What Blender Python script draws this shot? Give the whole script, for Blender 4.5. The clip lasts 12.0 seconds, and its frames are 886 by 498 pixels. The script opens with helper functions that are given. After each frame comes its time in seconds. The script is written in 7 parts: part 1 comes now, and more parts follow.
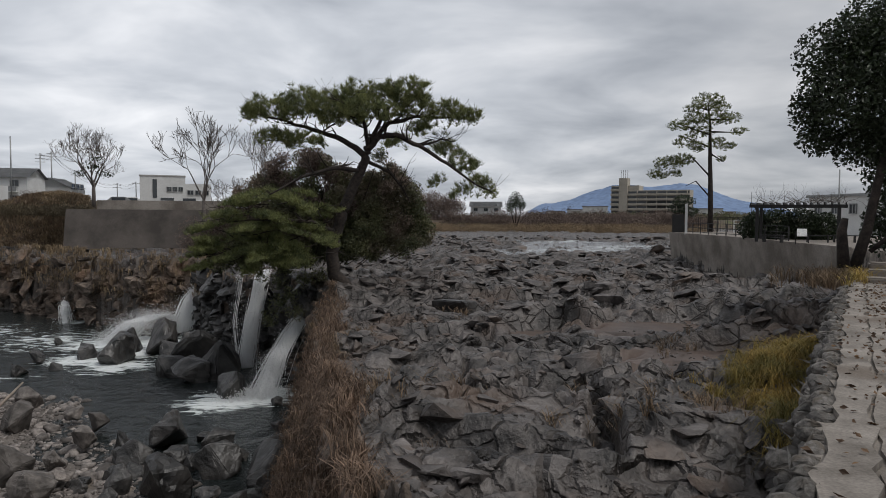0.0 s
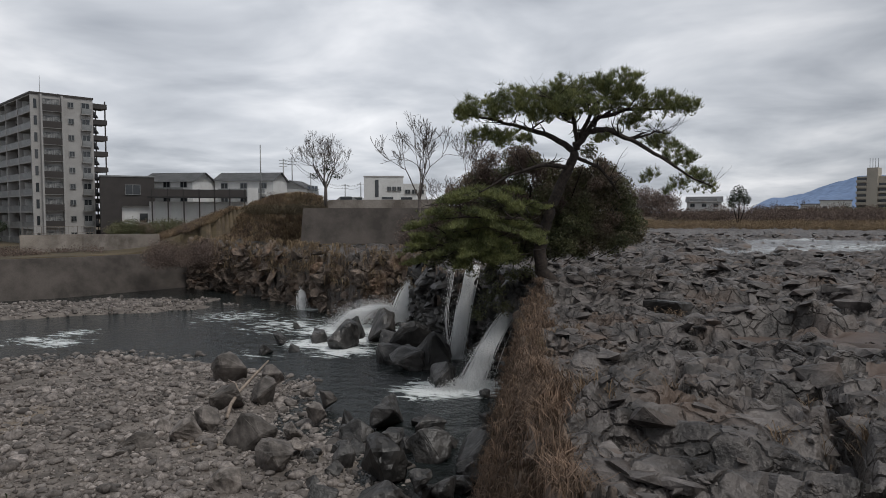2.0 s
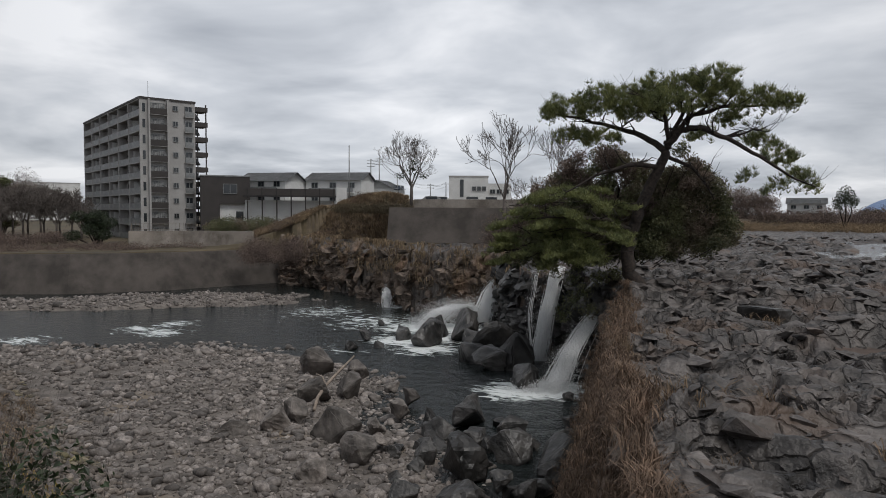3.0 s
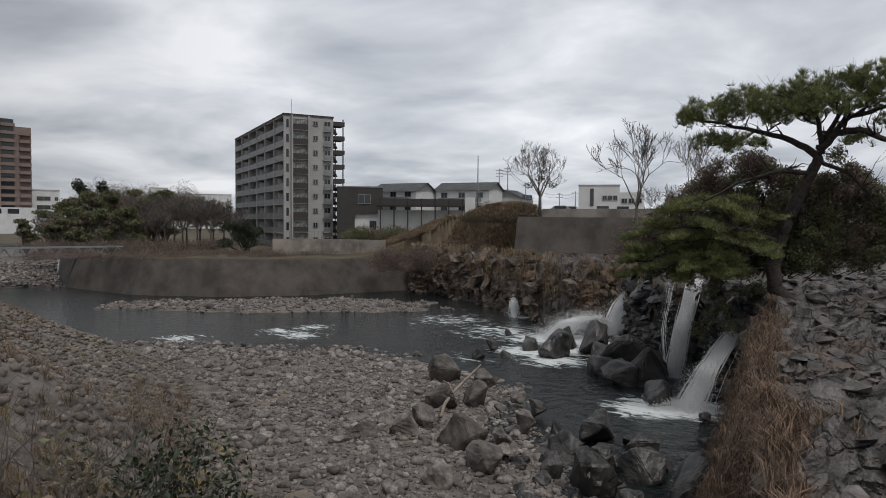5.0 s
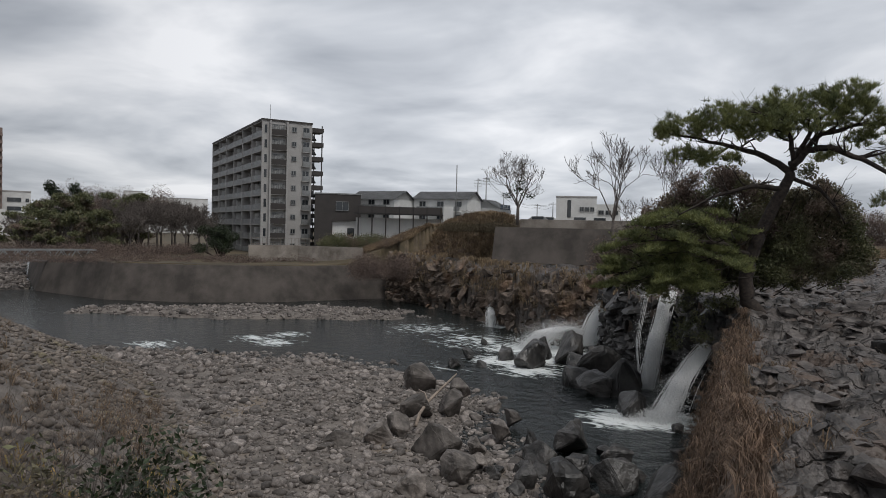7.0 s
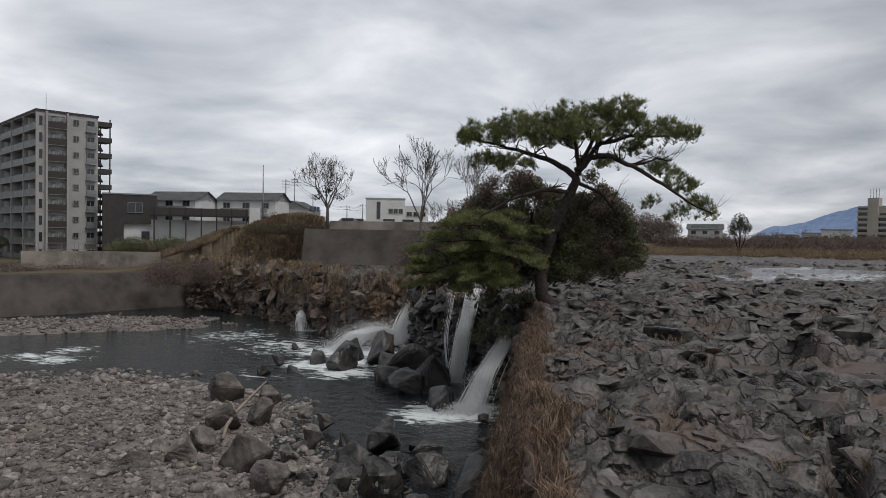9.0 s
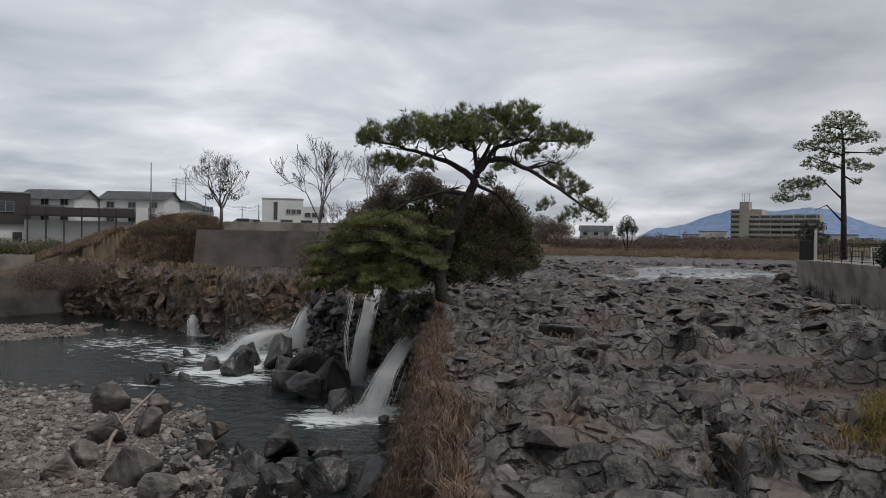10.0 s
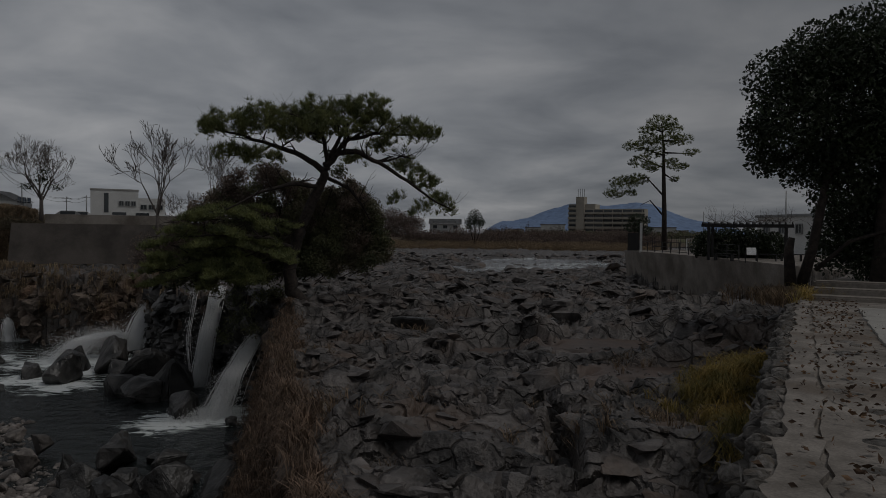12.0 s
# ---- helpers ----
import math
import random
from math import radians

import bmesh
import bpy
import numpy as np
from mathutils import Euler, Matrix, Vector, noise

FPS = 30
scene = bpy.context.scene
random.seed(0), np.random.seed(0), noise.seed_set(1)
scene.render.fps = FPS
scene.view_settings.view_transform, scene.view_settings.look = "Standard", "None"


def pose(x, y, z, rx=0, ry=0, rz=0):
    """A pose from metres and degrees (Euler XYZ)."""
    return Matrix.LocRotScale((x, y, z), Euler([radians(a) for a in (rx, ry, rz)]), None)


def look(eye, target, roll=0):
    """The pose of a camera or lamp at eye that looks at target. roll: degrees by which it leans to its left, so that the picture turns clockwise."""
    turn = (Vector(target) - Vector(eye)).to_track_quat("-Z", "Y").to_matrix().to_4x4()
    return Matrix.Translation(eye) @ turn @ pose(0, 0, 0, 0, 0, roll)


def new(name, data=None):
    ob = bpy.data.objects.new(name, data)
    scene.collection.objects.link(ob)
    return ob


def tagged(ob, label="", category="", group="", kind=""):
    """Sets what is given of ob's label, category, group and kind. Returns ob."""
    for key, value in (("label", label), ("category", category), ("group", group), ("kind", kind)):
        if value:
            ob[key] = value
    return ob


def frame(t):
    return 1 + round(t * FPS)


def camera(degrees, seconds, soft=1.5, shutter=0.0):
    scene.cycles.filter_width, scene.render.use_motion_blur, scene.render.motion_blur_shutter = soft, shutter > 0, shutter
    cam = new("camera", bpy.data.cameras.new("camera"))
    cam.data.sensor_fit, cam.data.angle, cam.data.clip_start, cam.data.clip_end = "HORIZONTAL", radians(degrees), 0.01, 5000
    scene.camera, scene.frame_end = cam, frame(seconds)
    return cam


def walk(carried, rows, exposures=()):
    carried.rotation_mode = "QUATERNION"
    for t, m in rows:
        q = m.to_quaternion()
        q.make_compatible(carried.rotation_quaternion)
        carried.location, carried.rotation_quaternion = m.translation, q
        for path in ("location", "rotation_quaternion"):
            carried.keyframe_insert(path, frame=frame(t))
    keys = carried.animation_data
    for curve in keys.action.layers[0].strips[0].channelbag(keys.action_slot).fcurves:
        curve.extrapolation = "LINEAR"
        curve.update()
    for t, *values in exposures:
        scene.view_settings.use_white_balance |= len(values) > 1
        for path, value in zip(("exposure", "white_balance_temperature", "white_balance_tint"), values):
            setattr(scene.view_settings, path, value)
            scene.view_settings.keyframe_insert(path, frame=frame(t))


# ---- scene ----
cam = camera(66.3, 12.0, soft=0.9)
PATH = [
    (0.0, pose(0, 0, 1.6, 87.25, -0.26, 0.01)),
    (0.5, pose(0, 0, 1.6, 87.15, -0.24, 4.24)),
    (1.0, pose(0, 0, 1.6, 87.01, 0.10, 8.97)),
    (1.5, pose(0, 0, 1.6, 86.91, 0.26, 13.46)),
    (2.0, pose(0, 0, 1.6, 86.96, 0.08, 17.42)),
    (2.5, pose(0, 0, 1.6, 86.92, -0.35, 21.01)),
    (3.0, pose(0, 0, 1.6, 86.93, -0.35, 24.54)),
    (3.5, pose(0, 0, 1.6, 87.02, 0.17, 27.95)),
    (5.5, pose(0, 0, 1.6, 87.99, -1.25, 37.14)),
    (6.0, pose(0, 0, 1.6, 88.32, -1.89, 38.28)),
    (6.5, pose(0, 0, 1.6, 88.34, -1.87, 36.89)),
    (7.0, pose(0, 0, 1.6, 88.43, -1.42, 33.45)),
    (7.5, pose(0, 0, 1.6, 88.74, -1.43, 28.94)),
    (9.5, pose(0, 0, 1.6, 88.92, -0.77, 13.57)),
    (10.0, pose(0, 0, 1.6, 89.11, -0.86, 9.09)),
    (10.5, pose(0, 0, 1.6, 89.24, -1.01, 4.98)),
    (11.0, pose(0, 0, 1.6, 89.07, -1.10, 2.76)),
    (11.5, pose(0, 0, 1.6, 88.84, -0.99, 0.03)),
    (12.0, pose(0, 0, 1.6, 88.71, -0.66, -3.42)),
]
FADE = [(0.0, 0.0), (11.0, 0.0), (11.3, -0.15), (11.5, -0.55), (11.7, -1.0), (12.0, -1.75)]
walk(cam, PATH, FADE)

# ---------------------------------------------------------------- world and sun
SUN_AZ, SUN_EL = radians(112), radians(60)
world = bpy.data.worlds.new("overcast_sky")
scene.world = world
world.use_nodes = True
wt = world.node_tree
wt.nodes.clear()


def wnode(kind, **kw):
    n = wt.nodes.new(kind)
    for key, value in kw.items():
        n.inputs[key].default_value = value
    return n


def build_world():
    out = wnode("ShaderNodeOutputWorld")
    coord = wnode("ShaderNodeTexCoord")
    # cloud deck: the direction laid on a flat layer overhead
    sep = wnode("ShaderNodeSeparateXYZ")
    wt.links.new(coord.outputs["Generated"], sep.inputs[0])
    zmax = wnode("ShaderNodeMath"); zmax.operation = "MAXIMUM"; zmax.inputs[1].default_value = 0.0
    wt.links.new(sep.outputs["Z"], zmax.inputs[0])
    zadd = wnode("ShaderNodeMath"); zadd.operation = "ADD"; zadd.inputs[1].default_value = 0.16
    wt.links.new(zmax.outputs[0], zadd.inputs[0])
    dx = wnode("ShaderNodeMath"); dx.operation = "DIVIDE"
    dy = wnode("ShaderNodeMath"); dy.operation = "DIVIDE"
    wt.links.new(sep.outputs["X"], dx.inputs[0]); wt.links.new(zadd.outputs[0], dx.inputs[1])
    wt.links.new(sep.outputs["Y"], dy.inputs[0]); wt.links.new(zadd.outputs[0], dy.inputs[1])
    com = wnode("ShaderNodeCombineXYZ")
    wt.links.new(dx.outputs[0], com.inputs[0]); wt.links.new(dy.outputs[0], com.inputs[1])
    n1 = wnode("ShaderNodeTexNoise", Scale=1.15, Detail=5.0, Roughness=0.5, Distortion=0.3)
    wt.links.new(com.outputs[0], n1.inputs["Vector"])
    n2 = wnode("ShaderNodeTexNoise", Scale=0.33, Detail=2.0, Roughness=0.5)
    wt.links.new(com.outputs[0], n2.inputs["Vector"])
    add = wnode("ShaderNodeMath"); add.operation = "MULTIPLY_ADD"; add.inputs[1].default_value = 0.4
    wt.links.new(n2.outputs["Fac"], add.inputs[0]); wt.links.new(n1.outputs["Fac"], add.inputs[2])
    ramp = wnode("ShaderNodeValToRGB")
    r = ramp.color_ramp
    r.elements[0].position, r.elements[0].color = 0.54, (0.36, 0.385, 0.43, 1)
    r.elements[1].position, r.elements[1].color = 0.90, (0.84, 0.85, 0.88, 1)
    e = r.elements.new(0.70); e.color = (0.55, 0.575, 0.62, 1)
    wt.links.new(add.outputs[0], ramp.inputs[0])
    sky = wnode("ShaderNodeTexSky")
    sky.sky_type, sky.sun_disc, sky.sun_elevation, sky.sun_rotation = "NISHITA", False, SUN_EL, SUN_AZ
    bg_sky = wnode("ShaderNodeBackground", Strength=0.07)
    wt.links.new(sky.outputs[0], bg_sky.inputs[0])
    # the deck is thinnest, and brightest, upstream of the falls
    dot = wnode("ShaderNodeVectorMath"); dot.operation = "DOT_PRODUCT"; dot.inputs[1].default_value = (-math.sin(radians(24)), math.cos(radians(24)), 0.25)
    wt.links.new(coord.outputs["Generated"], dot.inputs[0])
    thin = wnode("ShaderNodeMapRange")
    thin.inputs["From Min"].default_value, thin.inputs["From Max"].default_value = 0.68, 1.0
    thin.inputs["To Min"].default_value, thin.inputs["To Max"].default_value = 0.76, 1.18
    wt.links.new(dot.outputs["Value"], thin.inputs["Value"])
    bg_cloud = wnode("ShaderNodeBackground")
    wt.links.new(thin.outputs[0], bg_cloud.inputs["Strength"])
    wt.links.new(ramp.outputs[0], bg_cloud.inputs[0])
    mix = wnode("ShaderNodeMixShader"); mix.inputs[0].default_value = 0.93
    wt.links.new(bg_sky.outputs[0], mix.inputs[1]); wt.links.new(bg_cloud.outputs[0], mix.inputs[2])
    wt.links.new(mix.outputs[0], out.inputs[0])


build_world()
sun = new("sun", bpy.data.lights.new("sun", "SUN"))
sun.data.energy, sun.data.angle, sun.data.color = 1.5, radians(18), (1.0, 0.97, 0.93)
sun.matrix_world = look((0, 0, 0), (-math.sin(SUN_AZ) * math.cos(SUN_EL), -math.cos(SUN_AZ) * math.cos(SUN_EL), -math.sin(SUN_EL)))


# ---------------------------------------------------------------- materials
def material(name, base, dark=None, scale=4.0, rough=0.85, bump=0.3, fine=40.0, third=None, spots=0.5, metallic=0.0, bump_dist=0.03, jitter=0.0, trans=0.0, cracks=0.0):
    """A rough natural surface: two tones mixed by noise at two scales, with relief."""
    m = bpy.data.materials.new(name)
    m.use_nodes = True
    t = m.node_tree
    b = t.nodes["Principled BSDF"]
    b.inputs["Roughness"].default_value, b.inputs["Metallic"].default_value = rough, metallic
    co = t.nodes.new("ShaderNodeTexCoord")
    n1 = t.nodes.new("ShaderNodeTexNoise")
    n1.inputs["Scale"].default_value, n1.inputs["Detail"].default_value, n1.inputs["Roughness"].default_value = scale, 6, 0.6
    n2 = t.nodes.new("ShaderNodeTexNoise")
    n2.inputs["Scale"].default_value, n2.inputs["Detail"].default_value = fine, 4
    for n in (n1, n2):
        t.links.new(co.outputs["Object"], n.inputs["Vector"])
    mix = t.nodes.new("ShaderNodeMix"); mix.data_type = "RGBA"
    dark = dark or tuple(c * 0.6 for c in base)
    mix.inputs["A"].default_value, mix.inputs["B"].default_value = (*dark, 1), (*base, 1)
    mr = t.nodes.new("ShaderNodeMapRange")
    mr.inputs["From Min"].default_value, mr.inputs["From Max"].default_value = 0.36, 0.64
    t.links.new(n1.outputs["Fac"], mr.inputs["Value"])
    t.links.new(mr.outputs[0], mix.inputs["Factor"])
    col = mix.outputs["Result"]
    if third:
        n3 = t.nodes.new("ShaderNodeTexNoise")
        n3.inputs["Scale"].default_value, n3.inputs["Detail"].default_value = scale * 0.35, 5
        off = t.nodes.new("ShaderNodeVectorMath"); off.inputs[1].default_value = (7.3, 3.1, 5.7)
        t.links.new(co.outputs["Object"], off.inputs[0]); t.links.new(off.outputs[0], n3.inputs["Vector"])
        mr3 = t.nodes.new("ShaderNodeMapRange")
        mr3.inputs["From Min"].default_value, mr3.inputs["From Max"].default_value = spots, spots + 0.14
        t.links.new(n3.outputs["Fac"], mr3.inputs["Value"])
        mix3 = t.nodes.new("ShaderNodeMix"); mix3.data_type = "RGBA"
        mix3.inputs["B"].default_value = (*third, 1)
        t.links.new(col, mix3.inputs["A"]); t.links.new(mr3.outputs[0], mix3.inputs["Factor"])
        col = mix3.outputs["Result"]
    # fine grain, and a shade of its own for each piece
    grain = t.nodes.new("ShaderNodeMapRange")
    grain.inputs["From Min"].default_value, grain.inputs["From Max"].default_value = 0.3, 0.7
    grain.inputs["To Min"].default_value, grain.inputs["To Max"].default_value = 0.78, 1.18
    t.links.new(n2.outputs["Fac"], grain.inputs["Value"])
    mul = t.nodes.new("ShaderNodeMix"); mul.data_type = "RGBA"; mul.blend_type = "MULTIPLY"; mul.inputs["Factor"].default_value = 1
    t.links.new(col, mul.inputs["A"]); t.links.new(grain.outputs[0], mul.inputs["B"])
    col = mul.outputs["Result"]
    if jitter:
        geo = t.nodes.new("ShaderNodeNewGeometry")
        info = t.nodes.new("ShaderNodeObjectInfo")
        sm = t.nodes.new("ShaderNodeMath"); sm.operation = "ADD"
        t.links.new(geo.outputs["Random Per Island"], sm.inputs[0]); t.links.new(info.outputs["Random"], sm.inputs[1])
        fr = t.nodes.new("ShaderNodeMath"); fr.operation = "FRACT"
        t.links.new(sm.outputs[0], fr.inputs[0])
        jr = t.nodes.new("ShaderNodeMapRange")
        jr.inputs["To Min"].default_value, jr.inputs["To Max"].default_value = 1 - jitter, 1 + jitter
        t.links.new(fr.outputs[0], jr.inputs["Value"])
        mj = t.nodes.new("ShaderNodeMix"); mj.data_type = "RGBA"; mj.blend_type = "MULTIPLY"; mj.inputs["Factor"].default_value = 1
        t.links.new(col, mj.inputs["A"]); t.links.new(jr.outputs[0], mj.inputs["B"])
        col = mj.outputs["Result"]
    t.links.new(col, b.inputs["Base Color"])
    if bump:
        sc = t.nodes.new("ShaderNodeMath"); sc.operation = "MULTIPLY_ADD"; sc.inputs[1].default_value = 0.35
        t.links.new(n2.outputs["Fac"], sc.inputs[0]); t.links.new(n1.outputs["Fac"], sc.inputs[2])
        height = sc.outputs[0]
        if cracks:
            wv = t.nodes.new("ShaderNodeVectorMath"); wv.operation = "MULTIPLY_ADD"; wv.inputs[1].default_value = (0.55, 0.55, 0.55)
            t.links.new(n1.outputs["Color"], wv.inputs[0]); t.links.new(co.outputs["Object"], wv.inputs[2])
            for k, (vs, deep) in enumerate(((cracks, 0.9), (cracks * 3.1, 0.45))):
                vo = t.nodes.new("ShaderNodeTexVoronoi"); vo.feature = "DISTANCE_TO_EDGE"; vo.inputs["Scale"].default_value = vs
                t.links.new(wv.outputs[0], vo.inputs["Vector"])
                vr = t.nodes.new("ShaderNodeMapRange")
                vr.inputs["From Max"].default_value, vr.inputs["To Max"].default_value = 0.05, deep
                t.links.new(vo.outputs["Distance"], vr.inputs["Value"])
                ha = t.nodes.new("ShaderNodeMath"); ha.operation = "ADD"
                t.links.new(height, ha.inputs[0]); t.links.new(vr.outputs[0], ha.inputs[1])
                height = ha.outputs[0]
        bp = t.nodes.new("ShaderNodeBump")
        bp.inputs["Strength"].default_value, bp.inputs["Distance"].default_value = bump, bump_dist
        t.links.new(height, bp.inputs["Height"]); t.links.new(bp.outputs[0], b.inputs["Normal"])
    if trans:
        tr = t.nodes.new("ShaderNodeBsdfTranslucent")
        t.links.new(col, tr.inputs[0])
        ms = t.nodes.new("ShaderNodeMixShader"); ms.inputs[0].default_value = trans
        t.links.new(b.outputs[0], ms.inputs[1]); t.links.new(tr.outputs[0], ms.inputs[2])
        t.links.new(ms.outputs[0], t.nodes["Material Output"].inputs[0])
    return m


def glass(name, tint):
    m = bpy.data.materials.new(name)
    m.use_nodes = True
    b = m.node_tree.nodes["Principled BSDF"]
    b.inputs["Base Color"].default_value = (*tint, 1)
    b.inputs["Roughness"].default_value, b.inputs["Specular IOR Level"].default_value = 0.06, 0.8
    return m


M_LAVA = material("basalt", (0.165, 0.147, 0.137), (0.026, 0.023, 0.021), 0.9, 0.5, 1.0, 9.0, (0.115, 0.082, 0.063), 0.53, bump_dist=0.2, cracks=0.42)
M_SLABROCK = material("basalt_slab", (0.16, 0.142, 0.132), (0.029, 0.025, 0.024), 1.6, 0.6, 1.0, 12.0, (0.115, 0.084, 0.066), 0.54, jitter=0.3, bump_dist=0.08)
M_GRAVEL = material("river_gravel", (0.20, 0.175, 0.155), (0.085, 0.073, 0.064), 0.8, 0.9, 1.0, 7.0, (0.19, 0.15, 0.11), 0.6, bump_dist=0.1)
M_STONE = material("river_stone", (0.25, 0.222, 0.203), (0.105, 0.091, 0.083), 2.5, 0.8, 0.5, 24.0, jitter=0.6)
M_WETROCK = material("wet_basalt", (0.075, 0.070, 0.066), (0.010, 0.010, 0.010), 1.2, 0.42, 1.0, 6.0, jitter=0.4, bump_dist=0.12)
M_BOULDER = material("boulder_stone", (0.21, 0.185, 0.167), (0.06, 0.052, 0.046), 1.3, 0.75, 1.0, 8.0, (0.12, 0.095, 0.072), 0.58, jitter=0.5, bump_dist=0.06)
M_CLIFF = material("cliff_rock", (0.235, 0.182, 0.145), (0.05, 0.04, 0.033), 0.8, 0.9, 1.0, 6.0, (0.22, 0.145, 0.1), 0.54, bump_dist=0.3)
M_EARTH = material("bank_earth", (0.13, 0.10, 0.065), (0.07, 0.055, 0.04), 0.5, 0.95, 0.6, 6.0, (0.09, 0.10, 0.04), 0.56, bump_dist=0.1)
M_CONC = material("old_concrete", (0.33, 0.295, 0.26), (0.15, 0.128, 0.108), 0.35, 0.9, 0.25, 12.0, (0.33, 0.29, 0.25), 0.58)
M_CONC_D = material("dark_stained_concrete", (0.105, 0.09, 0.08), (0.05, 0.043, 0.038), 0.35, 0.9, 0.25, 12.0)
M_PATH = material("worn_mortar", (0.30, 0.268, 0.236), (0.14, 0.122, 0.104), 1.6, 0.9, 0.4, 45.0, (0.15, 0.12, 0.095), 0.55, bump_dist=0.02)
M_SLAB = material("light_concrete_slab", (0.38, 0.362, 0.333), (0.29, 0.275, 0.253), 0.9, 0.85, 0.15, 50.0)
M_MUD = material("brown_silt", (0.115, 0.082, 0.066), (0.075, 0.057, 0.048), 0.8, 0.6, 0.2, 12.0)
M_BARK = material("pine_bark", (0.055, 0.042, 0.035), (0.018, 0.0145, 0.013), 5.0, 0.95, 0.9, 30.0, bump_dist=0.03)
M_TWIG = material("bare_twigs", (0.15, 0.128, 0.115), (0.085, 0.072, 0.065), 6.0, 0.9, 0.2)
M_PINE = material("pine_needles", (0.245, 0.26, 0.095), (0.10, 0.12, 0.05), 0.9, 0.6, 0, 10.0, jitter=0.35, trans=0.25)
M_SHRUB = material("evergreen_leaves", (0.165, 0.168, 0.078), (0.07, 0.08, 0.038), 0.7, 0.6, 0, 8.0, (0.20, 0.148, 0.115), 0.5, jitter=0.4, trans=0.2)
M_DARKLEAF = material("dark_leaves", (0.035, 0.052, 0.02), (0.014, 0.022, 0.01), 0.7, 0.5, 0, 8.0, jitter=0.4, trans=0.15)
M_DRY = material("dry_grass", (0.25, 0.178, 0.115), (0.11, 0.078, 0.053), 1.2, 0.9, 0, 9.0, jitter=0.4, trans=0.2)
M_YELLOW = material("yellow_grass", (0.38, 0.255, 0.07), (0.17, 0.15, 0.048), 1.0, 0.8, 0, 9.0, jitter=0.4, trans=0.3)
M_BROWNTREE = material("winter_brush", (0.22, 0.165, 0.14), (0.105, 0.08, 0.068), 0.4, 0.95, 0, 5.0, jitter=0.4, trans=0.2)
M_WALLGREY = material("grey_render", (0.42, 0.41, 0.40), (0.35, 0.34, 0.33), 0.3, 0.85, 0.05, 20.0)
M_WHITE = material("white_paint", (0.72, 0.72, 0.71), (0.60, 0.60, 0.59), 0.3, 0.7, 0.05, 20.0)
M_DARKPANEL = material("dark_brown_panel", (0.055, 0.048, 0.045), (0.04, 0.035, 0.033), 0.5, 0.6, 0.05)
M_REED = material("straw_reeds", (0.34, 0.255, 0.16), (0.17, 0.124, 0.083), 0.5, 0.95, 0, 5.0, jitter=0.45, trans=0.2)
M_BROWNTILE = material("brown_tile", (0.27, 0.205, 0.18), (0.2, 0.15, 0.13), 0.3, 0.8, 0.05)
M_ROOF = material("grey_roof_tile", (0.22, 0.225, 0.23), (0.16, 0.163, 0.168), 0.8, 0.7, 0.2)
M_STEEL = material("grey_steel", (0.32, 0.33, 0.33), (0.22, 0.225, 0.225), 1.0, 0.5, 0.05, metallic=0.4)
M_BLACK = material("black_iron", (0.025, 0.023, 0.022), (0.015, 0.014, 0.014), 2.0, 0.55, 0.05)
M_GLASS = glass("window_glass", (0.03, 0.035, 0.04))
M_GRASS = material("park_grass", (0.115, 0.088, 0.05), (0.055, 0.045, 0.029), 0.15, 0.95, 0.3, 4.0)


# ---------------------------------------------------------------- mesh tools
def link_mesh(name, verts, faces, mat, parent=None, smooth=False):
    me = bpy.data.meshes.new(name)
    me.from_pydata([tuple(v) for v in verts] if not isinstance(verts, np.ndarray) else verts.tolist(), [], faces if isinstance(faces, list) else faces.tolist())
    me.materials.append(mat)
    if smooth:
        me.shade_smooth()
    else:
        me.shade_flat()
    ob = new(name, me)
    if parent:
        ob.parent = parent
    return ob


def part(name, bm, mat, parent=None, label=""):
    me = bpy.data.meshes.new(name)
    bm.to_mesh(me)
    bm.free()
    me.materials.append(mat)
    ob = new(name, me)
    if parent:
        ob.parent = parent
    if label:
        ob["label"] = label
    return ob


def add_box(bm, x0, y0, z0, x1, y1, z1):
    v = [bm.verts.new(c) for c in ((x0, y0, z0), (x1, y0, z0), (x1, y1, z0), (x0, y1, z0), (x0, y0, z1), (x1, y0, z1), (x1, y1, z1), (x0, y1, z1))]
    for f in ((3, 2, 1, 0), (4, 5, 6, 7), (0, 1, 5, 4), (1, 2, 6, 5), (2, 3, 7, 6), (3, 0, 4, 7)):
        bm.faces.new([v[i] for i in f])


def box(name, x0, y0, z0, x1, y1, z1, mat, parent=None, label="", bevel=0.0):
    bm = bmesh.new()
    add_box(bm, x0, y0, z0, x1, y1, z1)
    if bevel:
        bmesh.ops.bevel(bm, geom=bm.edges[:], offset=bevel, segments=1, affect="EDGES")
    return part(name, bm, mat, parent, label)


def thing(name, x, y, z, turn, label, category, group="", kind=""):
    e = new(name)
    e.matrix_world = pose(x, y, z, 0, 0, turn)
    return tagged(e, label, category, group, kind)


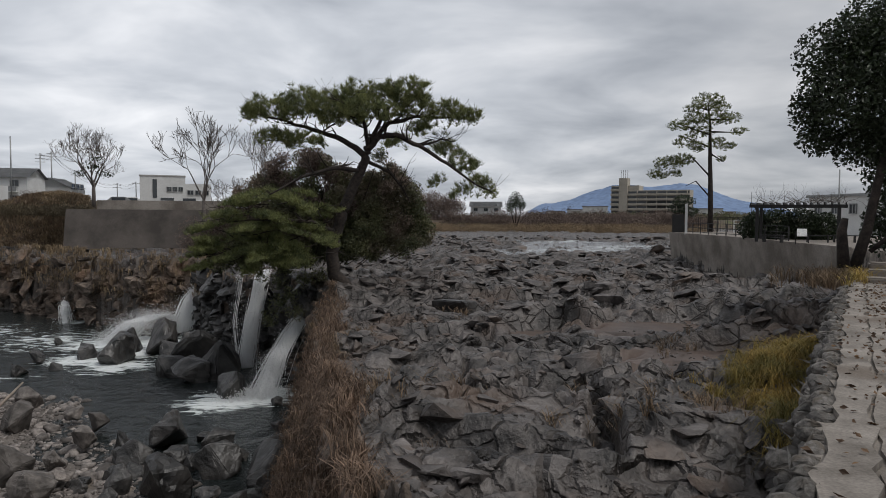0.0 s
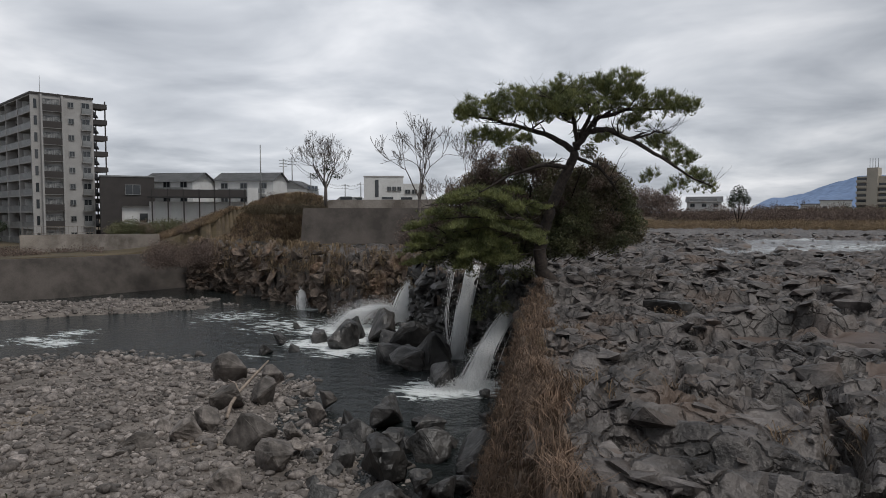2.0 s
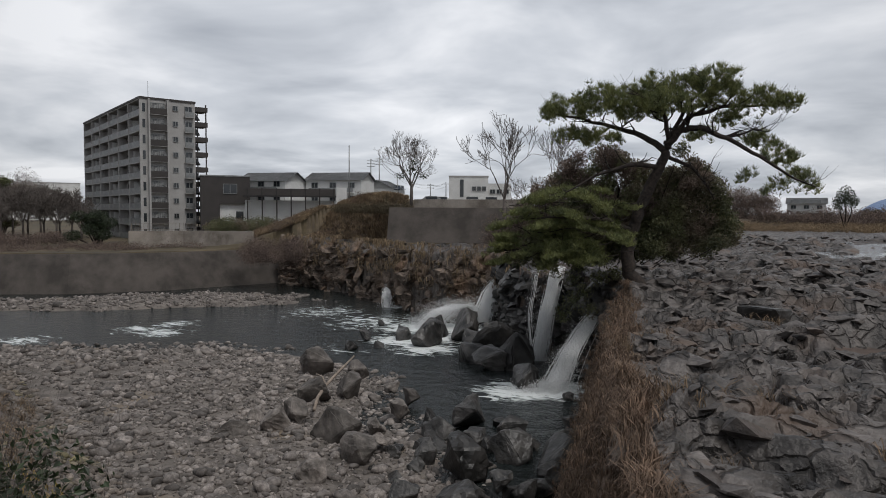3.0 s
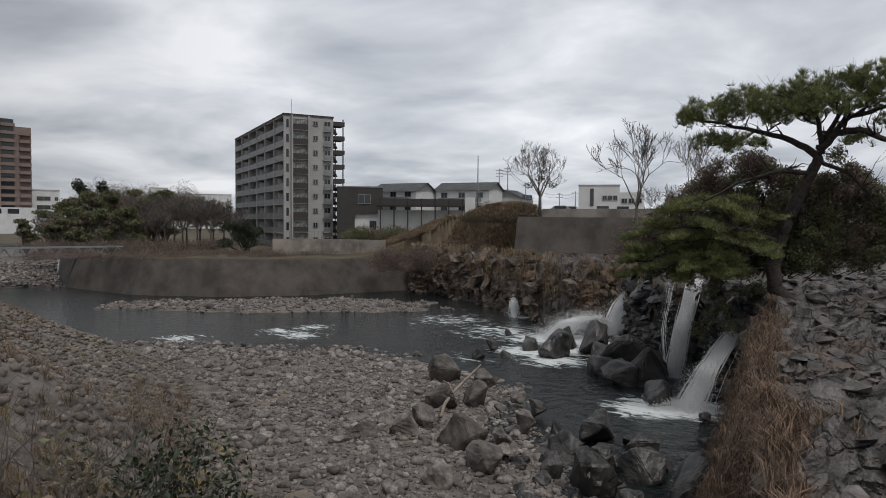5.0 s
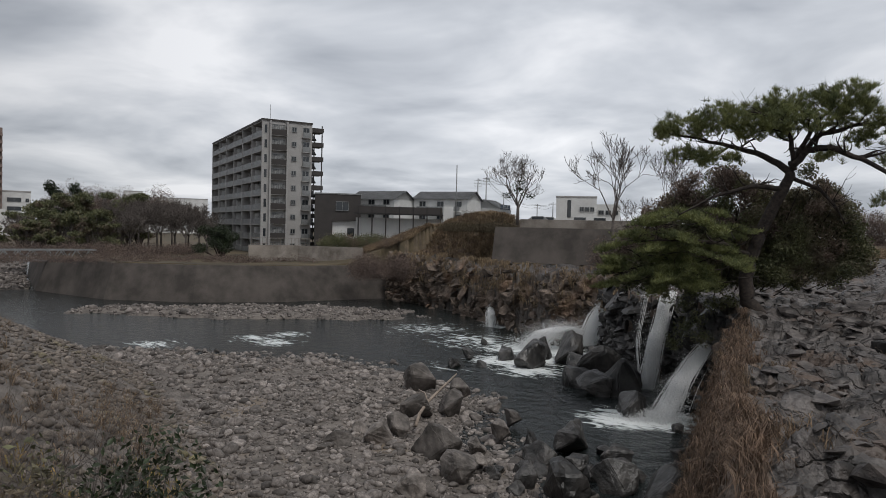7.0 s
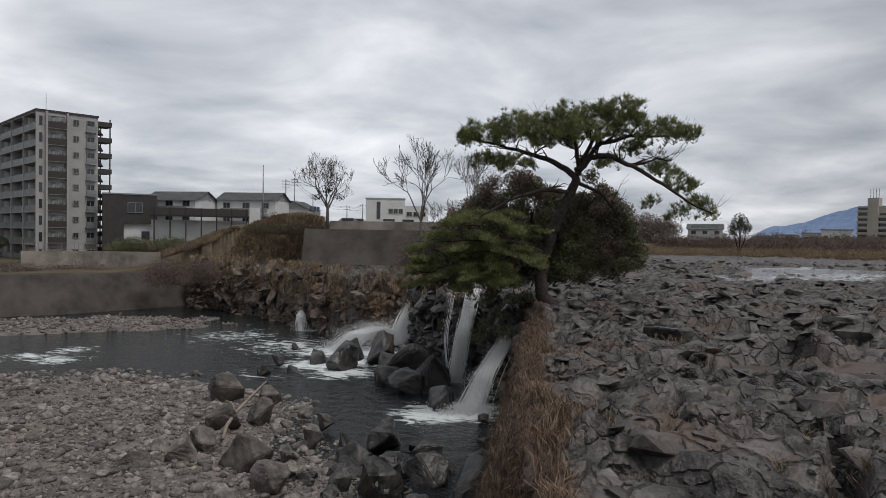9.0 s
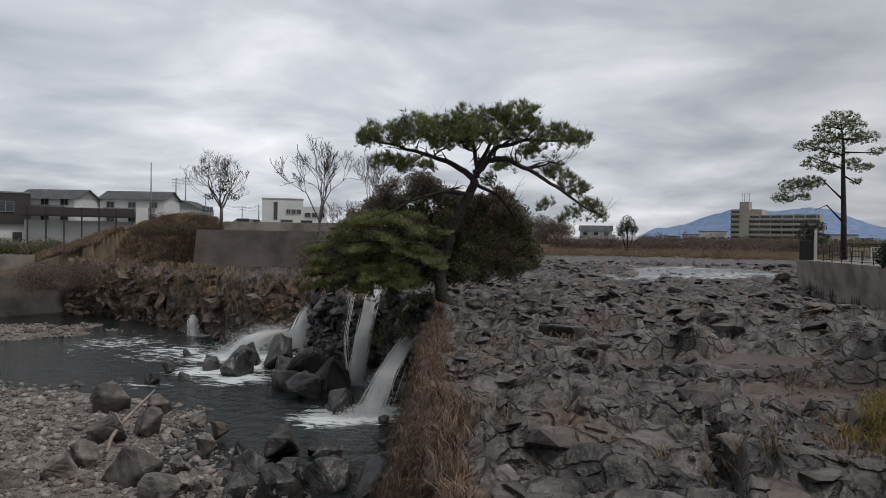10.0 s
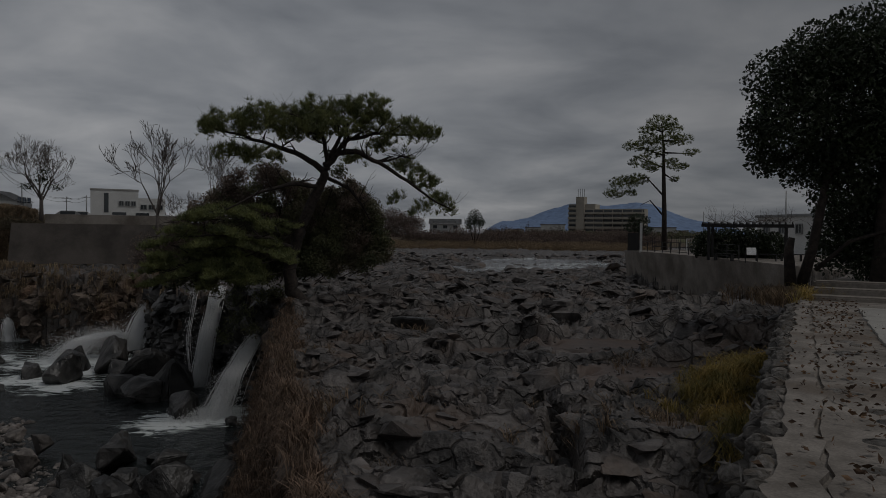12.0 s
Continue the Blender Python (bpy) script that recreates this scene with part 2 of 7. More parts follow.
def tube(verts, faces, pts, radii, sides=6):
    """Add a tapered tube along pts to the lists."""
    pts = [Vector(p) for p in pts]
    base = len(verts)
    for i, p in enumerate(pts):
        d = (pts[min(i + 1, len(pts) - 1)] - pts[max(i - 1, 0)]).normalized()
        a = d.orthogonal().normalized() if abs(d.z) < 0.99 else Vector((1, 0, 0))
        side = d.cross(Vector((0, 0, 1))) if abs(d.z) < 0.95 else d.cross(Vector((0, 1, 0)))
        side.normalize()
        upv = side.cross(d)
        for k in range(sides):
            w = 2 * math.pi * k / sides
            verts.append(tuple(p + (side * math.cos(w) + upv * math.sin(w)) * radii[i]))
    for i in range(len(pts) - 1):
        for k in range(sides):
            a, b = base + i * sides + k, base + i * sides + (k + 1) % sides
            faces.append((a, b, b + sides, a + sides))
    faces.append(tuple(base + k for k in reversed(range(sides))))
    faces.append(tuple(base + (len(pts) - 1) * sides + k for k in range(sides)))


# ---------------------------------------------------------------- noise on arrays
def hashed(ix, iy, seed):
    h = (ix.astype(np.int64) * 374761393 + iy.astype(np.int64) * 668265263 + seed * 974711) & 0x7FFFFFFF
    h = ((h ^ (h >> 13)) * 1274126177) & 0x7FFFFFFF
    h = ((h ^ (h >> 16)) * 1911520717) & 0x7FFFFFFF
    return ((h ^ (h >> 15)) & 0xFFFFF) / 1048576.0


def vnoise(x, y, seed=0):
    ix, iy = np.floor(x), np.floor(y)
    fx, fy = x - ix, y - iy
    fx, fy = fx * fx * (3 - 2 * fx), fy * fy * (3 - 2 * fy)
    a, b = hashed(ix, iy, seed), hashed(ix + 1, iy, seed)
    c, d = hashed(ix, iy + 1, seed), hashed(ix + 1, iy + 1, seed)
    return (a + (b - a) * fx) * (1 - fy) + (c + (d - c) * fx) * fy - 0.5


def fbm(x, y, seed=0, octaves=4, gain=0.5):
    out, amp = 0, 1.0
    for o in range(octaves):
        out = out + amp * vnoise(x * 2**o + 17.3 * o, y * 2**o - 9.1 * o, seed + o)
        amp *= gain
    return out


def plates(x, y, seed, tilt=0.5):
    """Broken rock plates: each cell has a height and a slope of its own; returns height and how near the cell's edge is."""
    ix, iy = np.floor(x), np.floor(y)
    best, second = np.full(x.shape, 9.0), np.full(x.shape, 9.0)
    val = np.zeros(x.shape)
    for dx in (-1, 0, 1):
        for dy in (-1, 0, 1):
            cx, cy = ix + dx, iy + dy
            px, py = cx + hashed(cx, cy, seed), cy + hashed(cx, cy, seed + 1)
            d = np.hypot(x - px, y - py)
            h = hashed(cx, cy, seed + 2) - 0.5 + tilt * ((hashed(cx, cy, seed + 3) - 0.5) * (x - px) + (hashed(cx, cy, seed + 4) - 0.5) * (y - py)) * 2
            near = d < best
            second = np.where(near, best, np.minimum(second, d))
            val = np.where(near, h, val)
            best = np.where(near, d, best)
    return val, second - best


def line_distance(x, y, pts):
    """Signed distance to a polyline (positive on its left) and the length along it."""
    best, sign, along = np.full(x.shape, 1e9), np.ones(x.shape), np.zeros(x.shape)
    run = 0.0
    for (ax, ay), (bx, by) in zip(pts[:-1], pts[1:]):
        ex, ey = bx - ax, by - ay
        ll = math.hypot(ex, ey)
        k = np.clip(((x - ax) * ex + (y - ay) * ey) / ll**2, 0, 1)
        d = np.hypot(x - ax - k * ex, y - ay - k * ey)
        s = np.sign(ex * (y - ay) - ey * (x - ax))
        near = d < best - 1e-9
        best, sign, along = np.where(near, d, best), np.where(near, s, sign), np.where(near, run + k * ll, along)
        run += ll
    return best * np.where(sign == 0, 1, sign), along


def step(a, b, v):
    k = np.clip((v - a) / (b - a), 0, 1)
    return k * k * (3 - 2 * k)


# ---------------------------------------------------------------- plan of the place
WATER = -9.7
BRINK_PLAN = [(1.5, 2.0), (0.2, 6.0), (-1.5, 10.9), (-2.7, 17.2), (-4.1, 25.2), (-6.6, 43.0), (-9.8, 46.5), (-13.0, 52.5), (-17.5, 54.0), (-21.0, 62.0), (-24.0, 67.0),
         (-31.0, 67.0), (-43.2, 75.7), (-57.0, 83.5), (-66.6, 87.0), (-68.0, 87.6)]


def worn(pts, gap, amount):
    """The plan line of a natural edge, with bays and spurs."""
    out = [pts[0]]
    run = 0.0
    for (ax, ay), (bx, by) in zip(pts[:-1], pts[1:]):
        ll = math.hypot(bx - ax, by - ay)
        n = max(1, int(ll / gap))
        for k in range(1, n + 1):
            q = amount * (math.sin((run + k * ll / n) * 0.83) + 0.7 * math.sin((run + k * ll / n) * 1.9 + 1) + 0.5 * math.sin((run + k * ll / n) * 3.7 + 2)) * (k < n)
            out.append((ax + (bx - ax) * k / n - (by - ay) / ll * q, ay + (by - ay) * k / n + (bx - ax) / ll * q))
        run += ll
    return out


BRINK = worn(BRINK_PLAN, 2.0, 0.32)


def brink_between(i, j):
    """The stretch of the brink from plan corner i to plan corner j."""
    a, b = [min(range(len(BRINK)), key=lambda k: math.dist(BRINK[k], BRINK_PLAN[q])) for q in (i, j)]
    return BRINK[a:b + 1]


BANK_WALL = [(-68.0, 87.6), (-75.4, 70.8), (-83.6, 61.5), (-95.6, 55.0), (-114.7, 54.6), (-150.0, 70.0), (-400.0, 190.0)]
TOE = [(0.5, 3.0), (-8.0, 9.5), (-17.0, 16.0), (-30.0, 22.5), (-45.0, 29.0), (-62.0, 32.0), (-81.0, 33.0), (-94.0, 31.7), (-130.0, 35.0), (-420.0, 130.0)]
RIVER_EDGE = [(-4.6, 19.0), (-7.6, 22.5), (-10.0, 27.5), (-13.0, 31.0), (-15.5, 33.2), (-17.5, 33.5), (-21.5, 41.0), (-33.0, 46.0), (-41.0, 45.5), (-52.0, 38.5), (-62.0, 33.5), (-81.0, 33.5)]
PATH_EDGE = [(0.6, 1.0), (2.0, 3.8), (2.8, 5.1), (4.1, 7.2), (6.4, 11.0), (9.0, 15.2), (13.0, 21.0), (21.0, 30.5), (22.3, 38.0), (22.9, 43.8), (24.1, 56.0), (24.3, 71.7), (40.0, 78.0), (130.0, 200.0), (190.0, 290.0)]
SHELF_BACK = [(190.0, 290.0), (90.0, 262.0), (-10.0, 215.0), (-14.0, 120.0), (-27.0, 98.0), (-36.0, 89.0), (-52.0, 92.0), (-64.0, 93.0), (-69.0, 90.0)]


RIFTS = [([(4.9, 23.0), (4.1, 21.4), (3.9, 18.5), (3.5, 15.8), (3.6, 13.1), (3.0, 11.2)], 0.42, 0.95), ([(0.5, 19.0), (0.75, 17.8), (0.65, 15.5), (0.7, 13.0)], 0.16, 0.55), ([(6.5, 19.0), (7.6, 16.0), (7.0, 13.5)], 0.3, 0.6)]
HOLLOWS = [(4.4, 32.6, 5.0, 3.0, -3.15), (9.2, 26.0, 4.6, 2.6, -2.8), (7.6, 20.6, 2.6, 1.9, -2.7), (4.4, 27.6, 1.8, 1.2, -3.2), (18.0, 44.0, 5.0, 2.5, -3.0)]


def ground_height(x, y):
    d_brink, _ = line_distance(x, y, BRINK + BANK_WALL[1:])
    basin = step(-0.05, 0.25, d_brink)            # 1 inside the river basin
    # lava shelf
    wx, wy = x + 1.6 * fbm(x / 5, y / 5, 21, 3), y + 1.6 * fbm(x / 5, y / 5, 31, 3)
    wx, wy = wx + 0.22 * fbm(x / 1.1, y / 1.1, 22, 3), wy + 0.22 * fbm(x / 1.1, y / 1.1, 32, 3)
    big, e1 = plates(wx / 5.2, wy / 3.3, 41, 0.9)
    mid, e2 = plates(wx / 1.9, wy / 1.1, 51, 1.2)
    small, e3 = plates(wx / 0.62, wy / 0.42, 61, 0.9)
    ledge = (1.7 * fbm(x / 8, y / 4.5, 81, 6, 0.55) + 0.3 * big) / 0.26
    ledge = 0.26 * (np.floor(ledge) + step(0.62, 1.0, ledge - np.floor(ledge)))
    thin = (0.45 * fbm(wx / 3.4, wy / 1.3, 83, 4, 0.45) + 0.06 * mid) / 0.09
    thin = 0.09 * (np.floor(thin) + step(0.5, 1.0, thin - np.floor(thin)))
    lava = -3.1 + 0.5 * ledge + 0.75 * thin + 0.2 * big + 0.12 * mid + 0.07 * small + 0.5 * fbm(x / 14, y / 14, 71, 3) + 1.15 * fbm(x / 6.5 + 0.4 * y / 6.5, y / 3.8, 75, 3, 0.4) + 0.02 * fbm(x / 0.5, y / 0.5, 73, 2)
    billow = np.minimum(np.abs(fbm(wx / 5.0, wy / 2.4, 91, 3, 0.4)), 0.45)
    creases = np.abs(fbm(wx / 1.5, wy / 0.8, 95, 3, 0.45))
    lava = lava + 1.35 * billow + 0.7 * creases - 0.45
    rift = np.abs(fbm(x / 5.5 + 0.3 * wy / 5, wy / 7.5, 97, 4))
    lava = lava - 0.35 * (1 - step(0.0, 0.018, rift)) * (y < 60)
    for pts, wide, deep in RIFTS:
        d_rift, _ = line_distance(wx, wy, pts)
        lava = lava - deep * step(wide, wide * 0.35, np.abs(d_rift))
    lava = lava - 0.35 * (1 - step(0, 0.045, e1)) - 0.1 * (1 - step(0, 0.05, e2)) * (mid > 0)
    d_path, _ = line_distance(x, y, PATH_EDGE)      # positive on the river's side
    lava = lava + 1.5 * step(16, 0, d_path) * step(60, 25, y)
    for hx, hy, rx, ry, hz in HOLLOWS:
        q = np.hypot((x - hx) / rx, (y - hy) / ry) + 0.5 * fbm(x / 1.6, y / 1.6, 85, 3)
        lava = lava + (np.minimum(lava, hz + 0.05 * fbm(x / 0.8, y / 0.8, 87)) - lava) * step(1.1, 0.8, q)
    far = step(95, 170, y)
    lava = lava * (1 - far) + far * (-3.0 + 0.4 * mid + 0.2 * small)
    rapid = step(1.15, 0.8, np.hypot((x - 23 - 0.12 * (y - 105)) / 13.0, (y - 112) / 26.0) + 0.3 * fbm(x / 5, y / 5, 89, 3))
    lava = lava + (-3.6 + 0.5 * small + 0.25 * mid - lava) * rapid
    terrace = 0.02 * fbm(x / 3, y / 3, 5)
    ground = np.where(d_path < -0.02, terrace, lava)
    d_back, _ = line_distance(x, y, SHELF_BACK)     # negative side: behind the shelf
    plateau = 2.4 + 0.8 * fbm(x / 20, y / 20, 8, 3)
    plateau = plateau + 1.9 * np.exp(-(((x + 57) / 7.0) ** 2 + ((y - 99) / 8.0) ** 2))
    plateau = np.where(y > 200, 0.3 + 0.2 * fbm(x / 30, y / 30, 9), plateau)
    ground = ground + (plateau - ground) * step(0.0, 7.0, -d_back) * (d_path > -0.02)
    # river bed, pebble bar and cobbled bank
    d_river, _ = line_distance(x, y, RIVER_EDGE)
    d_toe, _ = line_distance(x, y, TOE)             # positive: river side is on the right hand
    bed = -10.5 + 0.25 * fbm(x / 3, y / 3, 12, 3)
    bar = -9.75 + 1.0 * step(0, 14, d_river) + 0.16 * fbm(x / 2.2, y / 2.2, 14, 4)
    bed = bed + (bar - bed) * step(-1.4, 0.6, d_river)
    ca, sa = math.cos(radians(38)), math.sin(radians(38))
    ux, uy = ((x + 68) * ca + (y - 60) * sa) / 22.0, (-(x + 68) * sa + (y - 60) * ca) / 7.0
    island = step(1.25, 0.75, np.hypot(ux, uy) + 0.35 * fbm(x / 4, y / 4, 15, 3))
    bed = np.maximum(bed, -10.5 + island * (1.2 + 0.3 * fbm(x / 2, y / 2, 16, 3)))
    bed = np.maximum(bed, np.where((x < -112) & (np.hypot(x, y) > 128), -9.3 + 0.3 * fbm(x / 3, y / 3, 17, 3), -20))
    slope = np.clip(d_toe, 0, 40) * (0.5 + 0.4 * step(-34, -16, x))
    bank = np.minimum(-9.3 + slope, -0.6 + 0.02 * d_toe) + 0.22 * fbm(x / 1.4, y / 1.4, 18, 4) * step(0, 2, d_toe)
    bed = np.where(d_toe > 0, np.maximum(bed, bank), bed)
    # behind the concrete bank wall
    d_wall, _ = line_distance(x, y, BANK_WALL)
    park = -4.3 + 0.5 * step(0, 60, -d_wall) + 0.15 * fbm(x / 9, y / 9, 19)
    left = (x < -66.0) & (d_wall < -2.2)
    hill = step(-88, -62, x) * step(80, 97, y)
    park = park + (plateau - park) * hill
    z = ground * (1 - basin) + bed * basin
    strip = (x < -67.5) & (d_wall <= 0.3) & (d_wall > -2.2)
    z = np.where(strip, -10.6, np.where(left & (d_brink < 0.2), park, z))
    # the ledge that the camera stands on
    r = np.hypot(x, y)
    return np.where(r < 1.5, np.maximum(z, -0.05), z)


def polar_ground():
    az = np.concatenate([np.arange(-130, -40, 3.0), np.arange(-40, 76, 0.15), np.arange(76, 230, 3.0)])
    rr = [0.5]
    while rr[-1] < 4500:
        r = rr[-1]
        rr.append(r * (1.035 if r < 3 else 1.0075 if r < 120 else 1.02 if r < 400 else 1.12))
    rr = np.array(rr)
    a, r = np.meshgrid(np.radians(az), rr)
    x, y = -np.sin(a) * r, np.cos(a) * r
    z = ground_height(x.ravel(), y.ravel()).reshape(x.shape)
    nr, na = x.shape
    x[0], y[0], z[0] = 0, 0, -0.05
    v = np.stack([x, y, z], -1).reshape(-1, 3)
    i = np.arange(nr * na).reshape(nr, na)
    a0, b0 = i[:-1, :], i[1:, :]
    f = np.stack([a0, np.roll(a0, -1, 1), np.roll(b0, -1, 1), b0], -1).reshape(-1, 4)
    return v, f[:, ::-1]


def grid_object(name, v, f, mats, index, smooth=True):
    me = bpy.data.meshes.new(name)
    me.vertices.add(len(v)); me.vertices.foreach_set("co", v.astype(np.float32).ravel())
    n = f.shape[1]
    me.loops.add(f.size); me.loops.foreach_set("vertex_index", f.astype(np.int32).ravel())
    me.polygons.add(len(f))
    me.polygons.foreach_set("loop_start", np.arange(0, f.size, n, dtype=np.int32))
    for m in mats:
        me.materials.append(m)
    if index is not None:
        me.polygons.foreach_set("material_index", index.astype(np.int32))
    me.update(calc_edges=True)
    if smooth:
        me.shade_smooth()
    else:
        me.shade_flat()
    return new(name, me)


def build_ground():
    v, f = polar_ground()
    c = v[f].mean(1)
    x, y, z = c.T
    d_brink, _ = line_distance(x, y, BRINK + BANK_WALL[1:])
    d_path, _ = line_distance(x, y, PATH_EDGE)
    d_back, _ = line_distance(x, y, SHELF_BACK)
    d_toe, _ = line_distance(x, y, TOE)
    d_wall, _ = line_distance(x, y, BANK_WALL)
    kind = np.zeros(len(f), dtype=int)                       # basalt
    for hx, hy, rx, ry, hz in HOLLOWS:
        q = np.hypot((x - hx) / rx, (y - hy) / ry) + 0.5 * fbm(x / 1.6, y / 1.6, 85, 3)
        kind[(q < 0.95) & (z < hz + 0.04)] = 5
    kind[d_brink > 0] = 1
    kind[(d_brink > -0.12) & (d_brink < 0.8) & (x > -30)] = 6                                    # gravel
    kind[(d_brink <= 0) & (d_back < 1.0) & (d_path > 0)] = 2  # earth
    kind[(d_path < 0)] = 3
    kind[(d_wall < -1.5) & (x < -66)] = 4
    kind[np.hypot(x, y) > 330] = 4
    ob = grid_object("ground", v, f, [M_LAVA, M_GRAVEL, M_EARTH, M_PATH, M_GRASS, M_MUD, M_CLIFF], kind)
    return tagged(ob, "broken dark basalt shelf, river gravel and banks", "ground", kind="structure")


# ---------------------------------------------------------------- ground, water, cliffs, walls
def water_material(name, deep, foam_pts, ripple):
    m = bpy.data.materials.new(name)
    m.use_nodes = True
    t = m.node_tree
    b = t.nodes["Principled BSDF"]
    b.inputs["Roughness"].default_value = 0.08
    b.inputs["IOR"].default_value = 1.33
    co = t.nodes.new("ShaderNodeTexCoord")
    n = t.nodes.new("ShaderNodeTexNoise")
    n.inputs["Scale"].default_value, n.inputs["Detail"].default_value, n.inputs["Roughness"].default_value = 1.05, 5, 0.6
    t.links.new(co.outputs["Object"], n.inputs["Vector"])
    bp = t.nodes.new("ShaderNodeBump")
    bp.inputs["Strength"].default_value, bp.inputs["Distance"].default_value = ripple, 0.35
    t.links.new(n.outputs["Fac"], bp.inputs["Height"])
    t.links.new(bp.outputs[0], b.inputs["Normal"])
    # foam: torn streaks round the feet of the falls and in the rapids
    total = None
    for x, y, r, strong in foam_pts:
        d = t.nodes.new("ShaderNodeVectorMath"); d.operation = "DISTANCE"; d.inputs[1].default_value = (x, y, WATER)
        t.links.new(co.outputs["Object"], d.inputs[0])
        mr = t.nodes.new("ShaderNodeMapRange")
        mr.inputs["From Min"].default_value, mr.inputs["From Max"].default_value = 0.0, r
        mr.inputs["To Min"].default_value, mr.inputs["To Max"].default_value = strong, 0.0
        t.links.new(d.outputs["Value"], mr.inputs["Value"])
        if total is None:
            total = mr.outputs[0]
        else:
            mx = t.nodes.new("ShaderNodeMath"); mx.operation = "MAXIMUM"
            t.links.new(total, mx.inputs[0]); t.links.new(mr.outputs[0], mx.inputs[1])
            total = mx.outputs[0]
    warp = t.nodes.new("ShaderNodeMapping"); warp.inputs["Rotation"].default_value = (0, 0, 0.5); warp.inputs["Scale"].default_value = (0.6, 1.7, 1)
    t.links.new(co.outputs["Object"], warp.inputs[0])
    fn = t.nodes.new("ShaderNodeTexNoise")
    fn.inputs["Scale"].default_value, fn.inputs["Detail"].default_value, fn.inputs["Roughness"].default_value, fn.inputs["Distortion"].default_value = 1.1, 8, 0.68, 0.8
    t.links.new(warp.outputs[0], fn.inputs["Vector"])
    fx = t.nodes.new("ShaderNodeMath"); fx.operation = "MULTIPLY_ADD"; fx.inputs[1].default_value, fx.inputs[2].default_value = 3.0, -1.08
    t.links.new(fn.outputs["Fac"], fx.inputs[0])
    ad = t.nodes.new("ShaderNodeMath"); ad.operation = "ADD"
    t.links.new(total, ad.inputs[0]); t.links.new(fx.outputs[0], ad.inputs[1])
    fr = t.nodes.new("ShaderNodeMapRange")
    fr.inputs["From Min"].default_value, fr.inputs["From Max"].default_value = 0.92, 1.3
    t.links.new(ad.outputs[0], fr.inputs["Value"])
    body = t.nodes.new("ShaderNodeMix"); body.data_type = "RGBA"
    body.inputs["A"].default_value, body.inputs["B"].default_value = (*deep, 1), (0.045, 0.105, 0.09, 1)
    br = t.nodes.new("ShaderNodeMapRange")
    br.inputs["From Min"].default_value, br.inputs["From Max"].default_value = 0.9, 1.35
    t.links.new(ad.outputs[0], br.inputs["Value"]); t.links.new(br.outputs[0], body.inputs["Factor"])
    mix = t.nodes.new("ShaderNodeMix"); mix.data_type = "RGBA"
    mix.inputs["B"].default_value = (0.72, 0.75, 0.75, 1)
    t.links.new(body.outputs["Result"], mix.inputs["A"]); t.links.new(fr.outputs[0], mix.inputs["Factor"])
    t.links.new(mix.outputs["Result"], b.inputs["Base Color"])
    rr = t.nodes.new("ShaderNodeMapRange"); rr.inputs["To Min"].default_value, rr.inputs["To Max"].default_value = 0.08, 0.7
    t.links.new(fr.outputs[0], rr.inputs["Value"]); t.links.new(rr.outputs[0], b.inputs["Roughness"])
    return m


def flat_sheet(name, outline, z, mat):
    bm = bmesh.new()
    bm.faces.new([bm.verts.new((x, y, z)) for x, y in outline])
    bmesh.ops.triangulate(bm, faces=bm.faces[:])
    return part(name, bm, mat)


M_WATER = water_material("river_water", (0.014, 0.018, 0.018), [(-11.6, 42.0, 4.2, 1.5), (-13.2, 40.6, 4.2, 1.25), (-15.6, 50.8, 2.4, 1.1), (-24.5, 50.6, 4.5, 1.3), (-25.2, 55.4, 4.5, 1.3), (-28.0, 52.2, 5.0, 1.15), (-26.6, 60.0, 5.5, 1.3), (-30.0, 58.5, 6.5, 1.1),
    (-35.0, 60.6, 9.0, 0.8), (-43.8, 63.9, 9.0, 0.7), (-38.6, 71.0, 2.6, 1.0), (-53.0, 46.6, 4.0, 0.95), (-52.4, 50.2, 3.6, 0.9), (-49.5, 46.0, 4.0, 0.95), (-57.2, 38.2, 4.0, 0.95), (-31.0, 47.0, 4.0, 0.6)], 1.0)
M_RAPID = water_material("shallow_rapids", (0.10, 0.105, 0.11), [(18.0, 96.0, 16.0, 0.95), (26.0, 106.0, 16.0, 1.0), (32.0, 112.0, 16.0, 0.95), (24.0, 140.0, 24.0, 0.9), (22.0, 170.0, 20.0, 0.9)], 0.25)


def sample_line(pts, gap):
    out = []
    for (ax, ay), (bx, by) in zip(pts[:-1], pts[1:]):
        n = max(1, int(math.hypot(bx - ax, by - ay) / gap))
        out += [(ax + (bx - ax) * k / n, ay + (by - ay) * k / n) for k in range(n)]
    return out + [pts[-1]]


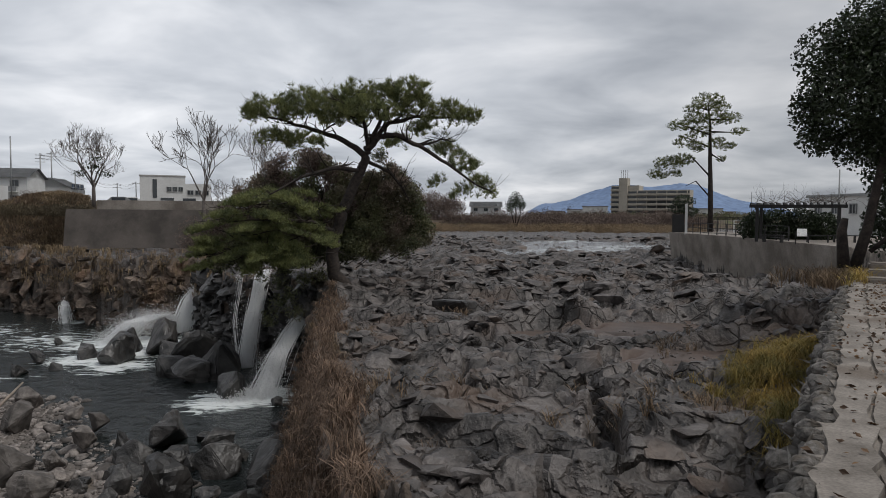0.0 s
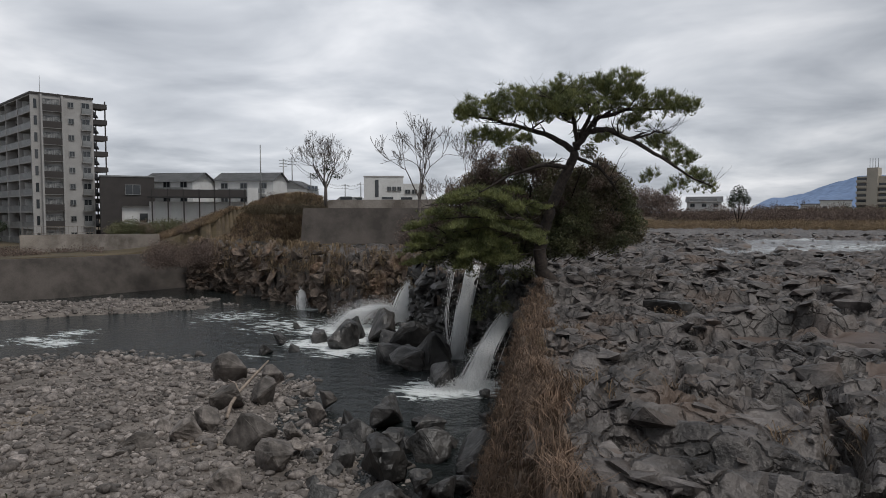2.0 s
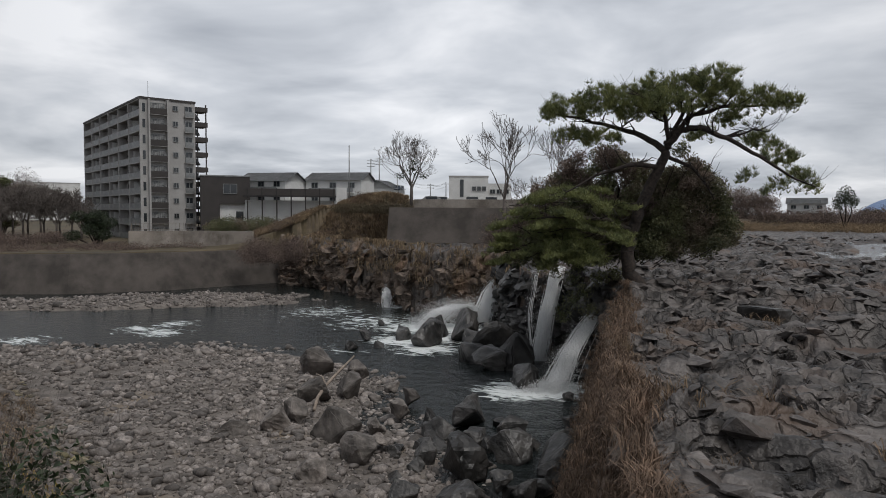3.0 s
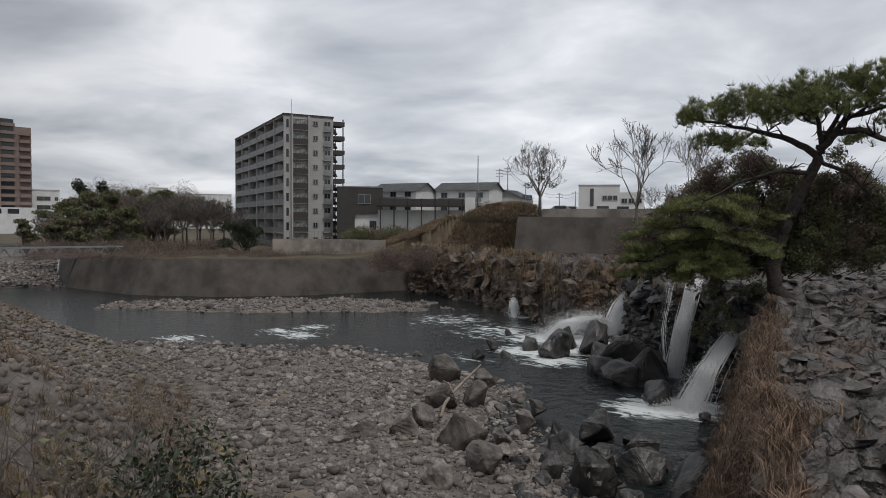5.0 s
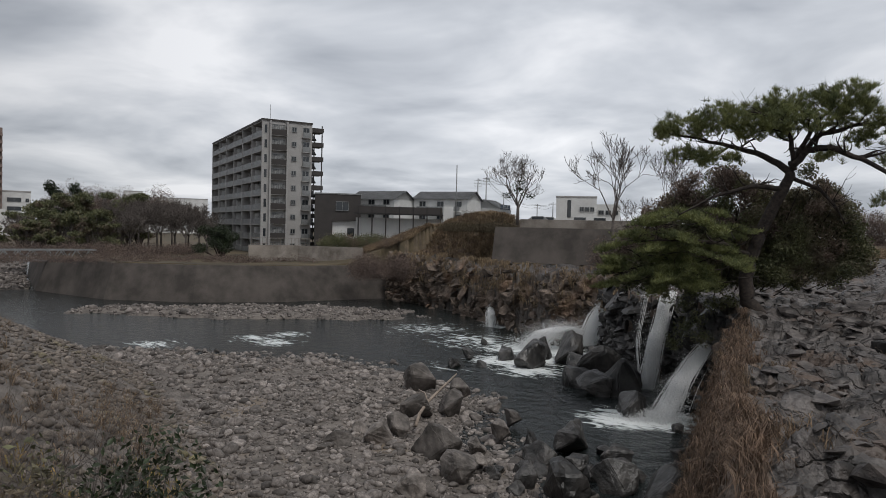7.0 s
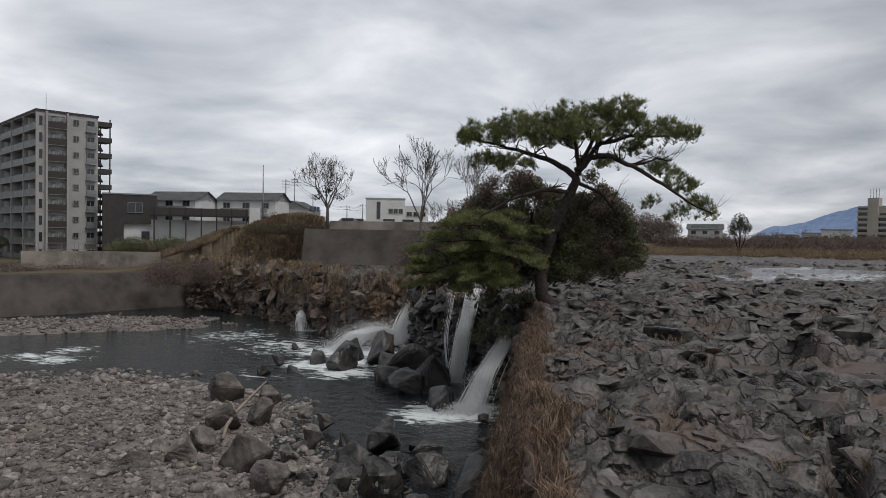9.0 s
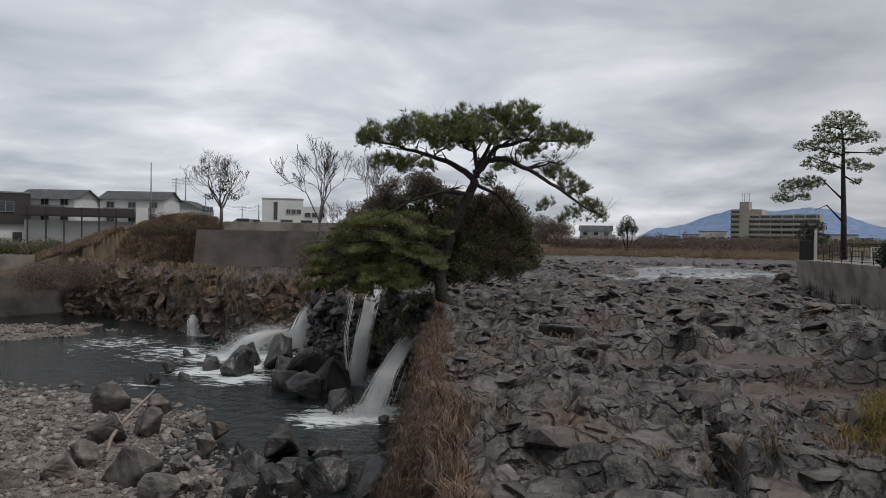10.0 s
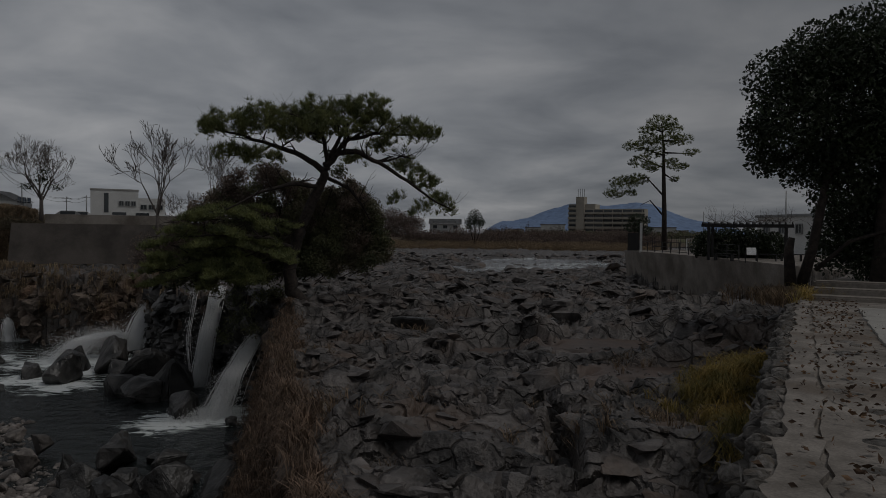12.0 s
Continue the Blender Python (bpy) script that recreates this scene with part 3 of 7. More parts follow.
def cliff_sheet(name, pts, top, bottom, lean, rough, mat, gap=0.3, rows=34, seed=3):
    """A broken rock face under a brink: columns along the line, rows down the face, pushed in and out by noise."""
    line = np.array(sample_line(pts, gap))
    tang = np.gradient(line, axis=0)
    tang /= np.linalg.norm(tang, axis=1)[:, None] + 1e-9
    for _ in range(10):
        tang[1:-1] = (tang[:-2] + tang[1:-1] + tang[2:]) / 3
    out = np.stack([-tang[:, 1], tang[:, 0]], 1)
    s = np.concatenate([[0], np.cumsum(np.linalg.norm(np.diff(line, axis=0), axis=1))])
    k = np.linspace(0, 1, rows)
    S, K = np.meshgrid(s, k)
    inner = line - out * 1.5
    topz = ground_height(inner[:, 0], inner[:, 1]) if top is None else np.full(len(s), float(top))
    for _ in range(4):
        topz[1:-1] = (topz[:-2] + topz[1:-1] + topz[2:]) / 3
    Z = topz[None, :] * (1 - K) + bottom * K
    p, e = plates(S / 2.2 + 0.4 * fbm(S / 3, Z / 3, seed), Z / 1.9, seed + 5, 0.5)
    q, e2 = plates(S / 0.8, Z / 0.6, seed + 9, 0.7)
    push = 1.1 * p + 0.5 * q + 0.35 * vnoise(S / 0.3, Z / 0.25, seed + 30) + 1.2 * fbm(S / 5, Z / 5, seed + 2, 3) - 0.3 * (1 - step(0, 0.12, e))
    push = rough * push * np.minimum(1, K * 6 + 0.15) + lean * (K ** 0.8)
    X = line[:, 0][None, :] + out[:, 0][None, :] * push
    Y = line[:, 1][None, :] + out[:, 1][None, :] * push
    back = -1.3
    X[0], Y[0] = line[:, 0] + out[:, 0] * back, line[:, 1] + out[:, 1] * back
    Z[0] -= 0.25
    Z -= 0.3 * np.minimum(1, 8 * (1 - K))
    v = np.stack([X, Y, Z], -1).reshape(-1, 3)
    nr, nc = X.shape
    i = np.arange(nr * nc).reshape(nr, nc)
    f = np.stack([i[:-1, :-1], i[:-1, 1:], i[1:, 1:], i[1:, :-1]], -1).reshape(-1, 4)
    return grid_object(name, v, f[:, ::-1], [mat], None, smooth=False)


def bank_face(name, pts, z0, z1, batter, mat, thick=1.6, gap=1.0):
    """A battered retaining wall with thickness along a line (foot of the wall)."""
    line = np.array(sample_line(pts, gap))
    tang = np.gradient(line, axis=0)
    tang /= np.linalg.norm(tang, axis=1)[:, None]
    back = np.stack([tang[:, 1], -tang[:, 0]], 1)
    verts, faces = [], []
    for (x, y), (bx, by) in zip(line, back):
        verts += [(x, y, z0), (x + bx * batter, y + by * batter, z1), (x + bx * (batter + 0.5), y + by * (batter + 0.5), z1), (x + bx * (batter + thick), y + by * (batter + thick), z0)]
    for i in range(len(line) - 1):
        a = i * 4
        for j in range(3):
            faces.append((a + j, a + j + 1, a + j + 5, a + j + 4))
    faces += [(0, 1, 2, 3), tuple(len(verts) - 4 + k for k in (3, 2, 1, 0))]
    return link_mesh(name, verts, faces, mat)


ground = build_ground()
river = tagged(flat_sheet("river", [(-3, 17), (-2.5, 27), (-3, 36), (-6, 46), (-9, 52), (-16, 58), (-22, 72), (-60, 90), (-76, 92), (-100, 62), (-120, 62), (-400, 215), (-400, 110), (-120, 28), (-60, 27), (-20, 22)], WATER, M_WATER), "dark green river pool with white foam", "water", kind="structure")
rapids = tagged(flat_sheet("upstream_water", [(8, 86), (24, 86), (38, 106), (48, 160), (60, 235), (16, 235), (8, 150), (2, 104)], -3.22, M_RAPID), "shallow white rapids over dark rock", "water", kind="structure")

near_face = tagged(cliff_sheet("cliff_near", brink_between(1, 5), None, -10.2, 1.5, 0.26, M_CLIFF, 0.12, 60, 3), "steep basalt face hung with dry brown grass", "cliff", kind="structure")
fall_face = tagged(cliff_sheet("cliff_falls", brink_between(5, 10), None, -10.2, 0.5, 0.8, M_WETROCK, 0.14, 60, 11), "wet dark rock face behind the waterfalls", "cliff", kind="structure")
far_face = tagged(cliff_sheet("cliff_far", brink_between(10, 15), None, -10.2, 0.8, 1.0, M_CLIFF, 0.16, 64, 23), "brown overhanging lava cliff with hanging dry vegetation", "cliff", kind="structure")
bank_wall = tagged(bank_face("bank_wall", BANK_WALL, -10.3, -4.4, 2.2, M_CONC_D), "stained sloping concrete river wall", "wall", kind="structure")
terrace_wall = tagged(bank_face("terrace_wall", [(21.9, 36.5), (22.3, 38.0), (22.9, 43.8), (24.1, 56.0), (24.3, 71.7), (40.0, 78.0)], -3.8, 0.05, -0.4, M_CONC), "low concrete terrace wall with pale water stains", "wall", kind="structure")


# ---------------------------------------------------------------- stones
def polar(az, r):
    return (-math.sin(radians(az)) * r, math.cos(radians(az)) * r)


def rise(r, el):
    return 1.6 + r * math.tan(radians(el))


def ico(level):
    bm = bmesh.new()
    bmesh.ops.create_icosphere(bm, subdivisions=level, radius=1.0)
    bm.verts.ensure_lookup_table()
    v = np.array([tuple(q.co) for q in bm.verts])
    f = np.array([[q.index for q in p.verts] for p in bm.faces])
    bm.free()
    return v, f


ICO = {k: ico(k) for k in (1, 2, 4)}


def rock_shape(level, rng, planes=11, flat=0.75, noise_amp=0.06):
    """An angular stone: a ball cut by random planes, then roughened."""
    v, f = ICO[level]
    n = rng.normal(size=(planes, 3))
    n /= np.linalg.norm(n, axis=1)[:, None]
    d = rng.uniform(0.45, 0.82, planes)
    dots = np.maximum(v @ n.T, 1e-3)
    r = np.minimum(1.0, (d / dots).min(1))
    p = v * r[:, None]
    if noise_amp:
        off = rng.uniform(0, 50)
        p = p * (1 + noise_amp * (fbm(v[:, 0] * 2.2 + off, v[:, 1] * 2.2 + v[:, 2] * 1.7, 77, 3)))[:, None]
    return p * np.array([1.0, rng.uniform(0.7, 0.95), flat]), f


def turned(v, rng, tilt=0.35):
    m = np.array(Euler((rng.uniform(-tilt, tilt), rng.uniform(-tilt, tilt), rng.uniform(0, 6.28))).to_matrix())
    return v @ m.T


def block_mesh(rng, n, size):
    """An angular block: the hull of scattered points."""
    bm = bmesh.new()
    p = rng.normal(size=(n, 3))
    p /= (np.abs(p) ** 2.5).sum(1)[:, None] ** (1 / 2.5)
    p *= rng.uniform(0.72, 1.0, (n, 1)) * np.array(size)
    for q in p:
        bm.verts.new(q)
    res = bmesh.ops.convex_hull(bm, input=bm.verts[:])
    bmesh.ops.delete(bm, geom=[v for v in bm.verts if not v.link_faces], context="VERTS")
    bmesh.ops.dissolve_limit(bm, angle_limit=radians(9), verts=bm.verts[:], edges=bm.edges[:])
    bmesh.ops.triangulate(bm, faces=bm.faces[:])
    return bm


def block_arrays(rng, n, size):
    bm = block_mesh(rng, n, size)
    bm.verts.index_update()
    v = np.array([tuple(q.co) for q in bm.verts])
    f = np.array([[q.index for q in p.verts] for p in bm.faces])
    bm.free()
    return v, f


BLOCKS = [block_arrays(np.random.default_rng(2000 + k), 14 + k % 9, (1.0, 0.72, 0.32)) for k in range(36)]


def pack_blocks(spots, rng, tilt, dip):
    """Angular slabs in one mesh; spots: x, y, z, radius. dip: how all of them lean, in radians about x and y."""
    vs, fs, base = [], [], 0
    for x, y, z, r in spots:
        v, f = BLOCKS[rng.integers(len(BLOCKS))]
        m = np.array(Euler((dip[0] + rng.normal(0, tilt), dip[1] + rng.normal(0, tilt), rng.uniform(0, 6.28))).to_matrix())
        vs.append((v * r * np.array([1, 1, rng.uniform(0.6, 1.2)])) @ m.T + (x, y, z))
        fs.append(f + base)
        base += len(v)
    return np.concatenate(vs), np.concatenate(fs)


def boulder(x, y, z, r, mat, label, group, rng, flat=0.8, level=4):
    bm = block_mesh(rng, 13, (1.0, rng.uniform(0.7, 0.95), flat))
    bmesh.ops.bevel(bm, geom=bm.edges[:], offset=0.05, segments=1, affect="EDGES")
    bmesh.ops.triangulate(bm, faces=bm.faces[:])
    bmesh.ops.subdivide_edges(bm, edges=[e for e in bm.edges if e.calc_length() > 0.2], cuts=3, use_grid_fill=True)
    bmesh.ops.triangulate(bm, faces=bm.faces[:])
    off = rng.uniform(0, 40)
    for q in bm.verts:
        q.co *= 1 + 0.10 * noise.noise(q.co * 2.4 + Vector((off, 0, 0))) + 0.07 * noise.noise(q.co * 6 + Vector((0, off, 0))) + 0.03 * noise.noise(q.co * 14 + Vector((0, 0, off)))
    ob = part("boulder", bm, mat)
    ob.matrix_world = pose(x, y, z, rng.uniform(-15, 15), rng.uniform(-15, 15), rng.uniform(0, 360)) @ Matrix.Diagonal((r * 1.08, r * 1.08, r * 1.08, 1))
    return tagged(ob, label, "boulder", group)


POOL_ROCKS = [(-25.6, 52.5, 1.98), (-23.3, 55.5, 2.1), (-17.2, 45.6, 1.35), (-15.9, 47.2, 2.1), (-13.4, 42.2, 1.2), (-19.9, 54.1, 1.6), (-25.9, 56.8, 1.59), (-29.9, 47.3, 0.67),
              (-31.0, 51.3, 0.7), (-28.1, 48.8, 0.53), (-33.5, 58.7, 0.46), (-9.9, 40.1, 0.39), (-28.2, 53.4, 1.02), (-19.2, 47.6, 1.3), (-21.3, 50.3, 1.7), (-18.6, 50.2, 2.0), (-20.4, 52.0, 1.6)]
BANK_ROCKS = [(-26.5, 38.0, 1.45), (-23.0, 32.4, 1.12), (-23.8, 38.7, 0.82), (-22.0, 34.8, 1.03), (-21.3, 26.8, 1.12), (-18.2, 27.4, 1.23), (-15.6, 25.3, 0.99), (-15.4, 26.9, 0.57),
              (-17.0, 31.6, 0.78), (-17.9, 34.5, 0.76), (-19.7, 35.8, 0.6), (-22.4, 24.9, 0.81), (-27.7, 27.5, 0.64), (-15.9, 22.4, 0.8), (-22.9, 27.1, 0.62), (-22.1, 23.5, 0.57), (-16.9, 29.1, 0.59), (-21.4, 28.7, 0.93)]
EDGE_ROCKS = [(-13.2, 32.9, 1.31), (-14.0, 30.1, 0.8), (-11.0, 26.5, 1.47), (-13.1, 27.0, 0.73), (-9.8, 29.1, 1.1), (-7.8, 29.1, 1.25), (-7.8, 25.1, 0.65), (-9.8, 23.1, 1.02), (-12.0, 22.8, 0.64),
              (-7.3, 25.9, 0.54), (-8.8, 25.3, 0.72), (-7.8, 31.7, 0.8), (-10.6, 31.8, 0.9), (-12.0, 30.3, 0.75), (-8.2, 34.0, 0.7), (-7.0, 27.6, 0.8), (-15.4, 32.2, 0.7)]
rng = np.random.default_rng(5)
for k in range(26):
    x, y = rng.uniform(-15, -6.5), rng.uniform(24, 36)
    if line_distance(np.array([x]), np.array([y]), BRINK)[0][0] > 1.2:
        boulder(x, y, -9.55, rng.uniform(0.3, 0.7), M_WETROCK, "small dark damp rock at the water's edge", "boulders at the water's edge", rng, 0.8)
for x, y, r in POOL_ROCKS:
    boulder(x, y, WATER + 0.32 * r, r * 1.12, M_WETROCK, "wet dark basalt boulder standing in the pool", "boulders below the falls", rng, 1.0)
for x, y, r in BANK_ROCKS:
    boulder(x, y, -9.2 + 0.3 * r, r * 1.1, M_BOULDER, "grey angular boulder on the pebble bar", "boulders on the pebble bar", rng)
for x, y, r in EDGE_ROCKS:
    boulder(x, y, -9.5 + 0.3 * r, r * 1.1, M_WETROCK, "dark damp boulder at the water's edge", "boulders at the water's edge", rng, 0.85)


def pack_stones(spots, level, rng, flat=0.55):
    """Many loose stones in one mesh; spots: rows of x, y, z, radius."""
    shapes = [rock_shape(level, rng, 9, 1.0, 0.0)[0] for _ in range(14)]
    f0 = ICO[level][1]
    vs, fs, base = [], [], 0
    for x, y, z, r in spots:
        v = shapes[rng.integers(14)] * (r * np.array([1, rng.uniform(0.6, 0.95), rng.uniform(flat * 0.7, flat * 1.3)]))
        vs.append(turned(v, rng, 0.3) + (x, y, z + r * 0.15))
        fs.append(f0 + base)
        base += len(v)
    return np.concatenate(vs), np.concatenate(fs)


def stone_spots(n, x0, x1, y0, y1, keep, size, rng):
    x, y = rng.uniform(x0, x1, n), rng.uniform(y0, y1, n)
    ok = keep(x, y)
    x, y = x[ok], y[ok]
    r = size(rng, len(x))
    return np.stack([x, y, ground_height(x, y), r], 1)


def on_bar(x, y):
    d_river, _ = line_distance(x, y, RIVER_EDGE)
    d_toe, _ = line_distance(x, y, TOE)
    d_brink, _ = line_distance(x, y, BRINK)
    return (d_river > -0.8) & (d_toe < 0.6) & (d_brink > 1.6)


def on_bank(x, y):
    d_toe, _ = line_distance(x, y, TOE)
    return (d_toe > 0.2) & (d_toe < 13) & (np.hypot(x, y) > 7)


def on_island(x, y):
    z = ground_height(x, y)
    return (z > WATER - 0.05) & (z < -8.3) & (x < -40) & (y > 38)


def cobble_size(rng, n):
    return np.clip(0.085 * np.exp(rng.normal(0, 0.68, n)), 0.035, 0.5)


near = stone_spots(26000, -34, -3, 12, 42, on_bar, cobble_size, rng)
far_bar = stone_spots(9000, -75, -34, 26, 48, on_bar, lambda g, n: cobble_size(g, n) * 1.4, rng)
order = np.argsort(-near[:, 3])
big, rest = near[order[:280]], near[order[280:]]
mid, small = rest[:3800], rest[3800:]
v, f = pack_stones(np.concatenate([mid]), 2, rng)
tagged(grid_object("river_cobbles", v, f, [M_STONE], None), "rounded grey river cobbles covering the bar", "stones", kind="stuff")
v, f = pack_stones(np.concatenate([small, far_bar]), 1, rng)
tagged(grid_object("river_pebbles", v, f, [M_STONE], None), "small grey river pebbles and gravel", "stones", kind="stuff")
isl = stone_spots(16000, -100, -40, 40, 84, on_island, lambda g, n: cobble_size(g, n) * 1.7, rng)
v, f = pack_stones(isl, 1, rng)
tagged(grid_object("island_stones", v, f, [M_STONE], None), "pale stones on the low river island", "stones", kind="stuff")
bank_st = stone_spots(15000, -75, -6, 3, 34, on_bank, lambda g, n: np.clip(g.normal(0.24, 0.06, n), 0.12, 0.45), rng)
M_BANKSTONE = material("lichened_cobble", (0.225, 0.19, 0.163), (0.105, 0.089, 0.075), 1.1, 0.9, 0.4, 25.0, (0.19, 0.165, 0.09), 0.58, jitter=0.4)
v, f = pack_stones(bank_st, 1, rng, 0.5)
tagged(grid_object("bank_cobbles", v, f, [M_BANKSTONE], None), "brown cobbles set in the sloping bank", "stones", kind="stuff")
SHARED = [grid_object("stone", *rock_shape(2, rng, 9, 0.6, 0.0), [M_STONE], None) for _ in range(8)]
SHARED_MESH = [o.data for o in SHARED]
for o in SHARED:
    bpy.data.objects.remove(o)
for x, y, z, r in big:
    o = new("stone", SHARED_MESH[rng.integers(8)])
    o.matrix_world = pose(x, y, z + r * 0.2, rng.uniform(-15, 15), rng.uniform(-15, 15), rng.uniform(0, 360)) @ Matrix.Diagonal((r, r, r, 1))
    o.parent = ground

# slabs and broken blocks of the lava sheet
def on_lava(x, y):
    d_path, _ = line_distance(x, y, PATH_EDGE)
    d_brink, _ = line_distance(x, y, BRINK)
    d_back, _ = line_distance(x, y, SHELF_BACK)
    wet = np.zeros(x.shape, bool)
    for hx, hy, rx, ry, hz in HOLLOWS:
        wet |= np.hypot((x - hx) / rx, (y - hy) / ry) < 0.92
    wet |= (np.hypot((x - 23 - 0.12 * (y - 105)) / 13.0, (y - 112) / 26.0) < 0.95) & (hashed(np.floor(x * 9), np.floor(y * 9), 7) > 0.12)
    return (d_path > 0.5) & (d_brink < -0.15) & (d_back > 0.5) & ~wet & (fbm(x / 3.0, y / 2.2, 611, 3) > -0.42)


def slab_size(low, high, mean):
    return lambda q, n: np.clip(mean * np.exp(q.normal(0, 0.68, n)), low, high)


lava_spots = [stone_spots(3600, -5, 22, 6, 34, on_lava, slab_size(0.06, 0.6, 0.19), rng), stone_spots(3000, -9, 26, 34, 70, on_lava, slab_size(0.15, 1.0, 0.4), rng), stone_spots(2400, -18, 50, 70, 150, on_lava, slab_size(0.3, 1.8, 0.7), rng)]
allspots = np.concatenate(lava_spots)
allspots[:, 3] = np.minimum(allspots[:, 3], 0.16 + 0.031 * np.hypot(allspots[:, 0], allspots[:, 1]))
v, f = pack_blocks(allspots - np.array([[0, 0, 0.06, 0]]), rng, 0.17, (-0.10, 0.10))
tagged(grid_object("lava_slabs", v, f, [M_SLABROCK], None, smooth=False), "broken tilted grey basalt slabs of the lava sheet", "rocks", kind="stuff")


def face_blocks(name, pts, z0, z1, out_k, n, mean, mat, label, seed):
    q = np.random.default_rng(seed)
    line = sample_line(pts, 0.2)
    rows = []
    for _ in range(n):
        i = q.integers(1, len(line) - 1)
        (ax, ay), (bx, by) = line[i - 1], line[i + 1]
        ll = math.hypot(bx - ax, by - ay) + 1e-9
        k = q.random()
        o = 0.1 + out_k * k + q.normal(0, 0.25)
        rows.append((line[i][0] - (by - ay) / ll * o, line[i][1] + (bx - ax) / ll * o, z0 + (z1 - z0) * k, min(1.6, mean * math.exp(q.normal(0, 0.45)))))
    v, f = pack_blocks(rows, q, 1.1, (0, 0))
    tagged(grid_object(name, v, f, [mat], None, smooth=False), label, "rocks", kind="stuff")


face_blocks("far_cliff_blocks", brink_between(10, 15), -2.4, -9.9, 0.9, 260, 0.55, M_CLIFF, "jutting brown blocks in the lava cliff", 621)
face_blocks("fall_cliff_blocks", brink_between(5, 10), -3.0, -9.9, 0.5, 240, 0.5, M_WETROCK, "jutting wet black blocks between the waterfalls", 622)
face_blocks("near_cliff_blocks", brink_between(2, 5), -3.3, -9.9, 1.6, 420, 0.24, M_CLIFF, "brown rock lumps in the near cliff", 623)

# loose blocks on the lava
for x, y, r, c in ((0.5, 33.4, 1.25, 1), (3.2, 23.4, 0.75, 0), (2.3, 25.6, 0.6, 0), (4.2, 24.3, 0.6, 0), (3.9, 22.2, 0.5, 0), (1.2, 26.2, 0.45, 0), (5.0, 25.6, 0.45, 0)):
    z = float(ground_height(np.array([x]), np.array([y]))[0])
    boulder(x, y, z + 0.3 * r, r, M_WETROCK if c else M_LAVA, "large dark brown basalt block on the lava" if c else "cracked grey basalt block on the lava", "blocks on the lava", rng, 0.8)


# ---------------------------------------------------------------- waterfalls
def white_water():
    m = bpy.data.materials.new("white_water")
    m.use_nodes = True
    t = m.node_tree
    b = t.nodes["Principled BSDF"]
    co = t.nodes.new("ShaderNodeTexCoord")
    mp = t.nodes.new("ShaderNodeMapping"); mp.inputs["Scale"].default_value = (6, 6, 0.9)
    t.links.new(co.outputs["Object"], mp.inputs[0])
    n = t.nodes.new("ShaderNodeTexNoise"); n.inputs["Scale"].default_value, n.inputs["Detail"].default_value = 1.3, 5
    t.links.new(mp.outputs[0], n.inputs["Vector"])
    r = t.nodes.new("ShaderNodeValToRGB")
    r.color_ramp.elements[0].position, r.color_ramp.elements[0].color = 0.3, (0.88, 0.89, 0.90, 1)
    r.color_ramp.elements[1].position, r.color_ramp.elements[1].color = 0.6, (0.96, 0.965, 0.965, 1)
    t.links.new(n.outputs["Fac"], r.inputs[0]); t.links.new(r.outputs[0], b.inputs["Base Color"])
    b.inputs["Roughness"].default_value = 0.5
    bp = t.nodes.new("ShaderNodeBump"); bp.inputs["Strength"].default_value, bp.inputs["Distance"].default_value = 1.0, 0.2
    t.links.new(n.outputs["Fac"], bp.inputs["Height"]); t.links.new(bp.outputs[0], b.inputs["Normal"])
    tr = t.nodes.new("ShaderNodeBsdfTranslucent"); t.links.new(r.outputs[0], tr.inputs[0])
    ms = t.nodes.new("ShaderNodeMixShader"); ms.inputs[0].default_value = 0.2
    t.links.new(b.outputs[0], ms.inputs[1]); t.links.new(tr.outputs[0], ms.inputs[2])
    t.links.new(ms.outputs[0], t.nodes["Material Output"].inputs[0])
    return m


M_FALL = white_water()


def strands(pts, w0, w1, count, rng, drop=0.0):
    """Thin falling ribbons that follow pts, spread from width w0 to w1."""
    pts = [Vector(p) for p in pts]
    vs, fs = [], []
    side = Vector((pts[0].y, -pts[0].x, 0)).normalized()
    deep = Vector((-side.y, side.x, 0))
    for _ in range(count):
        u, q = rng.normal(0, 0.27), rng.normal(0, 0.3)
        a = rng.uniform(0, 0.5)
        e = min(1.0, a + rng.uniform(0.3, 0.9))
        w = rng.uniform(0.01, 0.028)
        base = len(vs)
        steps = 9
        for k in range(steps):
            s = a + (e - a) * k / (steps - 1)
            g = s * (len(pts) - 1)
            i = min(int(g), len(pts) - 2)
            c = pts[i].lerp(pts[i + 1], g - i)
            wd = w0 + (w1 - w0) * s
            c = c + side * (u * wd + 0.05 * math.sin(9 * s + u * 30)) + deep * (q * wd * 0.6)
            ww = w * math.sin(math.pi * (0.08 + 0.84 * k / (steps - 1)))
            vs += [tuple(c - side * ww), tuple(c + side * ww)]
        for k in range(steps - 1):
            o = base + 2 * k
            fs.append((o, o + 1, o + 3, o + 2))
    return vs, fs


def drops(center, spread, count, rng, size=(0.012, 0.036)):
    p = np.array(center) + rng.normal(size=(count, 3)) * spread
    v0, f0 = ICO[1]
    r = rng.uniform(*size, count)
    v = (v0[None] * r[:, None, None] + p[:, None]).reshape(-1, 3)
    f = (f0[None] + (np.arange(count) * len(v0))[:, None, None]).reshape(-1, 3)
    return v, f


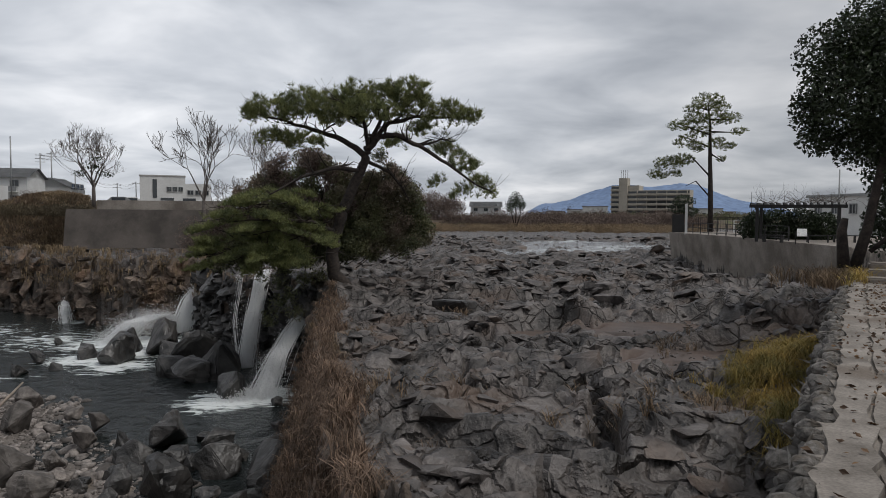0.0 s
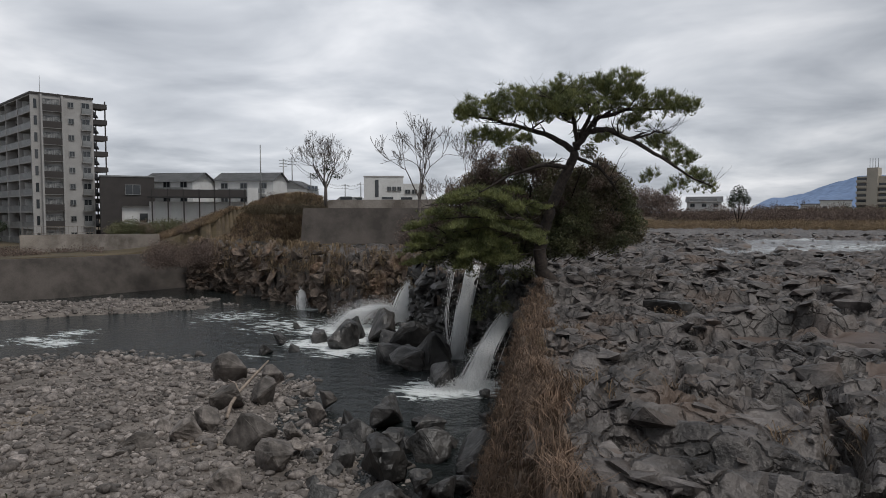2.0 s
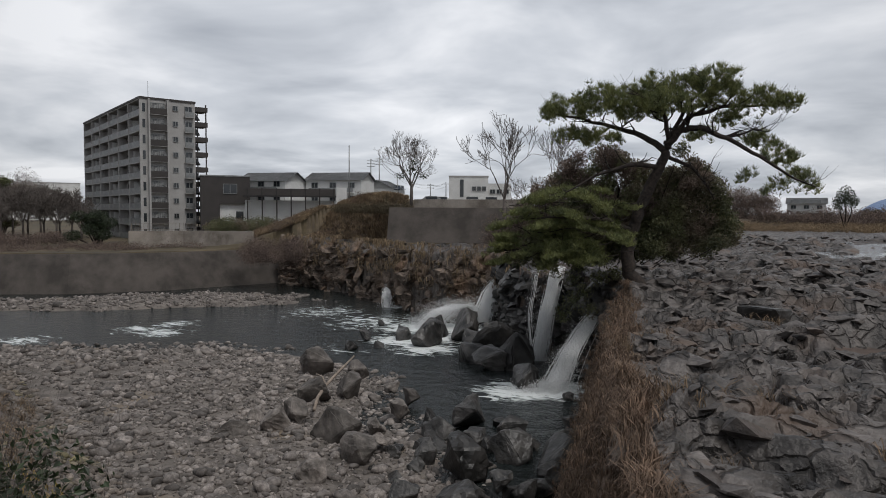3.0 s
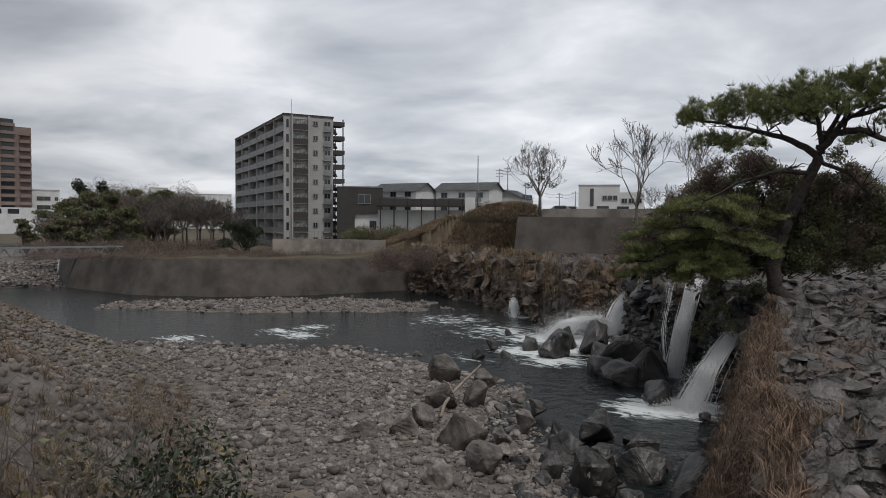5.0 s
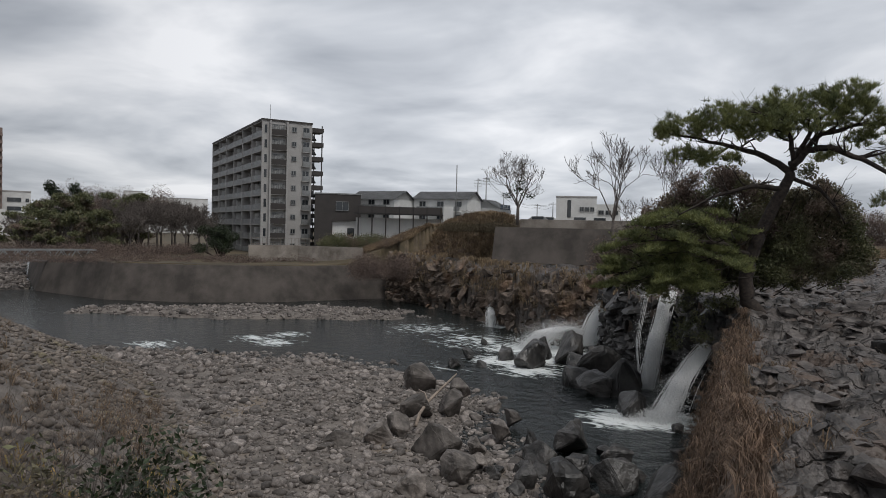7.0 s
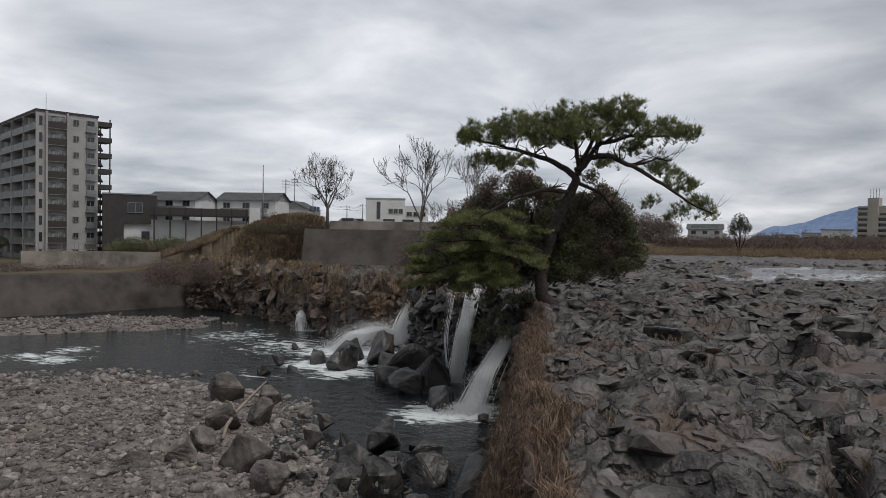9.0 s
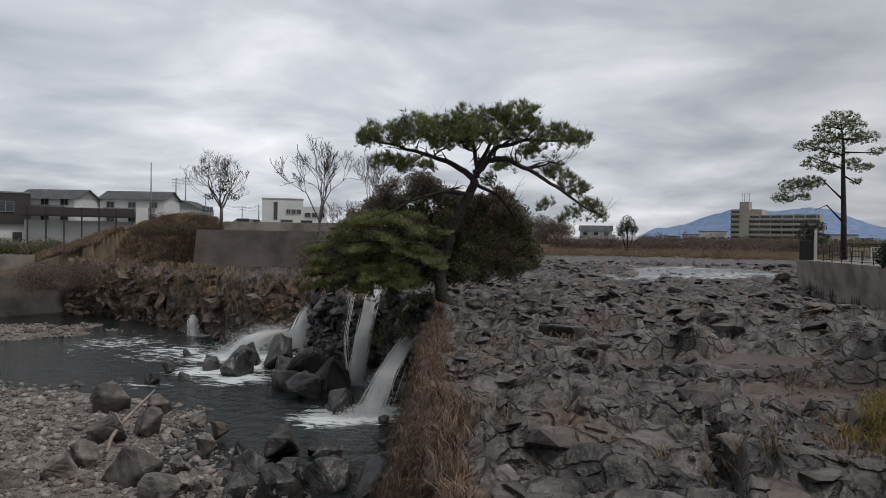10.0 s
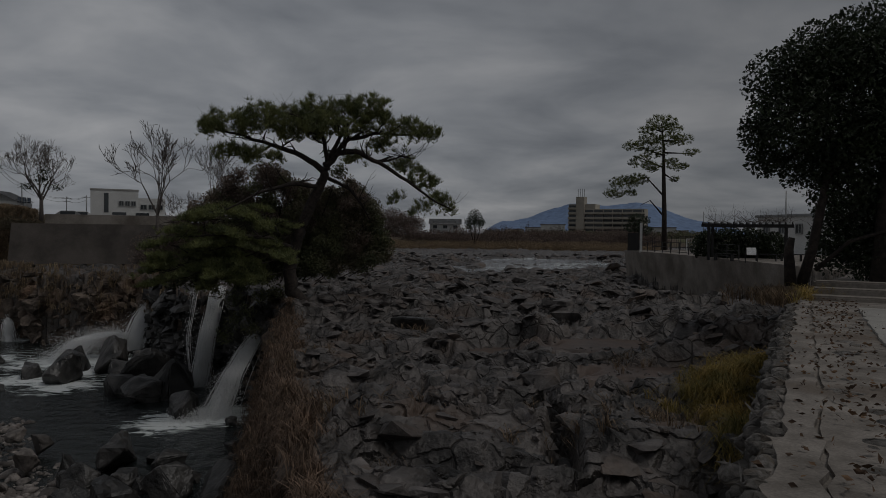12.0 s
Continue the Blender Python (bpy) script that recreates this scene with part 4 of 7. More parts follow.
def core_sheet(pts, w0, w1):
    """The solid middle of a fall, a bulging sheet with a back."""
    pts = [Vector(p) for p in pts]
    side = Vector((pts[0].y, -pts[0].x, 0)).normalized()
    deep = Vector((-side.y, side.x, 0))
    vs, fs = [], []
    rows, cols = 30, 9
    for i in range(rows):
        s = i / (rows - 1)
        g = s * (len(pts) - 1)
        j = min(int(g), len(pts) - 2)
        c = pts[j].lerp(pts[j + 1], g - j)
        wd = (w0 + (w1 - w0) * s) * 0.5
        for k in range(2 * cols):
            a = 2 * math.pi * k / (2 * cols)
            n = 1 + 0.22 * math.sin(k * 2.3 + s * 3) + 0.12 * math.sin(k * 5.1 + s * 9)
            vs.append(tuple(c + side * (math.cos(a) * wd * n) + deep * (math.sin(a) * wd * 0.45 * n)))
    m = 2 * cols
    for i in range(rows - 1):
        for k in range(m):
            fs.append((i * m + k, i * m + (k + 1) % m, (i + 1) * m + (k + 1) % m, (i + 1) * m + k))
    return vs, fs


def waterfall(pts, w0, w1, count, spray, label, rng):
    root = tagged(new("waterfall"), label, "waterfall", "waterfalls", "stuff")
    if count > 20:
        v, f = core_sheet(pts, w0 * 0.6, w1 * 0.55)
        link_mesh("water_column", v, f, M_FALL, root, smooth=True)
    v, f = strands(pts, w0, w1 * 1.1, count * 6, rng)
    link_mesh("water_strands", v, f, M_FALL, root)
    spray = list(spray or [])
    for k in range(len(pts) - 1 if count > 20 else 0):
        c = (Vector(pts[k]) + Vector(pts[k + 1])) / 2
        wd = (w0 + (w1 - w0) * (k + 0.5) / (len(pts) - 1))
        hl = abs(pts[k][2] - pts[k + 1][2]) / 2 + 0.1
        spray.append((tuple(c), (wd * 0.34, wd * 0.3, hl * 0.6), int(900 * wd * hl)))
    if spray:
        vs, fs, base = [], [], 0
        for c, sp, n in spray:
            a, b = drops(c, np.array(sp), n, rng)
            vs.append(a); fs.append(b + base); base += len(a)
        ob = grid_object("spray", np.concatenate(vs), np.concatenate(fs), [M_FALL], None)
        ob.parent = root
    return root


waterfall([(-13.95, 53.4, -2.6), (-14.05, 52.6, -3.1), (-14.3, 51.0, -6.1), (-14.7, 49.9, -9.8)], 0.6, 0.8, 220, [((-14.8, 49.7, -9.5), (0.5, 0.3, 0.25), 700)], "tall narrow white waterfall over dark rock", rng)
waterfall([(-15.5, 53.3, -2.4), (-15.65, 52.3, -3.4), (-15.75, 51.2, -6.4), (-15.2, 50.2, -9.4)], 0.4, 0.6, 1, [((-15.65, 52.0, -3.8), (0.16, 0.15, 0.7), 170), ((-15.75, 51.2, -6.2), (0.2, 0.2, 1.0), 220), ((-15.3, 50.3, -8.8), (0.25, 0.2, 0.5), 160)], "thin trickling side fall beside the tall one", rng)
waterfall([(-23.5, 68.0, -4.9), (-23.85, 66.9, -5.3), (-24.25, 65.6, -6.6), (-24.6, 63.6, -9.4)], 0.9, 1.7, 130, [((-25.0, 63.0, -8.8), (0.7, 0.5, 0.5), 1500), ((-26.3, 61.6, -7.9), (1.1, 0.6, 0.5), 3800), ((-27.9, 60.0, -8.6), (1.1, 0.6, 0.5), 2600), ((-29.0, 59.4, -9.2), (0.9, 0.6, 0.3), 1500)], "white waterfall bursting into spray behind boulders", rng)
waterfall([(-24.9, 63.4, -8.2), (-26.0, 61.8, -7.5), (-27.4, 60.4, -7.9), (-28.9, 59.2, -9.7)], 0.9, 1.9, 120, None, "broad low fan of white water thrown up from the rocks", rng)
waterfall([(-8.9, 46.6, -4.9), (-9.6, 45.6, -5.3), (-10.1, 44.6, -6.2), (-10.7, 43.6, -7.5), (-11.05, 42.7, -8.7), (-11.4, 42.0, -9.8)], 0.5, 1.15, 150, [((-11.6, 41.9, -9.5), (0.9, 0.6, 0.2), 3000), ((-11.0, 43.0, -8.6), (0.5, 0.4, 0.6), 1500), ((-12.6, 41.2, -9.6), (0.9, 0.5, 0.1), 900)], "curving white waterfall leaping out beside the cliff", rng)
waterfall([(-40.6, 72.4, -7.6), (-40.1, 71.4, -8.1), (-39.2, 70.2, -9.8)], 0.4, 0.9, 40, [((-39.1, 70.0, -9.5), (0.7, 0.3, 0.2), 300)], "small low waterfall at the cliff foot", rng)


# ---------------------------------------------------------------- plants
def tufts(spots, rng, blades=11, length=0.3, width=0.022, droop=0.0, upward=0.35):
    """Needle tufts: each spot gets a fan of thin blades."""
    spots = np.asarray(spots, float)
    n = len(spots) * blades
    c = np.repeat(spots[:, :3], blades, 0)
    d = rng.normal(size=(n, 3))
    d[:, 2] = np.abs(d[:, 2]) * (1 - droop) + upward - droop
    d /= np.linalg.norm(d, axis=1)[:, None]
    s = np.cross(d, rng.normal(size=(n, 3)))
    s /= np.linalg.norm(s, axis=1)[:, None]
    ln = length * rng.uniform(0.6, 1.15, n)[:, None]
    v = np.stack([c - s * width, c + s * width, c + d * ln], 1).reshape(-1, 3)
    return v, np.arange(3 * n).reshape(-1, 3)


def leaves(spots, rng, size=0.14, flat=0.0):
    """Single leaves, each a bent kite of two triangles."""
    spots = np.asarray(spots, float)
    n = len(spots)
    d = rng.normal(size=(n, 3)); d[:, 2] *= 1 - flat
    d /= np.linalg.norm(d, axis=1)[:, None]
    s = np.cross(d, rng.normal(size=(n, 3))); s /= np.linalg.norm(s, axis=1)[:, None]
    u = np.cross(s, d)
    ln = (size * rng.uniform(0.6, 1.3, n))[:, None]
    a, b = spots - d * ln, spots + d * ln
    l, r = spots - s * ln * 0.5 + u * ln * 0.15, spots + s * ln * 0.5 + u * ln * 0.15
    v = np.stack([a, l, b, r], 1).reshape(-1, 3)
    k = np.arange(n)[:, None] * 4
    return v, np.concatenate([k + [0, 1, 2], k + [0, 2, 3]])


def blob_points(blobs, per, rng, shell=0.45):
    """Points in the outer part of uneven ellipsoids; blobs: rows of x, y, z, rx, ry, rz."""
    out = []
    for x, y, z, rx, ry, rz in blobs:
        n = int(per * (rx * ry * rz) ** (2 / 3))
        d = rng.normal(size=(n, 3)); d /= np.linalg.norm(d, axis=1)[:, None]
        lump = 1 + 0.35 * fbm(d[:, 0] * 2.5 + x, d[:, 1] * 2.5 + d[:, 2] * 2 + y, 90, 3)
        rad = (1 - shell * rng.random(n) ** 1.6) * lump
        out.append(np.array([x, y, z]) + d * rad[:, None] * [rx, ry, rz])
    return np.concatenate(out)


def branching(verts, faces, start, direction, length, radius, depth, rng, spread=0.5, lift=0.1, sides=5, kids=3, tips=None, least=0.0):
    p, d = Vector(start), Vector(direction).normalized()
    pts, radii = [p.copy()], [radius]
    n = 4
    for k in range(n):
        d = (d + Vector(rng.normal(0, 0.12, 3)) + Vector((0, 0, lift * 0.3))).normalized()
        p = p + d * (length / n)
        pts.append(p.copy()); radii.append(max(least, radius * (1 - 0.45 * (k + 1) / n)))
    tube(verts, faces, pts, radii, sides if depth > 1 else 3)
    if tips is not None and depth <= 1:
        tips.append(tuple(p))
    if depth > 0:
        for k in range(kids):
            i = rng.integers(2, n + 1) if k else n
            dd = (d + Vector(rng.normal(0, spread, 3)) + Vector((0, 0, lift))).normalized()
            branching(verts, faces, pts[i], dd, length * rng.uniform(0.55, 0.8), radii[i] * 0.7, depth - 1, rng, spread, lift, sides, kids, tips, least)


# the leaning pine on the brink: laid out in a frame square to its own trunk
PINE = Vector((-6.5, 43.4, -3.4))
P_RIGHT, P_DEEP, P_UNIT = Vector((0.989, 0.148, 0)), Vector((-0.148, 0.989, 0)), 0.0371


def pine_at(a, b, depth=0.0):
    return PINE + P_RIGHT * ((a - 607) * P_UNIT) + Vector((0, 0, (505 - b) * P_UNIT)) + P_DEEP * depth


def build_pine():
    g = np.random.default_rng(11)
    root = tagged(new("pine_tree"), "leaning black pine with flat spreading needle pads on the cliff edge", "tree")
    root.location = PINE
    inv = Matrix.Translation(-PINE)
    limbs = [
        ("trunk", [(632, 512, 0), (612, 492, 0), (596, 470, 0), (590, 440, 0.1), (598, 400, 0.2), (612, 355, 0.2), (632, 310, 0.1), (648, 272, 0), (652, 250, 0)], 0.50, 0.26),
        ("limb", [(650, 258, 0), (672, 234, 0), (700, 230, -0.3), (740, 250, -0.6), (790, 280, -0.8), (830, 312, -1.0), (868, 328, -1.0)], 0.24, 0.03),
        ("limb", [(648, 266, 0), (612, 240, 0.3), (560, 222, 0.5), (500, 206, 0.4), (458, 196, 0.3)], 0.22, 0.03),
        ("limb", [(655, 246, 0), (690, 208, 0.4), (740, 195, 0.6), (800, 195, 0.8), (842, 185, 0.9)], 0.18, 0.03),
        ("limb", [(652, 250, 0), (646, 210, -0.6), (620, 185, -1.2), (590, 178, -1.6)], 0.16, 0.03),
        ("limb", [(655, 246, 0), (680, 195, -0.3), (712, 160, -0.4)], 0.16, 0.03),
        ("limb", [(648, 275, 0), (690, 292, 0.6), (715, 320, 1.0), (728, 345, 1.2)], 0.13, 0.03),
        ("limb", [(640, 292, 0), (590, 290, -1.2), (540, 310, -2.2), (480, 345, -2.8)], 0.16, 0.03),
        ("limb", [(600, 400, 0.2), (560, 380, -1.2), (500, 375, -2.4), (430, 380, -3.0)], 0.18, 0.03),
        ("limb", [(740, 250, -0.6), (780, 235, -0.2), (800, 240, 0)], 0.08, 0.02),
        ("limb", [(560, 222, 0.5), (530, 240, 1.0), (480, 240, 1.4)], 0.08, 0.02),
    ]
    for name, pts, r0, r1 in limbs:
        vs, fs = [], []
        q = [inv @ pine_at(*p) for p in pts]
        fine = []
        for i in range(len(q) - 1):
            for k in range(4):
                fine.append(q[i].lerp(q[i + 1], k / 4) + Vector(g.normal(0, 0.03, 3)))
        fine.append(q[-1])
        radii = [r0 + (r1 - r0) * k / (len(fine) - 1) for k in range(len(fine))]
        tube(vs, fs, fine, radii, 9)
        if name == "limb":
            for _ in range(16):
                i = g.integers(3, len(fine))
                branching(vs, fs, fine[i], (g.normal(0, 1), g.normal(0, 1), 0.35), g.uniform(0.6, 1.5), max(0.02, radii[i] * 0.5), 1, g, 0.6, 0.15, 4, 2)
        link_mesh(name, vs, fs, M_BARK, root, smooth=True)
    pads = [(490, 190, 46, 15), (540, 186, 45, 20), (590, 182, 40, 20), (630, 172, 38, 22), (680, 165, 42, 22), (720, 162, 36, 20), (745, 178, 40, 18), (795, 192, 40, 13), (832, 192, 20, 11),
            (650, 198, 60, 14), (760, 212, 38, 9), (605, 203, 50, 10), (500, 236, 36, 11), (545, 243, 34, 11), (790, 248, 34, 10), (822, 275, 30, 11), (850, 305, 22, 9), (862, 325, 16, 7), (775, 308, 14, 7),
            (815, 325, 18, 8), (700, 240, 22, 9), (465, 196, 20, 14)]
    for i, (a, b, ra, rb) in enumerate(pads):
        dep = (0.3, -1.0, 1.2, -0.4)[i % 4] * (ra / 45)
        n = int(ra * rb * 0.52)
        p = g.uniform(-1, 1, (n // 3, 3))
        p = p[(p ** 2).sum(1) < 1.2]
        p = (p[g.integers(len(p), size=n)] + g.normal(0, 0.5, (n, 3)) * (6 / ra, 6 / ra, 4 / rb))
        lump = fbm(p[:, 0] * 3 + i, p[:, 1] * 3, 44, 2)
        pts = [inv @ pine_at(a + q[0] * ra, b + q[2] * rb * 1.15 - 16 * l + 4 * q[0] * q[0], dep + q[1] * ra * P_UNIT * 0.8) for q, l in zip(p, lump)]
        v, f = tufts([tuple(q) for q in pts], g, 13, 0.42, 0.015, 0.0, 0.7)
        o = grid_object("needle_pad", v, f, [M_PINE], None, smooth=False)
        o.parent = root
    # low sweeping boughs: many small layered sprays with gaps between them
    cuts = [(352, 440), (378, 395), (420, 350), (478, 322), (555, 328), (592, 362), (600, 395), (578, 440), (530, 462), (430, 468)]
    n = 0
    while n < 74:
        a, b = g.uniform(345, 610), g.uniform(318, 470)
        inside = False
        for (ax, ay), (bx, by) in zip(cuts, cuts[1:] + cuts[:1]):
            if (ay > b) != (by > b) and a < ax + (bx - ax) * (b - ay) / (by - ay):
                inside = not inside
        if not inside:
            continue
        n += 1
        ra, dep, sag = g.uniform(13, 27), g.uniform(-3.4, -0.4), g.uniform(0.1, 0.5) * (1 if a < 480 else -1)
        q = g.normal(0, 0.55, (int(ra * 3.6), 3))
        pts = [inv @ pine_at(a + w[0] * ra, b + w[2] * 4.2 - sag * w[0] * ra * 0.6, dep + w[1] * 0.7) for w in q]
        v, f = tufts([tuple(w) for w in pts], g, 13, 0.36, 0.017, 0.0, 0.5)
        grid_object("needle_bough", v, f, [M_PINE], None, smooth=False).parent = root
    for _ in range(46):
        vs, fs = [], []
        a, b = g.uniform(385, 580), g.uniform(350, 450)
        branching(vs, fs, inv @ pine_at(a, b, g.uniform(-2.6, -0.6)), (g.normal(), g.normal() * 0.5, 0.1), 1.2, 0.04, 1, g, 0.6, 0.0, 4, 2)
        link_mesh("branch", vs, fs, M_BARK, root, smooth=True)
    return root


build_pine()


def leafy(name, label, category, x, y, z, blobs, per, size, mat, seed, trunk=None, group="", bark=None, shell=0.5, fork=None, under=0.12):
    """A leafy tree or shrub: stems under a crown of single leaves. Blobs are relative to the foot."""
    g = np.random.default_rng(seed)
    root = tagged(new(name), label, category, group)
    root.location = (x, y, z)
    vs, fs = [], []
    for i, (bx, by, bz, rx, ry, rz) in enumerate(blobs):
        r0 = trunk or 0.08
        top = Vector((bx, by, bz))
        low = Vector((bx * under, by * under, bz * max(0, under - 0.12) - 0.2)) if not fork else Vector(fork)
        midp = low.lerp(top, 0.5) + Vector(g.normal(0, 0.12 * max(rx, 0.3), 3))
        tube(vs, fs, [low, midp, top], [r0, r0 * 0.75, r0 * 0.3], 7)
        for _ in range(5):
            branching(vs, fs, low.lerp(top, g.uniform(0.5, 1.0)), tuple(g.normal(0, 1, 3) + (0, 0, 0.4)), max(rx, rz) * 0.6, r0 * 0.3, 1, g, 0.6, 0.1, 4, 3)
    link_mesh("stem", vs, fs, bark or M_BARK, root, smooth=True)
    v, f = leaves(blob_points(blobs, per, g, shell), g, size)
    o = grid_object("crown", v, f, [mat], None, smooth=False)
    o.parent = root
    return root


def rel(a, b, depth, base=PINE):
    return tuple(pine_at(a, b, depth) - base)


def thicket():
    g = np.random.default_rng(23)
    foot = PINE + P_RIGHT * -3.0 + P_DEEP * 3.5
    green, brown = [], []
    eye = Vector((0, 0, 1.6))

    def behind(a, b, d):
        return eye + (pine_at(a, b) - eye) * (1 + d / 43.9) - foot

    # outline of the growth behind the pine: for each column, its top and its foot
    across = np.array([395, 430, 470, 510, 550, 600, 650, 690, 725, 755])
    tops = np.array([362, 318, 283, 258, 246, 262, 285, 268, 300, 372])
    lows = np.array([455, 462, 466, 462, 452, 448, 446, 440, 440, 436])
    for _ in range(210):
        a = g.uniform(392, 752)
        t, l = np.interp(a, across, tops), np.interp(a, across, lows)
        k = g.random()
        r = g.uniform(0.45, 1.05)
        b = t + r / P_UNIT * 0.8 + (l - t - r / P_UNIT * 1.2) * k
        c = behind(a, b, 2.2 + 2.4 * (1 - k) + g.normal(0, 0.6))
        up = k < 0.5 and a < 640 and g.random() < 0.6
        (brown if up else green).append((c.x, c.y, c.z, r * g.uniform(0.8, 1.3), r, r * g.uniform(0.7, 1.1)))
    leafy("thicket", "dense dark evergreen shrubs behind the leaning pine", "shrub", *foot, green, 1500, 0.09, M_SHRUB, 21, 0.03, shell=0.8, under=0.8)
    leafy("winter_brush", "purple-brown winter brush in the thicket's crown", "shrub", *foot, brown, 2000, 0.07, M_BROWNTREE, 25, 0.03, bark=M_TWIG, shell=0.95, under=0.8)
    c = [behind(a, b, 3.2) for a, b in ((688, 285), (712, 318), (672, 266), (725, 345), (700, 360), (735, 385))]
    leafy("evergreen_tree", "glossy dark evergreen crown at the thicket's side", "tree", *foot, [(q.x, q.y, q.z, 0.7, 0.7, 0.6) for q in c], 1000, 0.085, M_SHRUB, 22, 0.04, shell=0.8, under=0.8)
    # dark growth hanging over the brink between the falls
    c = [behind(a, b, d) for a, b, d in ((470, 470, 1.6), (500, 482, 1.4), (520, 505, 1.2), (500, 520, 1.6), (530, 535, 1.0), (545, 480, 1.6), (570, 470, 1.2), (485, 545, 2.0))]
    leafy("hanging_shrub", "dark evergreen shrub hanging over the wet cliff", "shrub", *foot, [(q.x, q.y, q.z, 0.75, 0.6, 0.6) for q in c], 700, 0.08, M_SHRUB, 27, 0.03, shell=0.9)


thicket()


def bare_tree(name, label, x, y, z, height, seed, depth=4, spread=0.4, radius=0.22, kids=3, lean=(0, 0), ivy=None, lift=0.25, trunk_part=0.35, least=0.0):
    g = np.random.default_rng(seed)
    root = tagged(new(name), label, "tree")
    root.location = (x, y, z)
    vs, fs = [], []
    h = height * trunk_part
    tube(vs, fs, [(0, 0, -0.4), (lean[0] * 0.4, lean[1] * 0.4, h * 0.5), (lean[0], lean[1], h)], [radius * 1.2, radius, radius * 0.8], 8)
    link_mesh("trunk", vs, fs, M_TWIG, root, smooth=True)
    vs, fs = [], []
    for k in range(kids + 2):
        a = 6.28 * k / (kids + 2) + g.uniform(0, 1)
        branching(vs, fs, (lean[0], lean[1], h * g.uniform(0.75, 1.0)), (math.cos(a) * spread * 1.1, math.sin(a) * spread * 1.1, 1), height * 0.26, radius * 0.5, depth, g, spread, lift, 5, kids, None, least)
    link_mesh("branch_crown", vs, fs, M_TWIG, root)
    if ivy:
        v, f = leaves(blob_points(ivy, 150, g, 0.9), g, 0.15)
        grid_object("ivy", v, f, [M_DARKLEAF], None, smooth=False).parent = root
    return root


x, y = polar(27.2, 108)
bare_tree("bare_tree", "tall leafless tree with dark ivy in its lower crown", x, y, 2.4, 13.4, 31, 5, 0.5, 0.27, 3, ivy=[(0, 0, 6.0, 1.6, 1.4, 0.9), (-1.9, 0, 5.0, 1.0, 0.9, 0.6), (1.9, 0, 4.8, 1.2, 0.9, 0.6), (0.4, 0, 7.2, 0.9, 0.8, 0.7)], lift=0.26, trunk_part=0.28, least=0.016)
x, y = polar(19.4, 80)
bare_tree("bare_tree", "slender leafless tree with open pale branches", x, y, -2.0, 14.4, 37, 4, 0.42, 0.2, 3, lift=0.22, trunk_part=0.42, least=0.022)
x, y = polar(14.6, 76)
bare_tree("bare_tree", "small leafless tree above the thicket", x, y, -2.2, 12.0, 41, 4, 0.45, 0.12, 3, lift=0.2, trunk_part=0.5, least=0.016)
x, y = polar(17.2, 84)
bare_tree("bare_tree", "low leafless tree on the slope beside the thicket", x, y, -2.2, 9.0, 43, 4, 0.5, 0.1, 3, lift=0.15, trunk_part=0.35, least=0.016)


def terrace_pine():
    g = np.random.default_rng(51)
    x, y = polar(-21.4, 84)
    root = tagged(new("pine_tree"), "tall slim pine with layered needle clouds on the terrace", "tree")
    root.location = (x, y, 0)
    rt, k = Vector((math.cos(radians(-21.4)), math.sin(radians(-21.4)), 0)), 84 / 1200

    def at(a, b, dep=0.0):
        return rt * ((a - 1254) * k) + Vector((0, 0, (413 - b) * k)) + Vector((-rt.y, rt.x, 0)) * dep

    vs, fs = [], []
    tube(vs, fs, [at(1256, 420), at(1255, 350), at(1253, 290), at(1252, 240), at(1248, 200)], [0.32, 0.28, 0.22, 0.15, 0.05], 9)
    link_mesh("trunk", vs, fs, M_BARK, root, smooth=True)
    for p in ([(1253, 322, 0), (1225, 290, 0.3), (1180, 305, 0.4)], [(1253, 275, 0), (1210, 255, 0.6)], [(1253, 255, 0), (1200, 235, -0.6)], [(1253, 250, 0), (1298, 252, 0.4)], [(1253, 285, 0), (1275, 300, 0)], [(1253, 355, 0), (1232, 330, 0), (1216, 338, 0)], [(1251, 230, 0), (1285, 232, -0.5)], [(1250, 215, 0), (1225, 205, 0.4)]):
        vs, fs = [], []
        q = [at(*s) for s in p]
        tube(vs, fs, q, [0.12 - 0.09 * i / (len(q) - 1) for i in range(len(q))], 6)
        link_mesh("limb", vs, fs, M_BARK, root, smooth=True)
    for i, (a, b, ra, rb) in enumerate([(1248, 200, 26, 11), (1228, 212, 18, 8), (1265, 212, 18, 8), (1210, 238, 26, 8), (1280, 230, 20, 8), (1296, 252, 14, 5), (1230, 228, 20, 8), (1255, 230, 22, 9), (1215, 265, 22, 9), (1235, 275, 18, 7), (1190, 300, 26, 10), (1172, 318, 18, 8), (1210, 295, 22, 8), (1262, 268, 16, 7), (1278, 275, 16, 6), (1270, 295, 8, 5), (1240, 250, 20, 8), (1200, 318, 14, 5)]):
        rb = rb * 1.25
        n = int(ra * rb * 0.62)
        p = g.uniform(-1, 1, (2 * n, 3)); p = p[(p ** 2).sum(1) < 1][:n]
        pts = [tuple(at(a + q[0] * ra, b + q[2] * rb, q[1] * ra * k * 0.9)) for q in p]
        v, f = tufts(pts, g, 12, 0.36, 0.022, 0.0, 0.4)
        grid_object("needle_pad", v, f, [M_PINE], None, smooth=False).parent = root


terrace_pine()

# large evergreen by the steps
gx, gy = polar(-31.6, 25.5)


